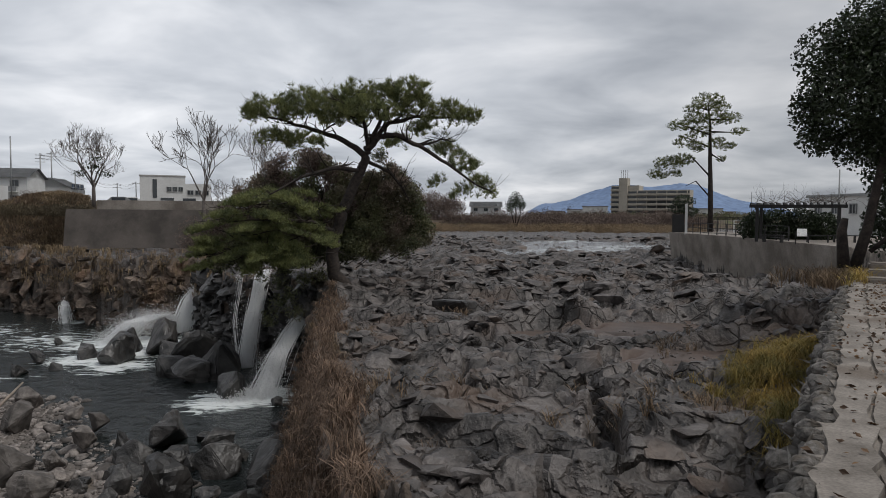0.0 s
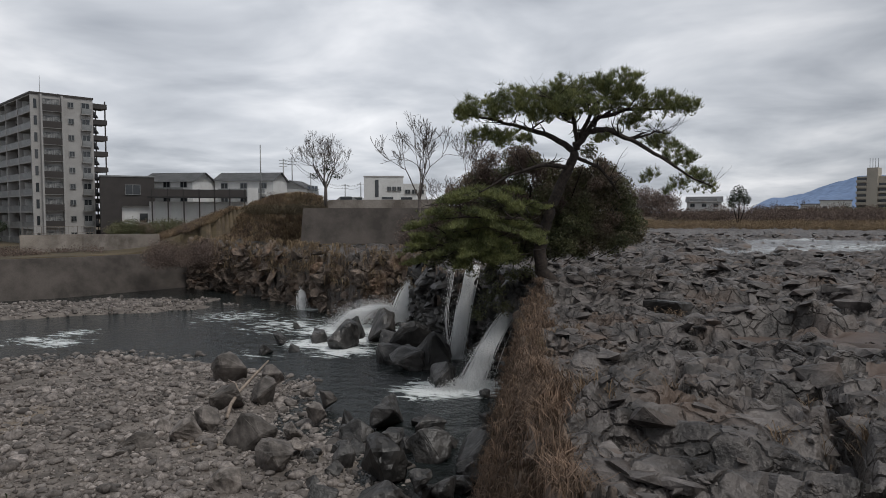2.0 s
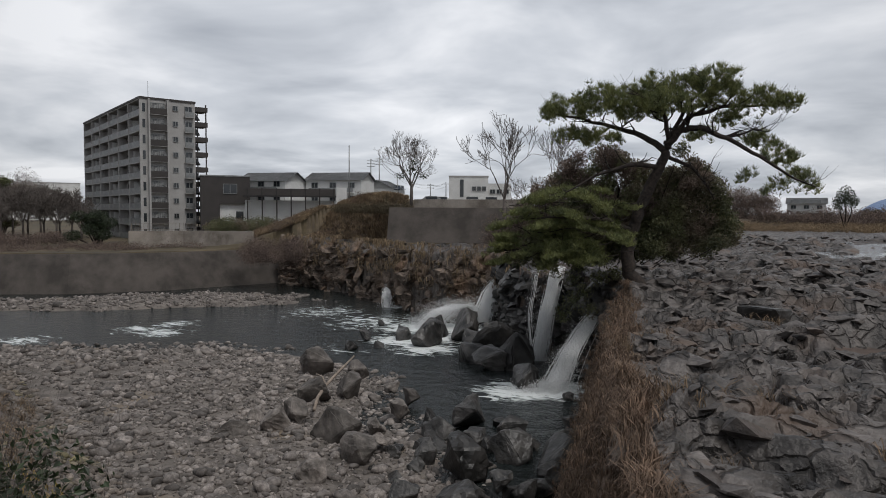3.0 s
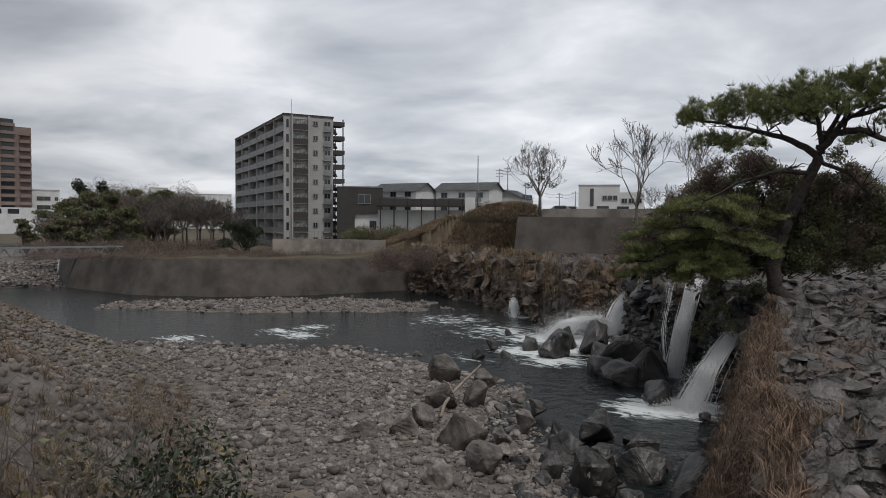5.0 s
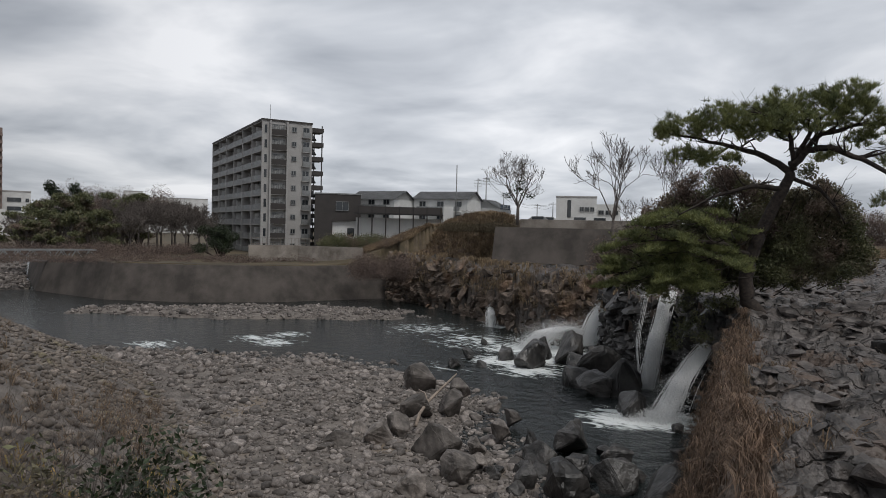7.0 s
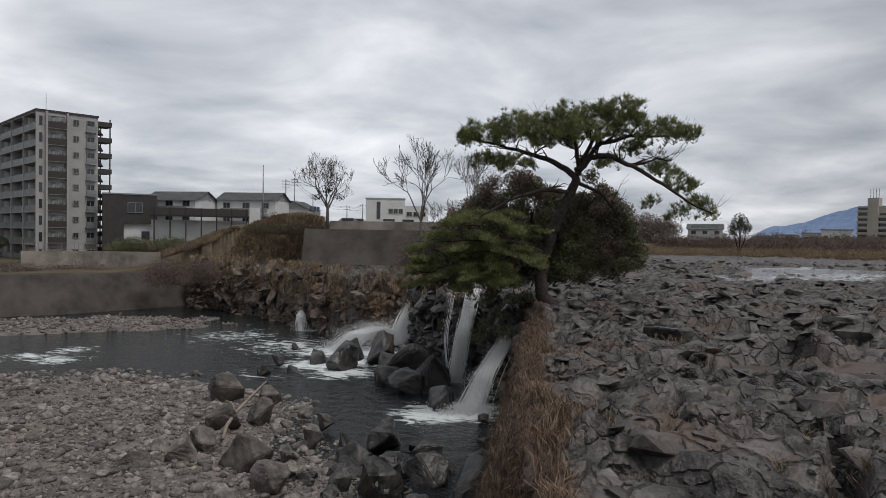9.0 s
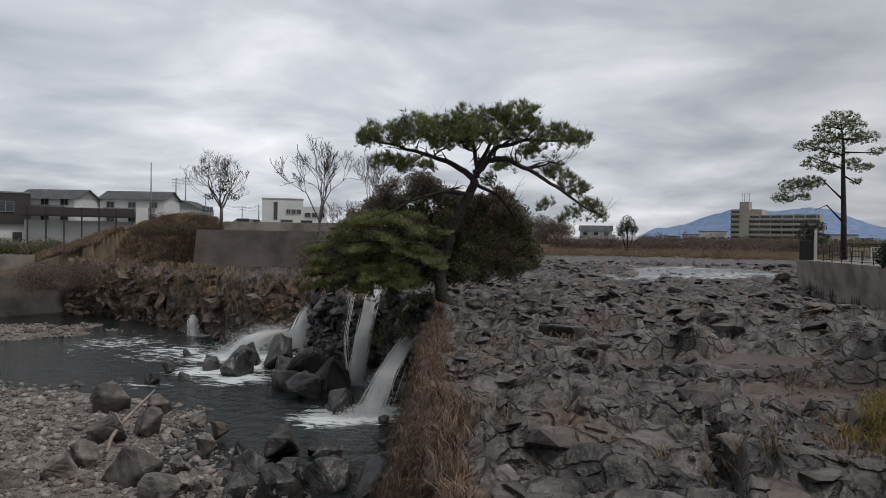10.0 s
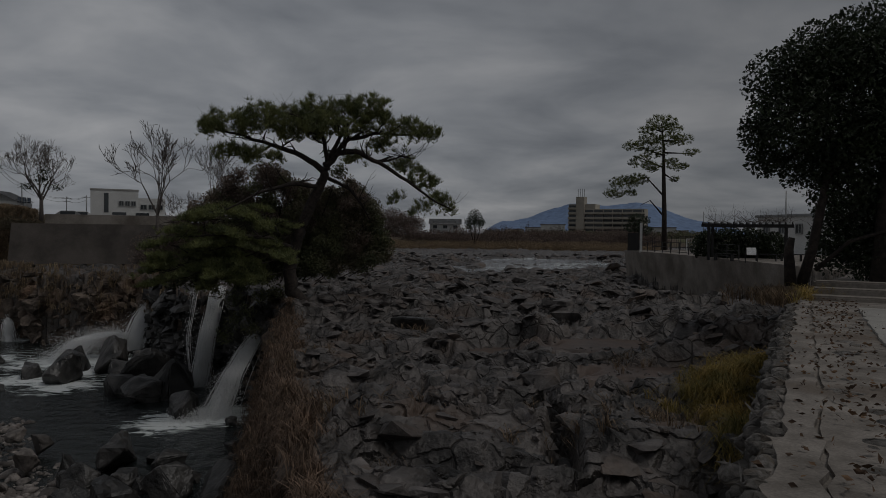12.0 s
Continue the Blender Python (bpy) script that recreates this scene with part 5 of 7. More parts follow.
def big_tree():
    s = 25.5 / 1200
    rt = Vector((math.cos(radians(-31.6)), math.sin(radians(-31.6)), 0))
    dp = Vector((-rt.y, rt.x, 0))

    def at(a, b, d):
        c = rt * ((a - 1432) * s) + dp * d + Vector((0, 0, 1.6 + (425 - b) * s))
        return c
    blobs = []
    for a, b, d, r, rz in ((1395, 175, 0, 1.2, 1.2), (1362, 250, 0.3, 0.7, 1.0), (1445, 145, 0.4, 1.4, 1.3), (1520, 125, 0.8, 1.8, 1.5), (1420, 240, -0.4, 1.5, 1.3), (1500, 200, 0.6, 2.0, 2.0), (1590, 150, 1.2, 2.0, 2.0), (1480, 290, 0.4, 1.4, 0.9), (1560, 260, 1.0, 1.9, 1.6),
                           (1640, 180, 1.6, 2.6, 2.6), (1600, 330, 2.0, 2.0, 1.4), (1700, 280, 2.2, 2.6, 2.4), (1640, 90, 1.6, 1.9, 1.7), (1375, 300, 0.2, 0.7, 0.5), (1440, 310, 0.6, 1.1, 0.8), (1490, 350, 0.9, 1.2, 1.0), (1475, 425, 1.3, 0.9, 1.1), (1535, 430, 1.5, 1.2, 1.4)):
        c = at(a, b, d)
        blobs.append((c.x, c.y, c.z, r, r, rz))
    root = leafy("evergreen_tree", "large dark broadleaf evergreen with leaning trunks beside the path", "tree", gx, gy, -0.1, blobs, 1900, 0.08, M_DARKLEAF, 61, 0.07, shell=0.7, fork=tuple(at(1470, 275, 0.3)))
    for p, r in (([(1425, 500, 0), (1440, 440, 0), (1455, 350, 0.1), (1470, 270, 0.3)], 0.19), ([(1412, 495, -0.3), (1408, 440, -0.3), (1412, 420, -0.3)], 0.2), ([(1530, 520, 0.6), (1535, 400, 0.6), (1540, 250, 0.8)], 0.3), ([(1445, 470, 0), (1490, 425, 0.2), (1560, 400, 0.4)], 0.08)):
        vs, fs = [], []
        q = [at(*c) for c in p]
        tube(vs, fs, q, [r * (1 - 0.5 * i / (len(q) - 1)) for i in range(len(q))], 9)
        link_mesh("trunk", vs, fs, M_BARK, root, smooth=True)


big_tree()


# ---------------------------------------------------------------- grasses
def blades(spots, rng, length, width, lean=0.5, droop=0.5, count=8):
    """Arching blades of grass, three segments each; spots: x, y, z."""
    spots = np.asarray(spots, float)
    n = len(spots) * count
    c = np.repeat(spots[:, :3], count, 0) + rng.normal(0, length * 0.12, (n, 3)) * [1, 1, 0.2]
    a = rng.uniform(0, 6.283, n)
    out = np.stack([np.cos(a), np.sin(a), np.zeros(n)], 1)
    side = np.stack([-np.sin(a), np.cos(a), np.zeros(n)], 1)
    ln = length * rng.uniform(0.5, 1.2, n)[:, None]
    up = np.array([0, 0, 1.0])
    le = (lean * rng.uniform(0.3, 1.4, n))[:, None]
    p1 = c + ln * (up * 0.5 + out * le * 0.25)
    p2 = c + ln * (up * (0.9 - droop * 0.25) + out * le * 0.7)
    p3 = c + ln * (up * (1.05 - droop) + out * le * 1.25)
    w = width
    v = np.stack([c - side * w, c + side * w, p1 - side * w, p1 + side * w, p2 - side * w * 0.7, p2 + side * w * 0.7, p3], 1).reshape(-1, 3)
    k = np.arange(n)[:, None] * 7
    return v, np.concatenate([k + q for q in ([0, 1, 3], [0, 3, 2], [2, 3, 5], [2, 5, 4], [4, 5, 6])])


def grass_patch(name, label, spots, rng, mat, length, width, lean=0.5, droop=0.5, count=8):
    v, f = blades(spots, rng, length, width, lean, droop, count)
    return tagged(grid_object(name, v, f, [mat], None, smooth=False), label, "grass", kind="stuff")


g = np.random.default_rng(71)
M_CLIFFGRASS = material("dead_vines", (0.23, 0.158, 0.112), (0.08, 0.057, 0.042), 0.9, 0.95, 0, 6.0, (0.19, 0.14, 0.08), 0.57, jitter=0.5, trans=0.15)
# hanging dry growth on the near cliff
line = np.array(sample_line(brink_between(2, 5), 0.12))
tall = []
for x, y in line:
    for _ in range(int((3 + 9 * g.random() ** 2) * (1 + 55 / y))):
        k = g.random() ** 1.1
        tall.append((x - 0.25 - 1.9 * k + g.normal(0, 0.25), y + g.normal(0, 0.2), -2.9 - 6.2 * k))
grass_patch("cliff_grass", "dead brown grass and vines draping the cliff edge", tall, g, M_CLIFFGRASS, 0.36, 0.009, 0.9, 1.2, 7)
edge = np.array([(x + g.normal(-0.12, 0.14), y + g.normal(0, 0.2), 0) for x, y in line for _ in range(2 + int(40 / y))])
edge[:, 2] = ground_height(edge[:, 0] + 0.5, edge[:, 1]) - 0.1
grass_patch("edge_grass", "straw-coloured grass tufts along the cliff brink", edge, g, M_CLIFFGRASS, 0.36, 0.009, 0.9, 0.8, 7)
# hanging growth on the far cliff
line = np.array(sample_line(BRINK_PLAN[9:], 0.22))
far_hang = []
for x, y in line:
    for _ in range(int(22 * g.random() ** 5)):
        k = g.random() ** 1.6
        far_hang.append((x + g.normal(0.2, 0.4), y - 0.9 * k - 0.3 + g.normal(0, 0.3), -2.1 - 4.2 * k))
grass_patch("hanging_grass", "brown dead vegetation hanging over the far cliff", far_hang, g, M_REED, 0.8, 0.022, 0.45, 1.9, 5)
# yellow bush under the path wall
clump = []
for _ in range(620):
    t, o = g.random(), g.normal(0, 0.5)
    clump.append((7.0 + 3.4 * t + 0.7 * o, 15.6 + 3.0 * t - 0.7 * o, 0))
for _ in range(120):
    t, o = g.random(), g.random()
    clump.append((5.5 + 2.8 * t - 0.55 * o, 10.2 + 4.8 * t + 0.3 * o, 0))
clump = np.array(clump)
clump[:, 2] = ground_height(clump[:, 0], clump[:, 1]) - 0.05
grass_patch("yellow_grass", "golden yellow-green grass clump below the path wall", clump, g, M_YELLOW, 0.5, 0.008, 1.0, 0.8, 14)

# dry grass, shrubs and bare twigs on the cobbled bank
def on_slope(n, az0, az1, r0, r1):
    az, r = g.uniform(az0, az1, n), g.uniform(r0, r1, n)
    x, y = -np.sin(np.radians(az)) * r, np.cos(np.radians(az)) * r
    return np.stack([x, y, ground_height(x, y) - 0.03], 1)


grass_patch("bank_grass", "straw and olive grass tufts among the bank cobbles", np.concatenate([on_slope(120, 62, 76, 9, 18), on_slope(60, 54, 58, 14, 22), on_slope(500, 70, 77, 18, 60)]), g, M_YELLOW, 0.5, 0.012, 0.9, 0.8, 8)
grass_patch("bank_straw", "brown dead grass on the cobbled bank", np.concatenate([on_slope(900, 59, 77, 7.5, 15), on_slope(260, 58, 76, 9, 30), on_slope(500, 66, 76, 30, 80), on_slope(160, 56, 60, 22, 42)]), g, M_DRY, 0.5, 0.012, 1.0, 0.8, 8)
for az, r, h, lab in ((58.6, 9.2, 1.2, "dark glossy evergreen bush on the bank"), (55.4, 9.6, 0.9, "dark glossy evergreen bush on the bank"), (64.0, 9.5, 1.1, "small leafy shrub tangled with dead stems")):
    x, y = polar(az, r)
    z = float(ground_height(np.array([x]), np.array([y]))[0])
    top = -1.05 + 0.2 * (h - 1.2)
    leafy("bush", lab, "bush", x, y, z, [(0, 0, top - z - 0.5, 0.55, 0.5, 0.6), (0.4, 0.2, top - z - 1.0, 0.6, 0.5, 0.6), (-0.45, -0.1, top - z - 1.0, 0.6, 0.5, 0.6), (0, 0, top - z - 1.8, 0.9, 0.7, 0.8)], 520, 0.06, M_DARKLEAF if h != 1.1 else M_SHRUB, int(az * 10), 0.025, "bank bushes", M_TWIG, 0.9)
for k, (az, r, top) in enumerate(((67, 10, 0.3), (63, 9.5, 0.3), (60.5, 9, 0.1), (57, 9.5, -0.1), (70, 11, 0.3), (65, 12, -0.2), (61, 12, -0.4), (54.5, 10, -0.5), (68.5, 9, 0.0), (72, 10, 0.4), (59, 10.5, -0.3))):
    x, y = polar(az, r)
    z = float(ground_height(np.array([x]), np.array([y]))[0])
    bare_tree("bare_shrub", "leafless brown shrub with thin tangled twigs", x, y, z, (top - z) * 1.05, 700 + k, 4, 0.6, 0.03, 3, lift=0.1, trunk_part=0.4)


def driftwood():
    root = tagged(new("driftwood"), "pale bleached driftwood branch lying among the boulders", "log")
    vs, fs = [], []
    tube(vs, fs, [(-21.0, 29.6, -8.95), (-21.9, 31.2, -8.8), (-22.6, 33.0, -8.6), (-22.7, 34.6, -8.1), (-22.5, 36.0, -7.4)], [0.09, 0.1, 0.1, 0.08, 0.05], 7)
    tube(vs, fs, [(-22.6, 33.0, -8.6), (-23.2, 33.6, -8.3), (-23.9, 33.9, -8.2)], [0.06, 0.05, 0.03], 6)
    link_mesh("branch", vs, fs, material("bleached_wood", (0.33, 0.27, 0.22), (0.2, 0.16, 0.13), 3.0, 0.85, 0.3), root, smooth=True)


driftwood()


# ---------------------------------------------------------------- buildings
def shared_box(name, sx, sy, sz, mat):
    """A box mesh of that size, for many alike parts: x and y centred, z from 0."""
    bm = bmesh.new()
    add_box(bm, -sx / 2, -sy / 2, 0, sx / 2, sy / 2, sz)
    me = bpy.data.meshes.new(name)
    bm.to_mesh(me)
    bm.free()
    me.materials.append(mat)
    return me


def put(name, mesh, parent, x, y, z, turn=0, label=""):
    o = new(name, mesh)
    o.parent = parent
    o.matrix_local = pose(x, y, z, 0, 0, turn)
    if label:
        o["label"] = label
    return o


def framed_window(parent, x, y, z, turn, w, h, meshes):
    """A recessed pane in a proud frame."""
    key = (round(w, 2), round(h, 2))
    if key not in meshes:
        bm = bmesh.new()
        t = 0.09
        add_box(bm, -w / 2, -0.1, 0, -w / 2 + t, 0.05, h)
        add_box(bm, w / 2 - t, -0.1, 0, w / 2, 0.05, h)
        add_box(bm, -w / 2 + t, -0.1, 0, w / 2 - t, 0.05, t)
        add_box(bm, -w / 2 + t, -0.1, h - t, w / 2 - t, 0.05, h)
        add_box(bm, -t / 2, -0.07, t, t / 2, 0.05, h - t)
        me = bpy.data.meshes.new("window_frame"); bm.to_mesh(me); bm.free(); me.materials.append(M_STEEL)
        meshes[key] = (me, shared_box("pane", w - 0.1, 0.03, h - 0.1, M_CURTAIN if key == (2.7, 2.0) else M_GLASS))
    fr = put("window_frame", meshes[key][0], parent, x, y, z, turn)
    pn = new("pane", meshes[key][1])
    pn.parent = fr
    pn.location = (0, -0.02, 0.05)
    return fr


WIN = {}
M_CURTAIN = material("curtained_glass", (0.36, 0.36, 0.35), (0.08, 0.085, 0.09), 1.6, 0.25, 0, 3.0)


def apartment():
    root = thing("apartment_building", -104.9, 92.8, -3.9, 63, "nine-storey grey apartment block with dark balcony panels", "building")
    fh, n, W, L = 2.95, 9, 10.3, 50.0
    H = fh * n
    box("wall", 1.7, 0.0, -0.5, W, L, H, M_WALLGREY, root)
    box("roof", -0.1, -0.15, H, W + 0.1, L + 0.1, H + 0.35, M_DARKPANEL, root)
    box("roof_tank", 4, 20, H + 0.35, 7, 26, H + 2.0, M_WALLGREY, root)
    box("antenna", 2.1, 2.0, H + 0.35, 2.16, 2.06, H + 3.6, M_STEEL, root)
    bays = 6
    bl = L / bays
    fin = shared_box("fin", 1.7, 0.35, H, M_WALLGREY)
    for b in range(bays + 1):
        put("fin", fin, root, 0.85, min(max(b * bl, 0.18), L - 0.18), 0)
    slab = shared_box("slab", 1.6, L - 0.4, 0.22, M_WALLGREY)
    rail = shared_box("balustrade", 0.12, bl - 0.5, 1.05, M_STEEL)
    divider = shared_box("divider", 1.3, 0.08, 2.3, M_WHITE)
    door = shared_box("glazing", 0.06, bl - 1.6, 2.05, M_GLASS)
    for f in range(n):
        z = f * fh
        put("slab", slab, root, 0.84, L / 2, z + fh - 0.22)
        for b in range(bays):
            y = (b + 0.5) * bl
            put("balustrade", rail, root, 0.12, y, z)
            put("glazing", door, root, 1.66, y, z + 0.15)
            if b % 2 == 0:
                put("divider", divider, root, 0.95, y + bl * 0.22, z)
    # end wall: two stacks of balconies and a column of small windows
    panel = shared_box("balcony_panel", 3.2, 0.14, 1.15, M_DARKPANEL)
    floor_s = shared_box("balcony_floor", 3.3, 0.75, 0.16, M_WALLGREY)
    fin2 = shared_box("pier", 0.3, 0.8, H, M_WALLGREY)
    for x in (1.55, 4.95):
        put("pier", fin2, root, x, -0.4, 0)
    slit = shared_box("slit_window", 0.5, 0.08, 1.6, M_GLASS)
    p3 = shared_box("balcony_panel", 1.7, 0.12, 1.05, M_STEEL)
    f3 = shared_box("balcony_floor", 1.8, 0.7, 0.16, M_WALLGREY)
    for f in range(n):
        z = f * fh
        put("balcony_floor", floor_s, root, 3.25, -0.38, z)
        put("balcony_panel", panel, root, 3.25, -0.72, z + 0.1)
        framed_window(root, 3.25, -0.06, z + 0.35, 0, 2.7, 2.0, WIN)
        framed_window(root, 6.5, -0.06, z + 1.1, 0, 1.0, 1.0, WIN)
        put("slit_window", slit, root, 0.75, -0.03, z + 0.5)
        put("balcony_floor", f3, root, 9.0, -0.36, z)
        put("balcony_panel", p3, root, 9.0, -0.66, z + 0.1)
        framed_window(root, 9.0, -0.06, z + 0.3, 0, 1.4, 1.9, WIN)
    # outside stair at the far corner
    landing = shared_box("stair_landing", 2.6, 3.0, 0.9, M_DARKPANEL)
    flight = shared_box("stair_flight", 1.1, 3.2, 0.25, M_DARKPANEL)
    for f in range(n):
        put("stair_landing", landing, root, W + 1.3, 1.8, f * fh + 1.5)
        o = put("stair_flight", flight, root, W + 1.2, 3.9, f * fh + 1.0)
        o.matrix_local = pose(W + 1.2, 3.9, f * fh + 0.8, 32, 0, 0)
    post = shared_box("stair_post", 0.2, 0.2, H, M_DARKPANEL)
    for y in (0.5, 5.5):
        put("stair_post", post, root, W + 2.3, y, 0)


apartment()


def tower():
    x, y = polar(68.75, 292)
    root = thing("apartment_tower", x, y, -3, 69 + 12, "tall stepped brown-tiled apartment tower with stacked balconies", "building")
    fh, n = 2.85, 13
    z0, H = 3.6, 2.85 * 13
    box("wall", -11, 2, 0, 12.5, 14, z0 + H - 2.5, M_BROWNTILE, root)
    box("wall", -5.2, 1.0, 0, 5.2, 14, z0 + H, M_BROWNTILE, root)
    box("roof_slab", -11.3, 1.2, z0 + H - 2.5, -5.0, 14, z0 + H - 2.0, M_BROWNTILE, root)
    box("stair_shaft", -0.6, -1.2, 0, 1.9, 3, z0 + H + 4.2, M_BROWNTILE, root)
    box("shaft_window", 0.2, -1.35, 6, 1.0, -1.2, z0 + H - 2, M_GLASS, root)
    for x0, x1, yf in ((-10.6, -7.2, 0.7), (-5.0, -0.9, 0.0), (2.1, 6.8, 0.0), (8.4, 12.2, 0.7)):
        wd = x1 - x0
        pm = shared_box("balcony", wd, 0.2, 1.15, M_BROWNTILE)
        fm = shared_box("balcony_floor", wd, 2.0, 0.2, M_BROWNTILE)
        gm = shared_box("glazing", wd - 0.4, 0.08, 1.7, M_GLASS)
        for f in range(n - (1 if yf else 0)):
            z = z0 + f * fh
            put("balcony_floor", fm, root, (x0 + x1) / 2, yf + 1.0, z)
            put("balcony", pm, root, (x0 + x1) / 2, yf, z + 0.1)
            put("glazing", gm, root, (x0 + x1) / 2, yf + 1.9 if yf else 0.95, z + 1.0)
    box("podium", -13, -6, -1, 11.5, 0.4, 8.4, M_WHITE, root, "pale rendered podium")
    for k, x in enumerate((-10.5, -1, 4.5)):
        box("podium_opening", x - 1.8, -6.08, 6.2, x + 1.8, -5.9, 7.9, M_GLASS, root)


tower()


def gable_house(x, y, z, turn, w, d, h, roof_h, label, win=3, floors=2):
    root = thing("house", x, y, z, turn, label, "house", "houses on the bank")
    box("wall", -w / 2, -d / 2, -0.5, w / 2, d / 2, h, M_WHITE, root)
    bm = bmesh.new()
    o = 0.5
    a = [bm.verts.new(c) for c in ((-w / 2 - o, -d / 2 - o, h - 0.05), (w / 2 + o, -d / 2 - o, h - 0.05), (w / 2 + o, 0, h + roof_h), (-w / 2 - o, 0, h + roof_h), (-w / 2 - o, d / 2 + o, h - 0.05), (w / 2 + o, d / 2 + o, h - 0.05))]
    fs = [bm.faces.new((a[0], a[1], a[2], a[3])), bm.faces.new((a[3], a[2], a[5], a[4]))]
    bmesh.ops.solidify(bm, geom=fs, thickness=0.2)
    part("roof", bm, M_ROOF, root)
    for s in (-1, 1):
        bm = bmesh.new()
        v = [bm.verts.new((s * w / 2, -d / 2, h)), bm.verts.new((s * w / 2, d / 2, h)), bm.verts.new((s * w / 2, 0, h + roof_h - 0.1))]
        bm.faces.new(v if s > 0 else v[::-1])
        bmesh.ops.solidify(bm, geom=bm.faces[:], thickness=0.15)
        part("gable", bm, M_WHITE, root)
    for f in range(floors):
        for k in range(win):
            framed_window(root, -w / 2 + (k + 0.5) * w / win, -d / 2 - 0.06, 0.9 + f * 2.8, 0, 1.5, 1.2, WIN)
    box("balcony", -w / 2 + 1, -d / 2 - 0.9, 2.8, w / 2 - 1.5, -d / 2 - 0.8, 3.7, M_STEEL, root)
    box("balcony_floor", -w / 2 + 1, -d / 2 - 0.9, 2.66, w / 2 - 1.5, -d / 2, 2.8, M_WHITE, root)
    return root


for az, r, w, d, h, rh, turn, lab in ((38.6, 150, 11, 9, 4.9, 2.0, 8, "two-storey white house with grey gabled roof"), (33.1, 152, 12.5, 9, 5.4, 1.9, 12, "white apartment house with grey hipped roof and balconies"),
                                     (29.6, 160, 6, 8, 4.0, 2.0, 95, "small white gabled house behind the bank"), (-3.6, 250, 11, 8, 2.6, 1.9, -4, "small white house among dry brush")):
    x, y = polar(az, r)
    gable_house(x, y, 3.0 if az > 0 else 2.6, turn, w, d, h, rh, lab, 3, 2 if h > 3.5 else 1)


def white_block():
    x, y = polar(21.6, 150)
    root = thing("office_building", x, y, 2.9, 21.6, "plain white two-storey building with few windows", "building")
    box("wall", -6.4, 0, -0.5, 2.2, 9, 6.6, M_WHITE, root)
    box("wall", 2.2, 1.0, -0.5, 7.2, 9, 5.2, M_WHITE, root)
    box("parapet", -6.5, -0.1, 6.6, 2.3, 9.1, 6.85, M_WALLGREY, root)
    box("stair_window", -4.0, -0.06, 2.2, -3.2, 0.05, 6.0, M_GLASS, root)
    for k in range(3):
        for f in range(2):
            framed_window(root, -0.9 + k * 1.1, -0.06, 0.8 + 2.7 * f, 0, 0.9, 1.0, WIN)
    for k in range(3):
        for f in range(2):
            framed_window(root, 3.2 + k * 1.5, 0.94, 0.7 + 2.2 * f, 0, 1.2, 1.0, WIN)


white_block()


def dark_house():
    x, y = polar(42.3, 138)
    root = thing("modern_house", x, y, -0.6, 45, "dark brown flat-roofed modern house with white lower wall", "house")
    box("wall", -4.5, 0, -3, -1.0, 9, 8.9, M_DARKPANEL, root)
    box("wall", -1.0, 0, 3.6, 4.6, 9, 8.9, M_DARKPANEL, root)
    box("white_wall", -1.0, 0.6, -3, 4.2, 9, 3.6, M_WHITE, root)
    box("parapet", -4.6, -0.1, 8.9, 4.7, 9.1, 9.15, M_STEEL, root)
    framed_window(root, 0.9, -0.06, 5.6, 0, 2.6, 1.9, WIN)
    box("window", 2.0, 0.5, 0.6, 3.4, 0.62, 2.2, M_GLASS, root)
    # long dark roofed walk on posts
    x, y = polar(36.8, 134)
    w = thing("covered_walk", x, y, 0.4, 37, "long black raised corridor on posts beside the house", "structure")
    box("panel", -9.5, 0, 4.3, 7.6, 2.2, 5.6, M_DARKPANEL, w)
    box("deck", -9.7, -0.2, 4.05, 7.8, 2.4, 4.3, M_BLACK, w)
    for k in range(7):
        xx = -9.0 + k * 2.7
        box("post", xx, 0.1, -3, xx + 0.25, 0.35, 4.05, M_DARKPANEL, w)
        box("mullion", xx, -0.06, 4.3, xx + 0.18, 0.0, 5.7, M_BLACK, w)
    box("pier", 7.8, -0.3, -3, 9.8, 2.4, 5.9, M_WHITE, w, "white end pier")
    box("back_wall", -9.5, 2.3, -3, 7.6, 2.6, 3.4, M_WHITE, w)


dark_house()


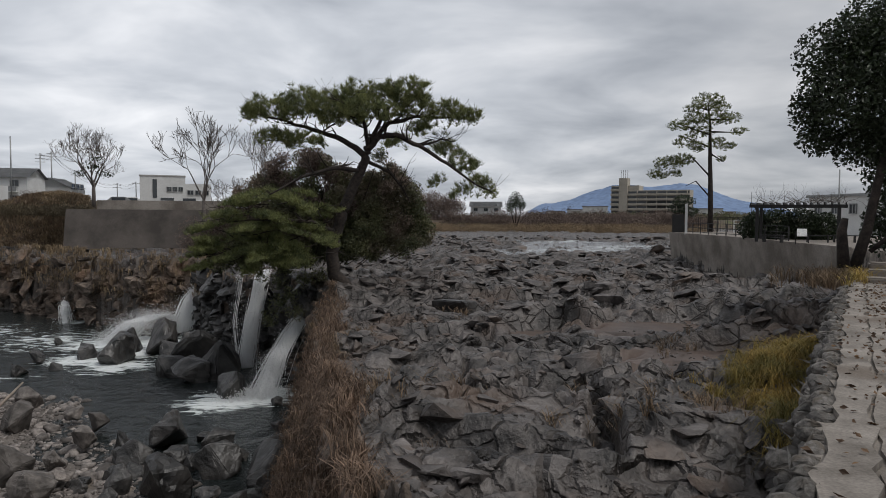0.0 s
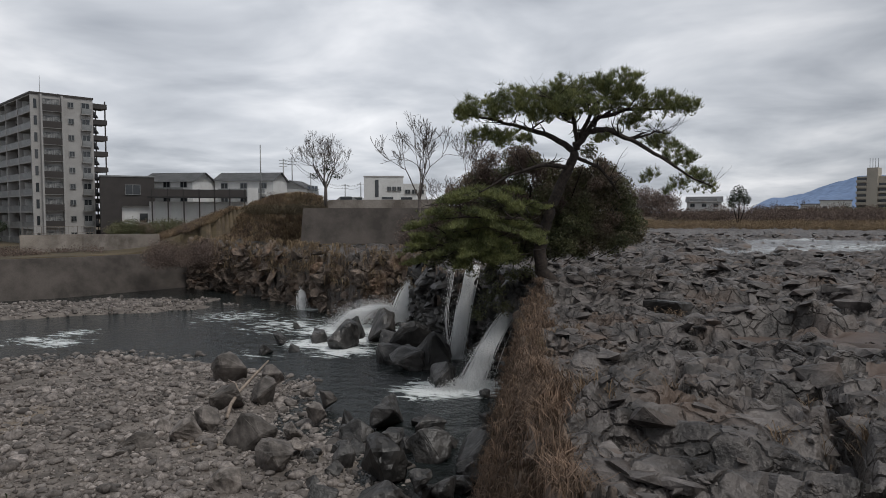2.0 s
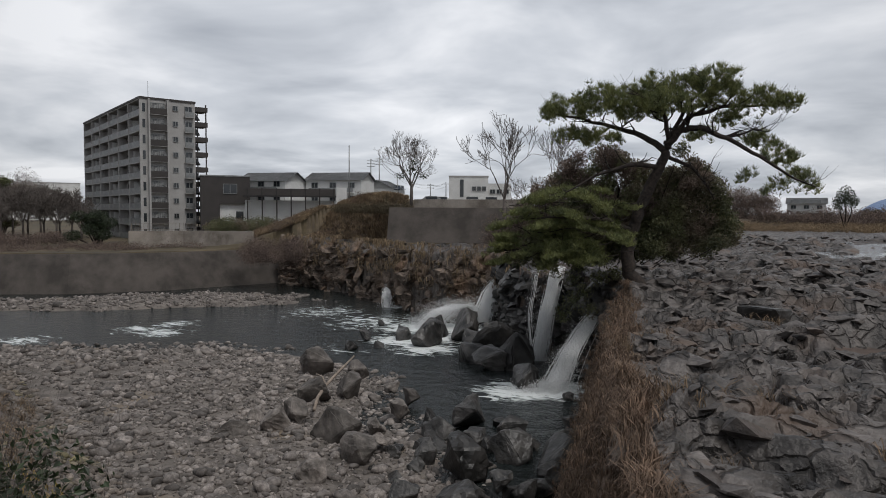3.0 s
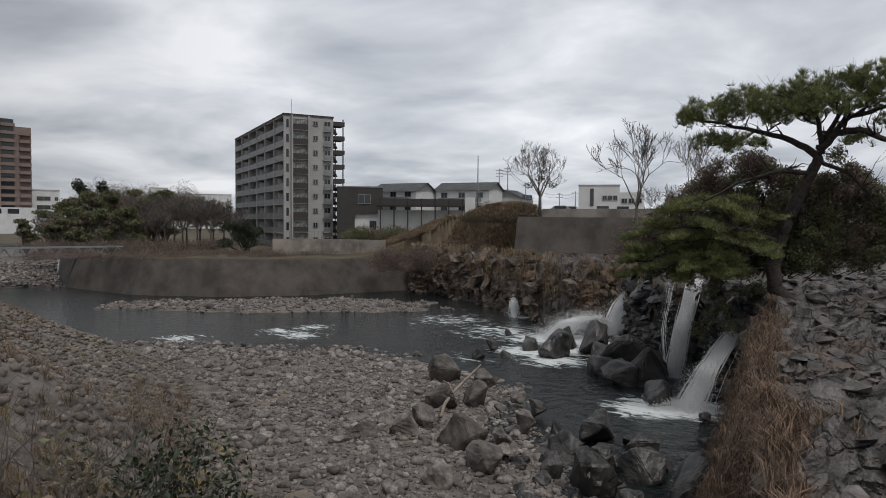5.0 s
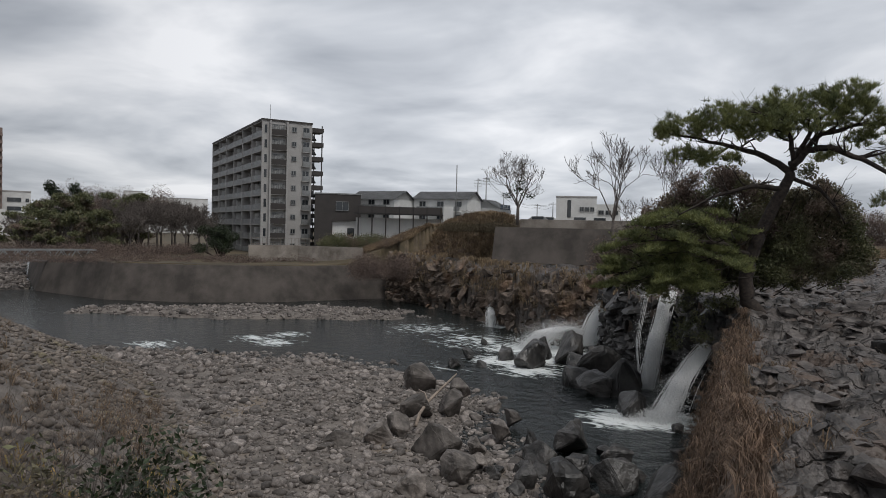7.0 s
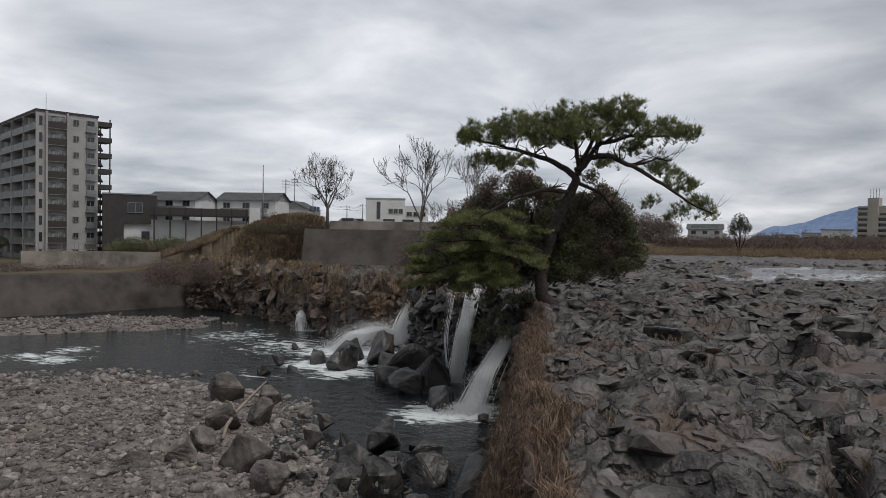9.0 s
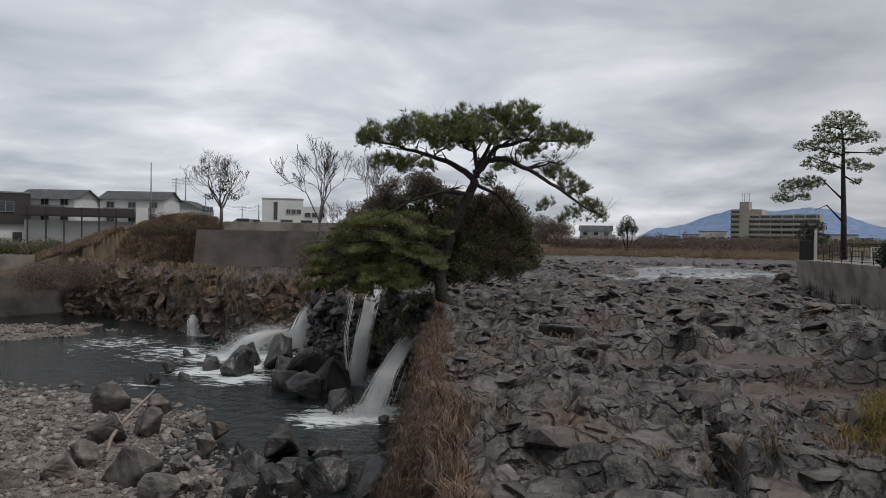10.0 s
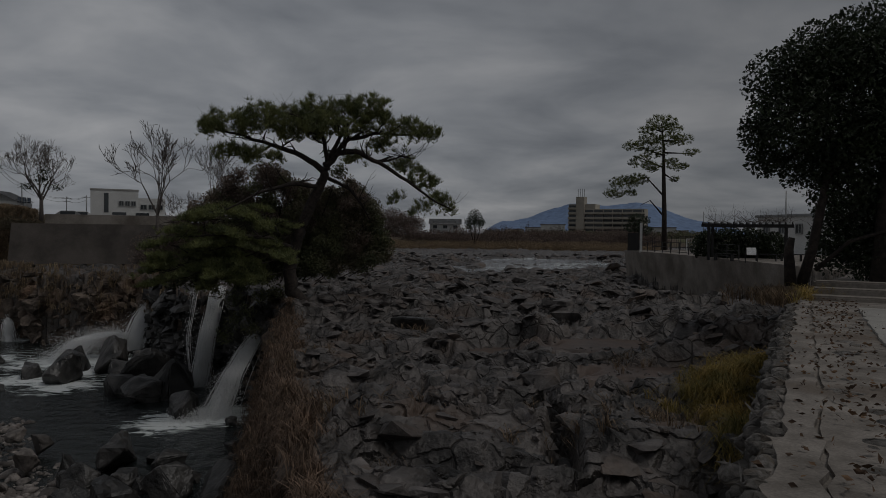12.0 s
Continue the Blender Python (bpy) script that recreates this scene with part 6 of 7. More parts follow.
def far_block():
    x, y = polar(-16.3, 420)
    root = thing("apartment_building", x, y, 0, -16.3 - 14, "beige mid-rise apartment block with long balconies far upstream", "building")
    M_BEIGE = material("beige_render", (0.46, 0.42, 0.36), (0.38, 0.35, 0.30), 0.2, 0.85, 0.05)
    fh, n = 2.9, 6
    box("wall", -18.5, 0, -1, -2, 11, 20.6, M_BEIGE, root)
    box("wall", -2, 0, -1, 27, 11, 17.6, M_BEIGE, root)
    box("stair_tower", -13.5, -1.5, -1, -8.5, 5, 25.0, M_BEIGE, root)
    for k in range(4):
        box("mast", -13 + k * 1.3, 1, 25, -12.8 + k * 1.3, 1.2, 30.0, M_STEEL, root)
    for x0, x1, m in ((-18.5, -13.6, 7), (-8.4, 27, 6)):
        pm = shared_box("balcony", x1 - x0, 0.2, 1.2, M_BEIGE)
        fm = shared_box("balcony_floor", x1 - x0, 1.6, 0.2, M_BEIGE)
        gm = shared_box("glazing", x1 - x0 - 0.4, 0.1, 1.6, M_GLASS)
        for f in range(m):
            put("balcony", pm, root, (x0 + x1) / 2, -1.6, f * fh)
            put("balcony_floor", fm, root, (x0 + x1) / 2, -0.8, f * fh)
            put("glazing", gm, root, (x0 + x1) / 2, -0.06, f * fh + 0.9)
    dv = shared_box("divider", 0.15, 1.5, 17.0, M_BEIGE)
    for k in range(7):
        put("divider", dv, root, -8.4 + k * 5.7, -0.8, 0)
    for az, r, w, h in ((-12.6, 400, 14, 7.5), (-11.0, 430, 10, 6), (-21.0, 380, 18, 6.0), (-22.6, 400, 10, 4.5), (-9.4, 460, 12, 5)):
        x, y = polar(az, r)
        b = thing("low_building", x, y, 0, az, "low pale building among trees far upstream", "building", "far buildings")
        box("wall", -w / 2, 0, -1, w / 2, 8, h, M_WHITE, b)
        box("roof", -w / 2 - 0.4, -0.4, h, w / 2 + 0.4, 8.4, h + 0.5, M_ROOF, b)
        for k in range(3):
            framed_window(b, -w / 2 + (k + 0.5) * w / 3, -0.06, h * 0.45, 0, 2.0, 1.4, WIN)


far_block()


def left_far():
    for az, r, w, h, turn, lab in ((65.6, 300, 9, 15.5, 66, "white flat-roofed building behind the trees"), (55.6, 420, 44, 19.5, 55, "long pale building on the skyline"), (58.0, 430, 10, 23, 58, "pale stepped block on the skyline")):
        x, y = polar(az, r)
        b = thing("building", x, y, -3.5, turn, lab, "building", "far buildings")
        box("wall", -w / 2, 0, -1, w / 2, 10, h, M_WHITE, b)
        box("parapet", -w / 2 - 0.1, -0.1, h, w / 2 + 0.1, 10, h + 0.5, M_WALLGREY, b)
        if w < 10:
            for f in range(3):
                framed_window(b, -0.8, -0.06, 5.2 + f * 3.3, 0, 4.6, 1.6, WIN)
                framed_window(b, 3.4, -0.06, 5.2 + f * 3.3, 0, 1.2, 1.4, WIN)


left_far()


def terrace_building():
    x, y = polar(-29.6, 78)
    root = thing("warehouse", x, y, 0, -29.6 - 52, "long white two-storey hall behind the terrace", "building")
    box("wall", -3.0, 0, -0.5, 8, 9, 3.7, M_WHITE, root)
    box("eaves", -3.2, -0.2, 3.7, 8.2, 9.2, 3.95, M_STEEL, root)
    for k in range(4):
        framed_window(root, -1.5 + k * 2.4, -0.06, 2.0, 0, 0.9, 1.0, WIN)
        if k % 2:
            framed_window(root, -1.5 + k * 2.4, -0.06, 0.3, 0, 0.9, 1.0, WIN)


terrace_building()


# ---------------------------------------------------------------- terrace furniture
def pergola():
    x, y = polar(-27.6, 54)
    root = thing("pergola", x, y, 0.02, -31, "dark timber pergola with bare vines on its roof", "pergola")
    for px in (-2.5, 2.5):
        for py in (-1.3, 1.3):
            box("post", px - 0.1, py - 0.1, -0.1, px + 0.1, py + 0.1, 2.3, M_BLACK, root)
    for py in (-1.45, 1.3):
        box("beam", -3.0, py, 2.3, 3.0, py + 0.15, 2.5, M_BLACK, root)
    bm = shared_box("rafter", 0.08, 3.4, 0.14, M_BLACK)
    for k in range(15):
        put("rafter", bm, root, -2.9 + k * 0.414, 0, 2.5)
    g = np.random.default_rng(81)
    vs, fs = [], []
    for _ in range(60):
        p = g.uniform(-1, 1, 2) * (2.9, 1.5)
        branching(vs, fs, (p[0], p[1], 2.66), (g.normal(), g.normal(), 0.5), 0.8, 0.02, 2, g, 0.7, 0.0, 3, 2)
    link_mesh("vine", vs, fs, M_TWIG, root)
    # benches under it
    for dx, dy in ((-3.2, -3.0), (-0.4, -3.3), (1.6, -2.9)):
        bx, by = x + dx, y + dy
        b = thing("bench", bx, by, 0.02, -31 + 8 * dx, "low dark wooden bench on the terrace", "bench", "terrace benches")
        box("seat", -0.8, -0.2, 0.4, 0.8, 0.2, 0.46, M_BLACK, b)
        for q in (-0.6, 0.6):
            box("leg", q - 0.04, -0.16, -0.03, q + 0.04, 0.16, 0.4, M_BLACK, b)


pergola()


def easel_sign():
    x, y = polar(-27.9, 47.5)
    s = thing("notice_board", x, y, 0.02, -25, "tilted white notice board on a dark stand", "sign")
    bm = bmesh.new(); add_box(bm, -0.28, -0.03, 0, 0.28, 0.03, 0.55)
    o = part("board", bm, M_WHITE, s); o.matrix_local = pose(0, 0, 0.45, -35, 0, 0)
    for q in (-0.35, 0.35):
        box("leg", q - 0.03, 0, -0.05, q + 0.03, 0.06, 0.75, M_BLACK, s)


easel_sign()


def rail_fence(pts, z, h, gap, label, mat, bars=2, pickets=0.0, name="fence"):
    root = tagged(new(name), label, "fence")
    root.location = (pts[0][0], pts[0][1], z)
    ox, oy = pts[0]
    pm = shared_box("post", 0.07, 0.07, h + 0.3, mat)
    line = sample_line(pts, gap)
    for x, y in line:
        put("post", pm, root, x - ox, y - oy, -0.3)
    for (ax, ay), (bx, by) in zip(pts[:-1], pts[1:]):
        ln = math.hypot(bx - ax, by - ay)
        a = math.degrees(math.atan2(by - ay, bx - ax))
        for k in range(bars):
            put("rail", shared_box("rail", ln, 0.04, 0.05, mat), root, (ax + bx) / 2 - ox, (ay + by) / 2 - oy, h * (1 - 0.85 * k / max(1, bars - 1)), a)
    if pickets:
        sm = shared_box("picket", 0.03, 0.03, h, mat)
        for x, y in sample_line(pts, pickets):
            put("picket", sm, root, x - ox, y - oy, 0)
    return root


rail_fence([(24.7, 71.0), (24.6, 57.0), (23.7, 46.5)], 0.02, 1.0, 1.8, "dark iron fence along the terrace edge", M_BLACK, 3)
rail_fence([polar(-20.6, 90), polar(-25.0, 86)], 0.02, 1.6, 1.2, "dark picket fence behind the pine", M_BLACK, 2, 0.3)
rail_fence([polar(-23.2, 80), polar(-24.4, 79)], 0.02, 1.3, 0.7, "short white rail fence", M_WHITE, 4)
x, y = polar(-19.7, 71)
gate = thing("gate_post", x, y, 0.02, -20, "white post with dark gate at the terrace corner", "post")
box("post", -0.12, -0.12, -0.1, 0.12, 0.12, 2.9, M_WHITE, gate)
box("panel", -1.3, -0.05, 0.1, -0.2, 0.05, 1.9, M_BLACK, gate)


def mast(az, r, z, h, label, rad=0.09, arms=0, mat=None):
    x, y = polar(az, r)
    root = thing("utility_pole", x, y, z, az, label, "pole", "utility poles" if arms else "")
    vs, fs = [], []
    tube(vs, fs, [(0, 0, -0.5), (0, 0, h)], [rad, rad * 0.7], 8)
    link_mesh("pole", vs, fs, mat or M_STEEL, root, smooth=True)
    for k in range(arms):
        box("crossarm", -0.9, -0.06, h - 0.5 - 0.7 * k, 0.9, 0.06, h - 0.4 - 0.7 * k, M_STEEL, root)
        for q in (-0.75, 0.0, 0.75):
            box("insulator", q - 0.05, -0.05, h - 0.4 - 0.7 * k, q + 0.05, 0.05, h - 0.22 - 0.7 * k, M_WHITE, root)
    return Vector((x, y, z + h - 0.3))


mast(32.4, 118, 2.6, 10.4, "tall slim grey pole on the bank", 0.12)
tops = [mast(30.6, 165, 3, 11.4, "concrete utility pole with crossarms", 0.17, 3), mast(29.9, 172, 3, 12.4, "concrete utility pole with crossarms", 0.17, 3), mast(28.4, 190, 3, 9.5, "concrete utility pole with crossarms", 0.16, 2),
        mast(27.2, 205, 3, 8.0, "concrete utility pole with crossarms", 0.16, 2), mast(25.6, 190, 3, 6.6, "concrete utility pole with crossarms", 0.15, 2), mast(24.3, 175, 3, 6.4, "concrete utility pole with crossarms", 0.15, 1)]
mast(-30.2, 60, 0, 5.3, "grey steel lamp mast on the terrace", 0.07)
mast(-24.4, 300, 0, 12, "distant thin steel radio mast", 0.2)


def wires():
    root = tagged(new("power_lines"), "thin black power lines between the poles", "cable")
    for a, b in zip(tops[:-1], tops[1:]):
        for dz in (0, -0.7, 0.25):
            vs, fs = [], []
            pts = [a.lerp(b, k / 8) + Vector((0, 0, dz - 1.2 * (1 - (2 * k / 8 - 1) ** 2) * 0.5)) for k in range(9)]
            tube(vs, fs, pts, [0.03] * 9, 3)
            link_mesh("wire", vs, fs, M_BLACK, root)


wires()


def car(az, r, z, turn, mat, label):
    x, y = polar(az, r)
    root = thing("car", x, y, z, turn, label, "car", "parked cars")
    bm = bmesh.new()
    prof = [(-2.0, 0.3), (-2.05, 0.75), (-1.3, 0.88), (-0.75, 1.42), (1.1, 1.45), (1.75, 0.95), (2.05, 0.85), (2.05, 0.3)]
    left = [bm.verts.new((a, -0.8, b)) for a, b in prof]
    right = [bm.verts.new((a, 0.8, b)) for a, b in prof]
    bm.faces.new(left); bm.faces.new(right[::-1])
    for i in range(len(prof)):
        j = (i + 1) % len(prof)
        bm.faces.new((left[j], left[i], right[i], right[j]))
    bmesh.ops.bevel(bm, geom=bm.edges[:], offset=0.06, segments=2, affect="EDGES")
    part("body", bm, mat, root)
    box("side_window", -0.75, -0.83, 0.9, 1.2, -0.79, 1.32, M_GLASS, root)
    for wx in (-1.3, 1.3):
        for wy in (-0.78, 0.78):
            vs, fs = [], []
            tube(vs, fs, [(wx, wy - 0.1, 0.31), (wx, wy + 0.1, 0.31)], [0.32, 0.32], 12)
            link_mesh("wheel", vs, fs, M_BLACK, root)


car(25.6, 118, 3.0, 20, M_STEEL, "silver car parked on the bank road")
car(24.8, 120, 3.0, 25, M_WHITE, "white car parked on the bank road")
car(28.6, 116, 3.1, 15, M_BLACK, "black car parked by the tree")
car(22.2, 116, 3.0, 22, M_WHITE, "white van parked on the bank road")
car(20.6, 118, 3.0, 22, M_WHITE, "white car parked before the white building")

# concrete slope and guard wall under the road
p0, p1 = polar(29.3, 95.5), polar(18.5, 92.5)
slope = tagged(bank_face("embankment", [p1, p0], -2.6, 2.3, 1.6, M_CONC_D, 1.0), "dark stained concrete embankment slope", "wall", kind="structure")
q0, q1 = polar(27.0, 98.5), polar(17.0, 96.0)
guard = tagged(bank_face("guard_wall", [q1, q0], 1.5, 3.5, 0.05, M_CONC, 0.5), "pale concrete guard wall along the road", "wall", kind="structure")
# pale retaining wall under the apartment block
r0, r1, r2 = polar(49.4, 118), polar(45.5, 119), polar(40.3, 112)
retain = tagged(bank_face("retaining_wall", [r2, r1, r0], -5.6, -1.6, 0.2, M_CONC, 0.6), "pale concrete retaining wall before the apartments", "wall", kind="structure")
rail_fence([polar(49.2, 119), polar(44.6, 121)], -1.62, 1.2, 2.2, "grey block fence in front of the apartments", M_CONC, 2, 0.6)


# ---------------------------------------------------------------- footbridge
def bridge():
    a, b = Vector((*polar(60.6, 131), 0)), Vector((*polar(77.0, 128), 0))
    d = b - a
    root = thing("footbridge", a.x, a.y, -4.9, math.degrees(math.atan2(d.y, d.x)), "long low steel truss footbridge across the river", "bridge")
    ln = d.length
    box("deck", 0, -1.2, 0.2, ln, 1.2, 0.45, M_CONC, root)
    for s in (-1.2, 1.2):
        box("top_chord", 0, s - 0.1, 1.6, ln, s + 0.1, 1.82, M_STEEL, root)
        box("bottom_chord", 0, s - 0.1, -0.1, ln, s + 0.1, 0.2, M_STEEL, root)
        n = 18
        for k in range(n):
            vs, fs = [], []
            x0, x1 = k * ln / n, (k + 0.5) * ln / n
            tube(vs, fs, [(x0, s, 0.15), (x1, s, 1.7)], [0.1, 0.1], 4)
            link_mesh("diagonal", vs, fs, M_STEEL, root)
            vs, fs = [], []
            tube(vs, fs, [(x1, s, 1.7), ((k + 1) * ln / n, s, 0.15)], [0.1, 0.1], 4)
            link_mesh("diagonal", vs, fs, M_STEEL, root)
    for k in (0.0, 1.0):
        box("pier", k * ln - 0.6, -1.4, -5.5, k * ln + 0.6, 1.4, 0.0, M_CONC, root)


bridge()


# ---------------------------------------------------------------- woods, hedges and brush
def wood(name, label, spots, per, size, mat, seed, category="trees"):
    g = np.random.default_rng(seed)
    v, f = leaves(blob_points(spots, per, g, 0.75), g, size)
    return tagged(grid_object(name, v, f, [mat], None, smooth=False), label, category, kind="stuff")


def row_blobs(az0, az1, r0, r1, z, n, rx, rz, seed, jag=0.4):
    g = np.random.default_rng(seed)
    out = []
    for k in range(n):
        az = az0 + (az1 - az0) * (k + g.random()) / n
        r = g.uniform(r0, r1)
        x, y = polar(az, r)
        q = 1 + g.uniform(-jag, jag)
        out.append((x, y, z + rz * q * 0.6, rx * g.uniform(0.7, 1.3), rx, rz * q))
    return out


def park_trees():
    g = np.random.default_rng(91)
    kinds = {"e": (M_SHRUB, "dark round evergreen in the riverside wood"), "d": (M_DARKLEAF, "tall dark evergreen at the wood's edge")}
    for k, (az, r, w, h, m) in enumerate(((63.4, 190, 3.4, 15.6, "d"), (62.0, 196, 2.8, 15.4, "d"), (64.2, 178, 4.2, 12.0, "e"), (62.8, 172, 4.6, 12.4, "e"), (61.4, 176, 4.8, 13.0, "e"), (60.0, 180, 5.0, 13.4, "e"), (58.8, 172, 4.6, 12.4, "e"), (65.4, 168, 4.2, 8.6, "e"), (62.2, 152, 4.0, 8.0, "e"), (60.2, 150, 4.0, 8.4, "e"), (64.9, 152, 3.6, 6.0, "e"), (57.6, 184, 4.8, 13.2, "e"),
                                          (61.0, 158, 3.6, 7.2, "e"), (63.9, 156, 3.4, 6.4, "e"), (58.4, 186, 4.2, 11.4, "e"), (67.0, 164, 3.2, 5.6, "e"))):
        x, y = polar(az, r)
        mat, lab = kinds[m]
        blobs = []
        for _ in range(15):
            q = g.random()
            wide = w * (1.0 - 0.75 * q ** 1.5)
            blobs.append((g.normal(0, wide * 0.5), g.normal(0, wide * 0.5), h * (0.2 + 0.74 * q), w * g.uniform(0.3, 0.5), w * 0.4, h * g.uniform(0.06, 0.11)))
        leafy("park_tree", lab, "tree", x, y, -4.2, blobs, 210, 0.24, mat, 300 + k, 0.13, "trees in the park", M_TWIG, 0.8)
    for k, (az, r, h) in enumerate(((59.0, 168, 12.6), (57.6, 165, 13.0), (56.3, 160, 12.6), (55.2, 166, 12.6), (54.2, 152, 11.0), (53.2, 160, 11.4), (58.2, 150, 9.6), (55.0, 156, 12.0), (56.0, 172, 13.0), (54.0, 168, 12.0), (65.4, 158, 7.6), (56.9, 178, 12.5), (52.6, 150, 8.0))):
        x, y = polar(az, r)
        bare_tree("bare_park_tree", "reddish-brown leafless park tree with dense fine twigs", x, y, -4.2, h, 330 + k, 4, 0.62, 0.2, 4, lift=0.12, trunk_part=0.3, least=0.03)
    x, y = polar(51.5, 128)
    leafy("round_evergreen", "round clipped dark evergreen by the apartments", "tree", x, y, -4.2, [(g.normal(0, 1.5), g.normal(0, 1.2), 3.2 + g.normal(0, 1.1), 1.4, 1.3, 1.0) for _ in range(14)], 420, 0.14, M_DARKLEAF, 345, 0.13)


park_trees()
wood("wall_top_brush", "brown brush and dead grass along the river wall", row_blobs(44, 67, 111, 124, -4.3, 120, 1.5, 0.5, 441, 0.7), 170, 0.1, M_BROWNTREE, 442, "bushes")
far_shore = stone_spots(9000, -190, -108, 40, 100, lambda x, y: (ground_height(x, y) > WATER + 0.05) & (ground_height(x, y) < -8.5), lambda q, n: np.clip(0.3 * np.exp(q.normal(0, 0.5, n)), 0.12, 0.9), np.random.default_rng(443))
v, f = pack_stones(far_shore, 1, np.random.default_rng(444))
tagged(grid_object("far_shore_stones", v, f, [M_STONE], None), "pale stones on the shore under the footbridge", "stones", kind="stuff")
wood("far_wood", "pale leafless wood on the skyline", row_blobs(55.5, 63.4, 330, 360, 4, 26, 7, 7.5, 401, 0.3), 60, 0.22, M_BROWNTREE, 402)
wood("park_undergrowth", "brown bushes along the top of the river wall", row_blobs(53.5, 67, 126, 150, -4.4, 90, 1.8, 1.1, 403, 0.6), 200, 0.11, M_BROWNTREE, 404, "bushes")
bg = np.random.default_rng(406)
def on_ground(n, az0, az1, r0, r1, patch=0.0, seed=0):
    az, r = bg.uniform(az0, az1, n), bg.uniform(r0, r1, n)
    x, y = -np.sin(np.radians(az)) * r, np.cos(np.radians(az)) * r
    keep = (fbm(x / 3.5, y / 3.5, 460 + seed, 3) > patch) & (line_distance(x, y, SHELF_BACK)[0] < 1.5)
    x, y = x[keep], y[keep]
    return np.stack([x, y, ground_height(x, y) + 0.25 * np.maximum(0, fbm(x / 2, y / 2, 470 + seed, 2))], 1)


grass_patch("bank_straw_slope", "tan dead grass covering the far slope", on_ground(11000, 27.5, 41.5, 96, 126, -0.3), bg, M_REED, 0.75, 0.03, 0.9, 0.8, 6)
grass_patch("bank_brown_slope", "brown dead brush in patches on the far slope", on_ground(8000, 29.0, 42.5, 96, 124, 0.0, 3), bg, M_DRY, 0.9, 0.03, 0.8, 0.7, 6)
wood("slope_shrubs", "low brown leafless shrubs on the far slope", [(x, y, z + 0.4, bg.uniform(0.6, 1.3), 1.0, bg.uniform(0.5, 0.9)) for x, y, z in on_ground(260, 31.0, 42.0, 98, 122, -0.1, 5)], 260, 0.08, M_BROWNTREE, 408, "bushes")
wood("cliff_brush", "dark brown brush drooping over the cliff end", row_blobs(36.5, 40.8, 97, 106, -5.4, 40, 1.6, 1.5, 407, 0.6), 260, 0.09, M_BROWNTREE, 422, "bushes")
for az, r, h in ((-35.5, 31, 3.4), (-38.0, 29, 3.8), (-40.5, 28, 4.2), (-36.8, 36, 4.4)):
    x, y = polar(az, r)
    leafy("evergreen_shrub", "tall dense dark evergreen shrub beside the path", "shrub", x, y, 0, [(0, 0, h * 0.3, 1.5, 1.5, h * 0.3), (0.4, 0.3, h * 0.6, 1.5, 1.5, h * 0.3), (-0.4, -0.2, h * 0.8, 1.2, 1.2, h * 0.25)], 900, 0.08, M_DARKLEAF, int(-az * 10), 0.05, "dark shrubs by the path")
wood("slope_brush", "brown bushes beside the concrete slope", row_blobs(16.5, 20.5, 84, 93, -2.4, 16, 1.8, 1.8, 409), 330, 0.09, M_BROWNTREE, 410, "bushes")
wood("green_bank", "olive green grass mound on top of the bank", row_blobs(27.6, 33.3, 101, 110, 1.7, 46, 1.7, 0.7, 411), 330, 0.09, M_GRASS, 412, "grass")
wood("upstream_brush", "brown and rust brush lining the upstream bank", row_blobs(7, -21, 226, 256, -1.4, 170, 4.5, 2.1, 413, 0.75), 110, 0.2, M_BROWNTREE, 414, "bushes")
wood("upstream_reeds", "straw-coloured reeds along the upstream shore", row_blobs(6, -21, 204, 226, -3.2, 130, 4, 1.2, 415, 0.6), 130, 0.16, M_REED, 416, "grass")
wood("upstream_wood", "pale brown leafless trees upstream", row_blobs(6, -1.5, 235, 260, 3, 16, 5, 4.5, 417), 110, 0.2, M_BROWNTREE, 418)
wood("town_trees", "dark trees between the distant houses", row_blobs(-7, -26, 330, 380, 0, 40, 6, 2.2, 419), 70, 0.3, M_SHRUB, 420)
wood("garden_shrubs", "low green garden shrubs below the houses", row_blobs(38.5, 43.5, 122, 130, -1.8, 26, 2.0, 1.2, 423), 200, 0.13, M_SHRUB, 424, "bushes")
x, y = polar(-6.1, 215)
leafy("evergreen_tree", "dark compact evergreen on the upstream bank", "tree", x, y, -1.5, [(0, 0, 8.5, 2.4, 2.4, 2.6), (-1.6, 0, 6.5, 2.0, 2, 2.0), (1.6, 0, 6.8, 2.0, 2, 2.0)], 160, 0.22, M_DARKLEAF, 431, 0.2, shell=0.8)
x, y = polar(-19.5, 110)
leafy("small_pine", "small dark pine behind the terrace corner", "tree", x, y, -0.5, [(0, 0, 4.6, 1.8, 1.6, 1.0), (-0.8, 0, 3.4, 1.5, 1.4, 0.8), (0.9, 0, 3.0, 1.6, 1.4, 0.8)], 260, 0.16, M_DARKLEAF, 433, 0.14)
hx, hy = polar(-27.2, 57.5)
hd = leafy("hedge", "large rounded dark green hedge under the pergola", "hedge", hx, hy, 0, [(-2.2, 1.1, 0.9, 1.3, 1.1, 1.2), (-0.8, 0.5, 1.0, 1.5, 1.1, 1.35), (0.7, -0.3, 1.0, 1.5, 1.1, 1.35), (2.0, -1.0, 0.9, 1.3, 1.0, 1.2), (0, 0, 0.5, 2.6, 1.2, 0.8)], 2200, 0.10, M_DARKLEAF, 435, 0.06)


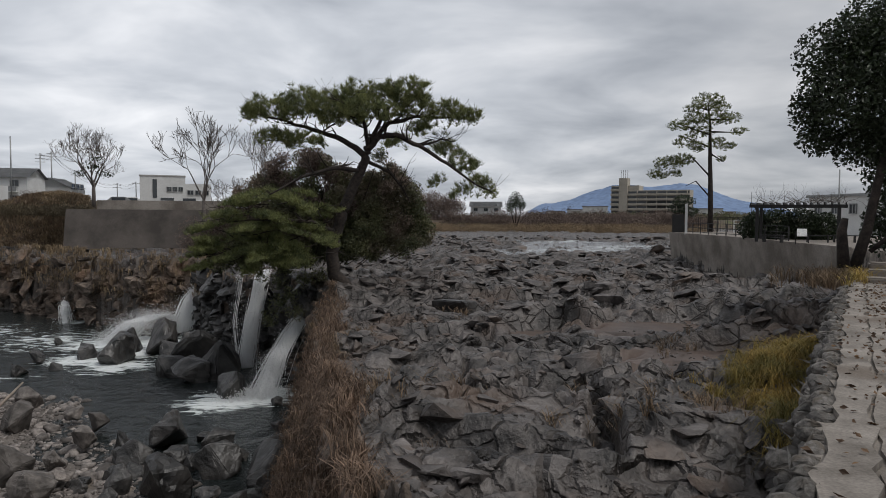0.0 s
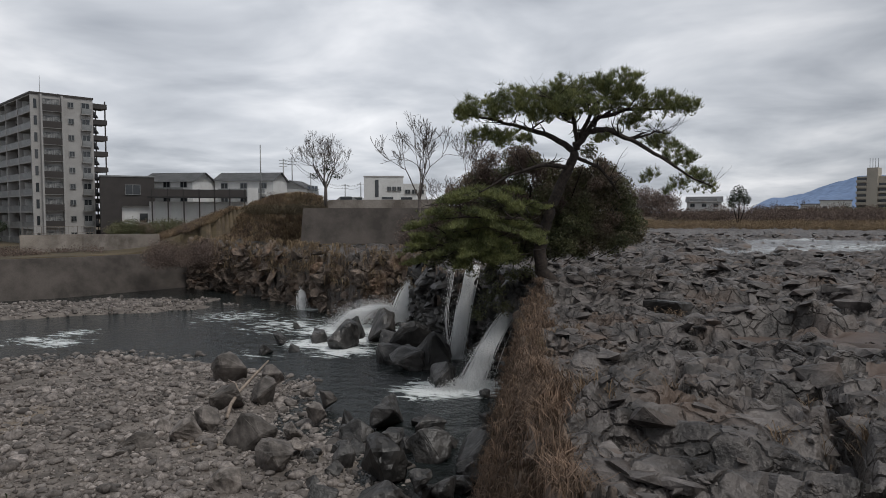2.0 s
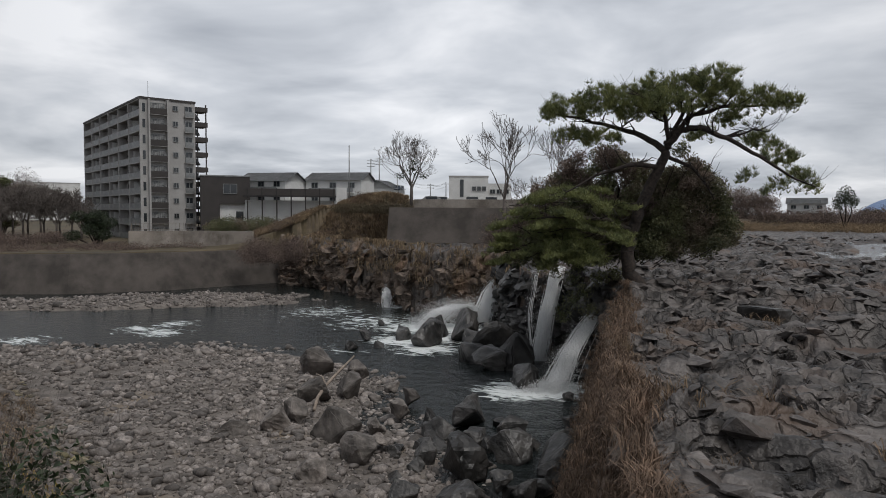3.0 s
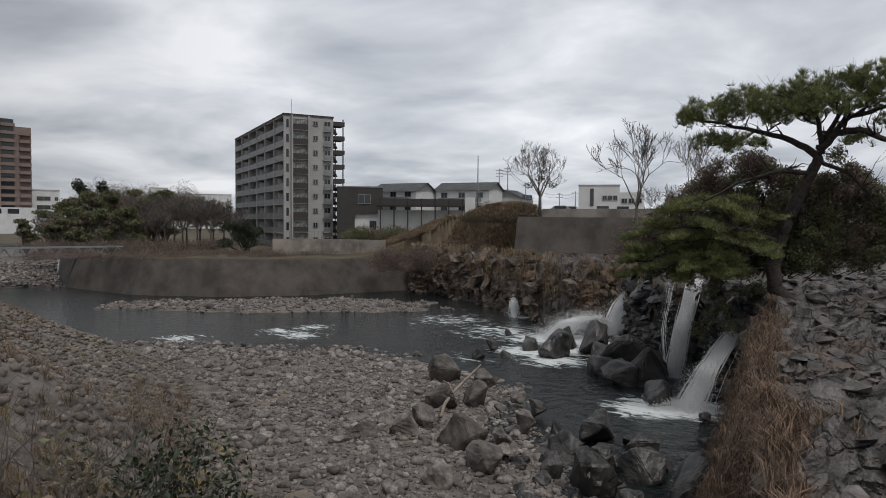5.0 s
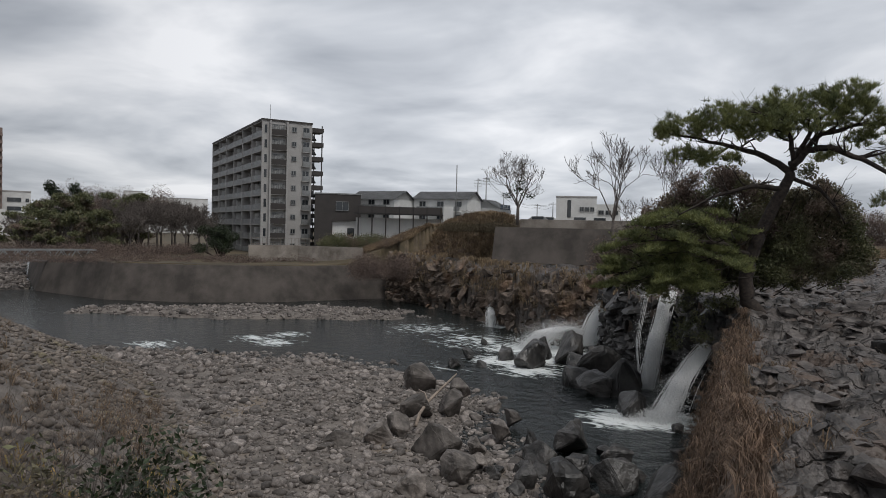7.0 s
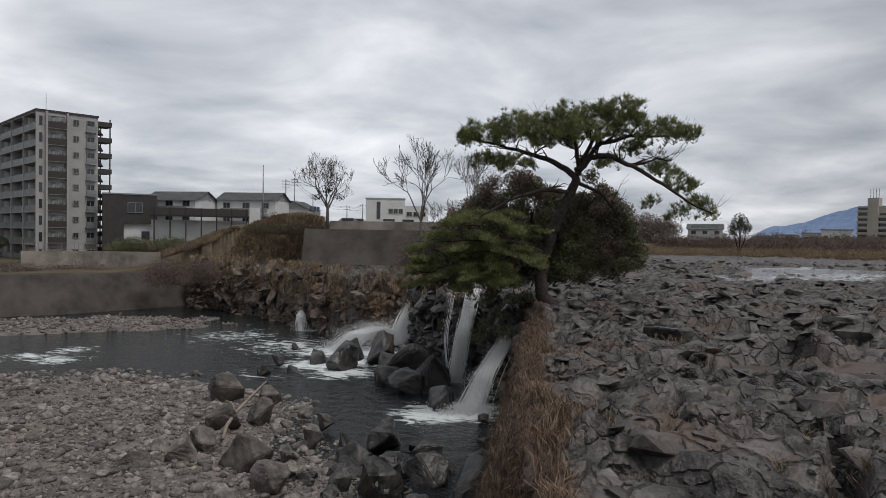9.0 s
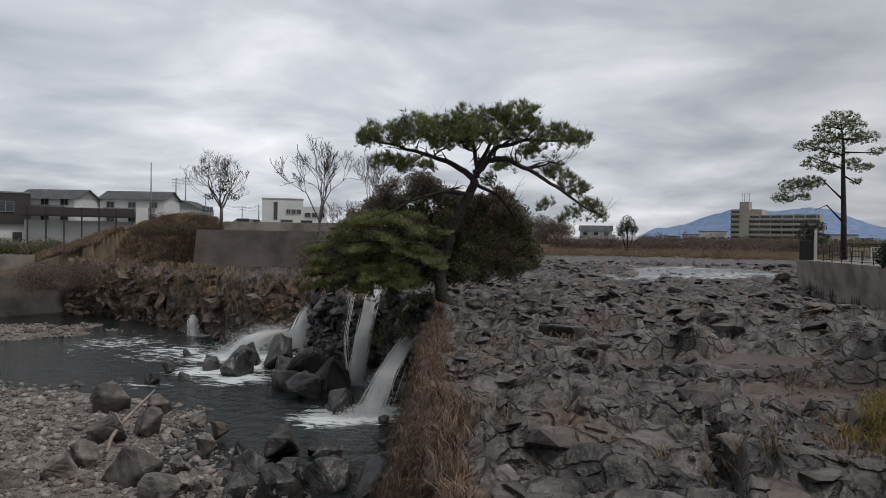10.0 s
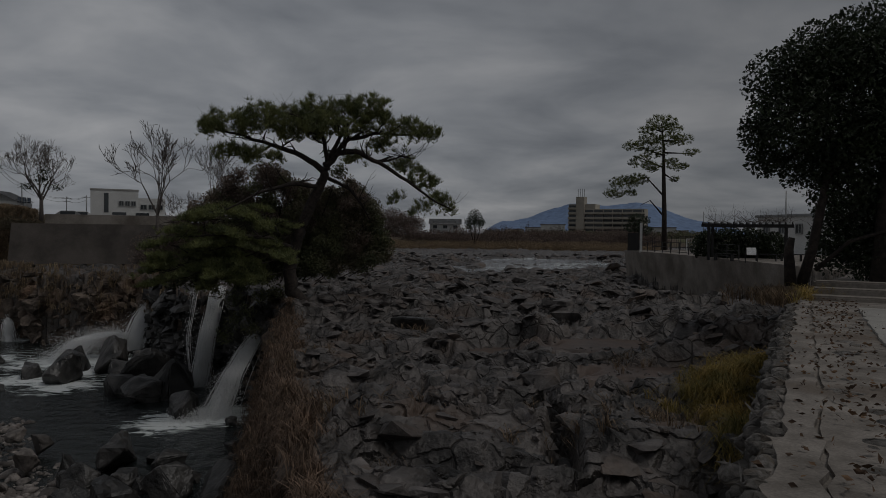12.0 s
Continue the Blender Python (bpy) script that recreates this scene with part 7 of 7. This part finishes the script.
# ---------------------------------------------------------------- mountain
def mountain():
    az = np.radians(np.arange(-34, 14, 0.25))
    deg = np.degrees(az)
    el = 1.0 + 1.5 * np.exp(-((deg + 14.0) / 3.0) ** 2) + 1.6 * np.exp(-((deg + 19.6) / 3.4) ** 2)
    el = el - 1.4 * step(-8.5, -5.5, deg) - 0.9 * step(-25, -29, deg) + 0.16 * fbm(deg * 1.2, deg * 0, 501, 5)
    rows, R = 14, 4200.0
    vs = []
    for k in range(rows):
        q = k / (rows - 1)
        r = R - 700 * (1 - q)
        h = 1.6 + R * np.tan(np.radians(np.maximum(el, 0.02)))
        z = -4 + (h + 4) * q ** 1.1 + (1 - q) * q * 40 * fbm(deg * 0.9, np.full(deg.shape, q * 4.0), 503, 4)
        vs.append(np.stack([-np.sin(az) * r, np.cos(az) * r, z], 1))
    v = np.concatenate(vs)
    n = len(az)
    i = np.arange(rows * n).reshape(rows, n)
    f = np.stack([i[:-1, :-1], i[1:, :-1], i[1:, 1:], i[:-1, 1:]], -1).reshape(-1, 4)
    # the blue of the distant air is painted into the forest's base colour
    m = material("forest_painted_haze", (0.18, 0.255, 0.40), (0.15, 0.22, 0.36), 0.004, 1.0, 0, 0.03)
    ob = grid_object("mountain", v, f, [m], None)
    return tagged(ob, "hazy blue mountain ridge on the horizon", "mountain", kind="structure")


mountain()
for k, (az, r, h) in enumerate(((1.5, 232, 8.5), (3.5, 236, 9), (-0.4, 240, 8), (-10.5, 300, 9), (-13.2, 310, 8), (-8.6, 262, 7))):
    x, y = polar(az, r)
    bare_tree("bare_tree", "leafless pale brown tree on the upstream bank", x, y, 0.0, h, 820 + k, 4, 0.5, 0.2, 3, lift=0.2, trunk_part=0.25)


# ---------------------------------------------------------------- stone path beside the lava
M_KERB = material("rounded_wall_stone", (0.20, 0.185, 0.17), (0.085, 0.078, 0.07), 3.0, 0.85, 0.6, 30.0, (0.10, 0.083, 0.066), 0.57, jitter=0.4, bump_dist=0.03)
M_LEAF = material("fallen_leaves", (0.16, 0.095, 0.05), (0.075, 0.045, 0.03), 3.0, 0.9, 0, 20.0, jitter=0.5)
path = tagged(new("path"), "old mortared stone path with a crack and fallen leaves", "path", kind="structure")
pg = np.random.default_rng(901)
EDGE = sample_line(PATH_EDGE[:7], 0.05)


def path_point(s, off):
    """A point s metres along the river edge of the path, off metres inward."""
    run = 0.0
    for (ax, ay), (bx, by) in zip(PATH_EDGE[:-1], PATH_EDGE[1:]):
        ll = math.hypot(bx - ax, by - ay)
        if s <= run + ll:
            k = (s - run) / ll
            return ax + (bx - ax) * k + (by - ay) / ll * off, ay + (by - ay) * k - (bx - ax) / ll * off
        run += ll
    return PATH_EDGE[-1]


def ribbon(name, s0, s1, off0, off1, z0, z1, mat, parent, seed, wob=0.03):
    """A cast strip along the path with slightly uneven sides."""
    g = np.random.default_rng(seed)
    n = int((s1 - s0) / 0.25)
    vs, fs = [], []
    for i in range(n + 1):
        s = s0 + (s1 - s0) * i / n
        a, b = off0 + g.normal(0, wob), off1 + g.normal(0, wob)
        for o, z in ((a, z0), (a, z1), (b, z1), (b, z0)):
            x, y = path_point(s, o)
            vs.append((x, y, z + g.normal(0, 0.004)))
    for i in range(n):
        for j in range(3):
            q = i * 4 + j
            fs.append((q, q + 1, q + 5, q + 4))
    fs += [(3, 2, 1, 0), tuple(4 * n + k for k in range(4))]
    return link_mesh(name, vs, fs, mat, parent)


ribbon("kerb_strip", 2.0, 17.5, 0.14, 0.42, -0.2, 0.05, M_PATH, path, 3)
ribbon("paving", 2.0, 17.5, 0.45, 1.5, -0.2, 0.03, M_PATH, path, 4, 0.02)
slab = ribbon("walkway_slab", 1.0, 16.5, 1.35, 4.2, -0.2, 0.07, M_SLAB, path, 5, 0.02)
SH = []
for _ in range(8):
    bmk = block_mesh(pg, 30, (1.0, 0.75, 0.6))
    bmesh.ops.bevel(bmk, geom=bmk.edges[:], offset=0.1, segments=1, affect="EDGES")
    o = part("stone", bmk, M_KERB)
    SH.append(o.data)
    bpy.data.objects.remove(o)


def path_stone(name, x, y, z, r, flat=1.0):
    o = new(name, SH[pg.integers(8)])
    o.matrix_world = pose(x, y, z, pg.uniform(-12, 12), pg.uniform(-12, 12), pg.uniform(0, 360)) @ Matrix.Diagonal((r, r, r * flat, 1))
    o.parent = path
    return o


s = 2.2
while s < 18:
    r = pg.uniform(0.11, 0.2)
    x, y = path_point(s, 0.04 + pg.normal(0, 0.03))
    path_stone("kerb_stone", x, y, -0.02, r)
    s += r * 1.75
# dry-laid wall under the kerb
for row in range(3):
    s = 2.2
    while s < 20:
        r = pg.uniform(0.14, 0.24)
        x, y = path_point(s, -0.06 - 0.05 * row + pg.normal(0, 0.04))
        path_stone("wall_stone", x, y, -0.28 - 0.28 * row, r)
        s += r * 1.8
for _ in range(46):
    x, y = path_point(pg.uniform(2.5, 17.0), pg.uniform(0.6, 1.45))
    path_stone("paving_stone", x, y, 0.0, pg.uniform(0.1, 0.26), 0.35)
lv = []
for _ in range(900):
    x, y = path_point(pg.uniform(2.5, 19.0), abs(pg.normal(0.75, 0.35)))
    lv.append((x, y, 0.06 + 0.02 * pg.random()))
v, f = leaves(lv, pg, 0.035, 0.8)
tagged(grid_object("leaf_litter", v, f, [M_LEAF], None, smooth=False), "brown fallen leaves scattered on the path", "leaves", kind="stuff")
# steps at the end of the path
for k in range(3):
    x, y = path_point(19.0 + 0.9 * k, 1.2)
    st = thing("stone_step", x, y, 0.0, -32, "rough stone step at the end of the path", "step", "steps to the terrace")
    bm = bmesh.new()
    add_box(bm, -0.9, -0.3, -0.15, 0.9, 0.3, 0.13 + 0.14 * k)
    bmesh.ops.bevel(bm, geom=bm.edges[:], offset=0.04, segments=2, affect="EDGES")
    part("tread", bm, M_CONC, st)
grass_patch("foot_brush", "rust-brown dead plants round the tree foot", [(gx + pg.normal(-0.6, 0.9), gy + pg.normal(-0.8, 0.9), -0.5) for _ in range(260)], pg, M_DRY, 0.6, 0.01, 0.8, 0.5, 8)
# straw tufts and rubble on the lava
tuft = []
for hx, hy, n in ((0.3, 13.5, 6), (-1.0, 12.2, 14), (2.6, 11.8, 10), (7.5, 22.0, 14), (5.8, 15.5, 14), (6.2, 13.6, 10), (3.5, 12.6, 8), (-3.4, 27.0, 14), (0.8, 31.0, 12)):
    for _ in range(n):
        x, y = hx + pg.normal(0, 0.4), hy + pg.normal(0, 0.5)
        tuft.append((x, y, float(ground_height(np.array([x]), np.array([y]))[0]) - 0.02))
grass_patch("straw_tufts", "pale dry straw tufts growing in lava cracks", tuft, pg, M_DRY, 0.42, 0.008, 1.0, 0.7, 9)
rub = stone_spots(5200, -3, 12, 8, 40, lambda x, y: (line_distance(x, y, PATH_EDGE)[0] > 0.3) & (line_distance(x, y, BRINK)[0] < -0.5) & (fbm(x / 2.5, y / 2.5, 911, 3) > 0.12), lambda q, n: np.clip(0.06 * np.exp(q.normal(0, 0.6, n)), 0.03, 0.28), pg)
v, f = pack_stones(rub, 1, pg)
tagged(grid_object("lava_rubble", v, f, [M_LAVA], None, smooth=False), "loose dark rubble and pebbles on the lava", "stones", kind="stuff")

brush = np.stack([pg.uniform(-2.9, -0.5, 700), pg.uniform(8.5, 15.5, 700), np.zeros(700)], 1)
brush = brush[np.abs(line_distance(brush[:, 0], brush[:, 1], BRINK)[0] - 0.12) < 0.2]
brush[:, 2] = np.maximum(ground_height(brush[:, 0] + 0.4, brush[:, 1]), -4.2) - 0.15
grass_patch("brink_brush", "tangled dead brush at the near end of the cliff", brush, pg, M_CLIFFGRASS, 0.45, 0.007, 1.0, 0.9, 12)
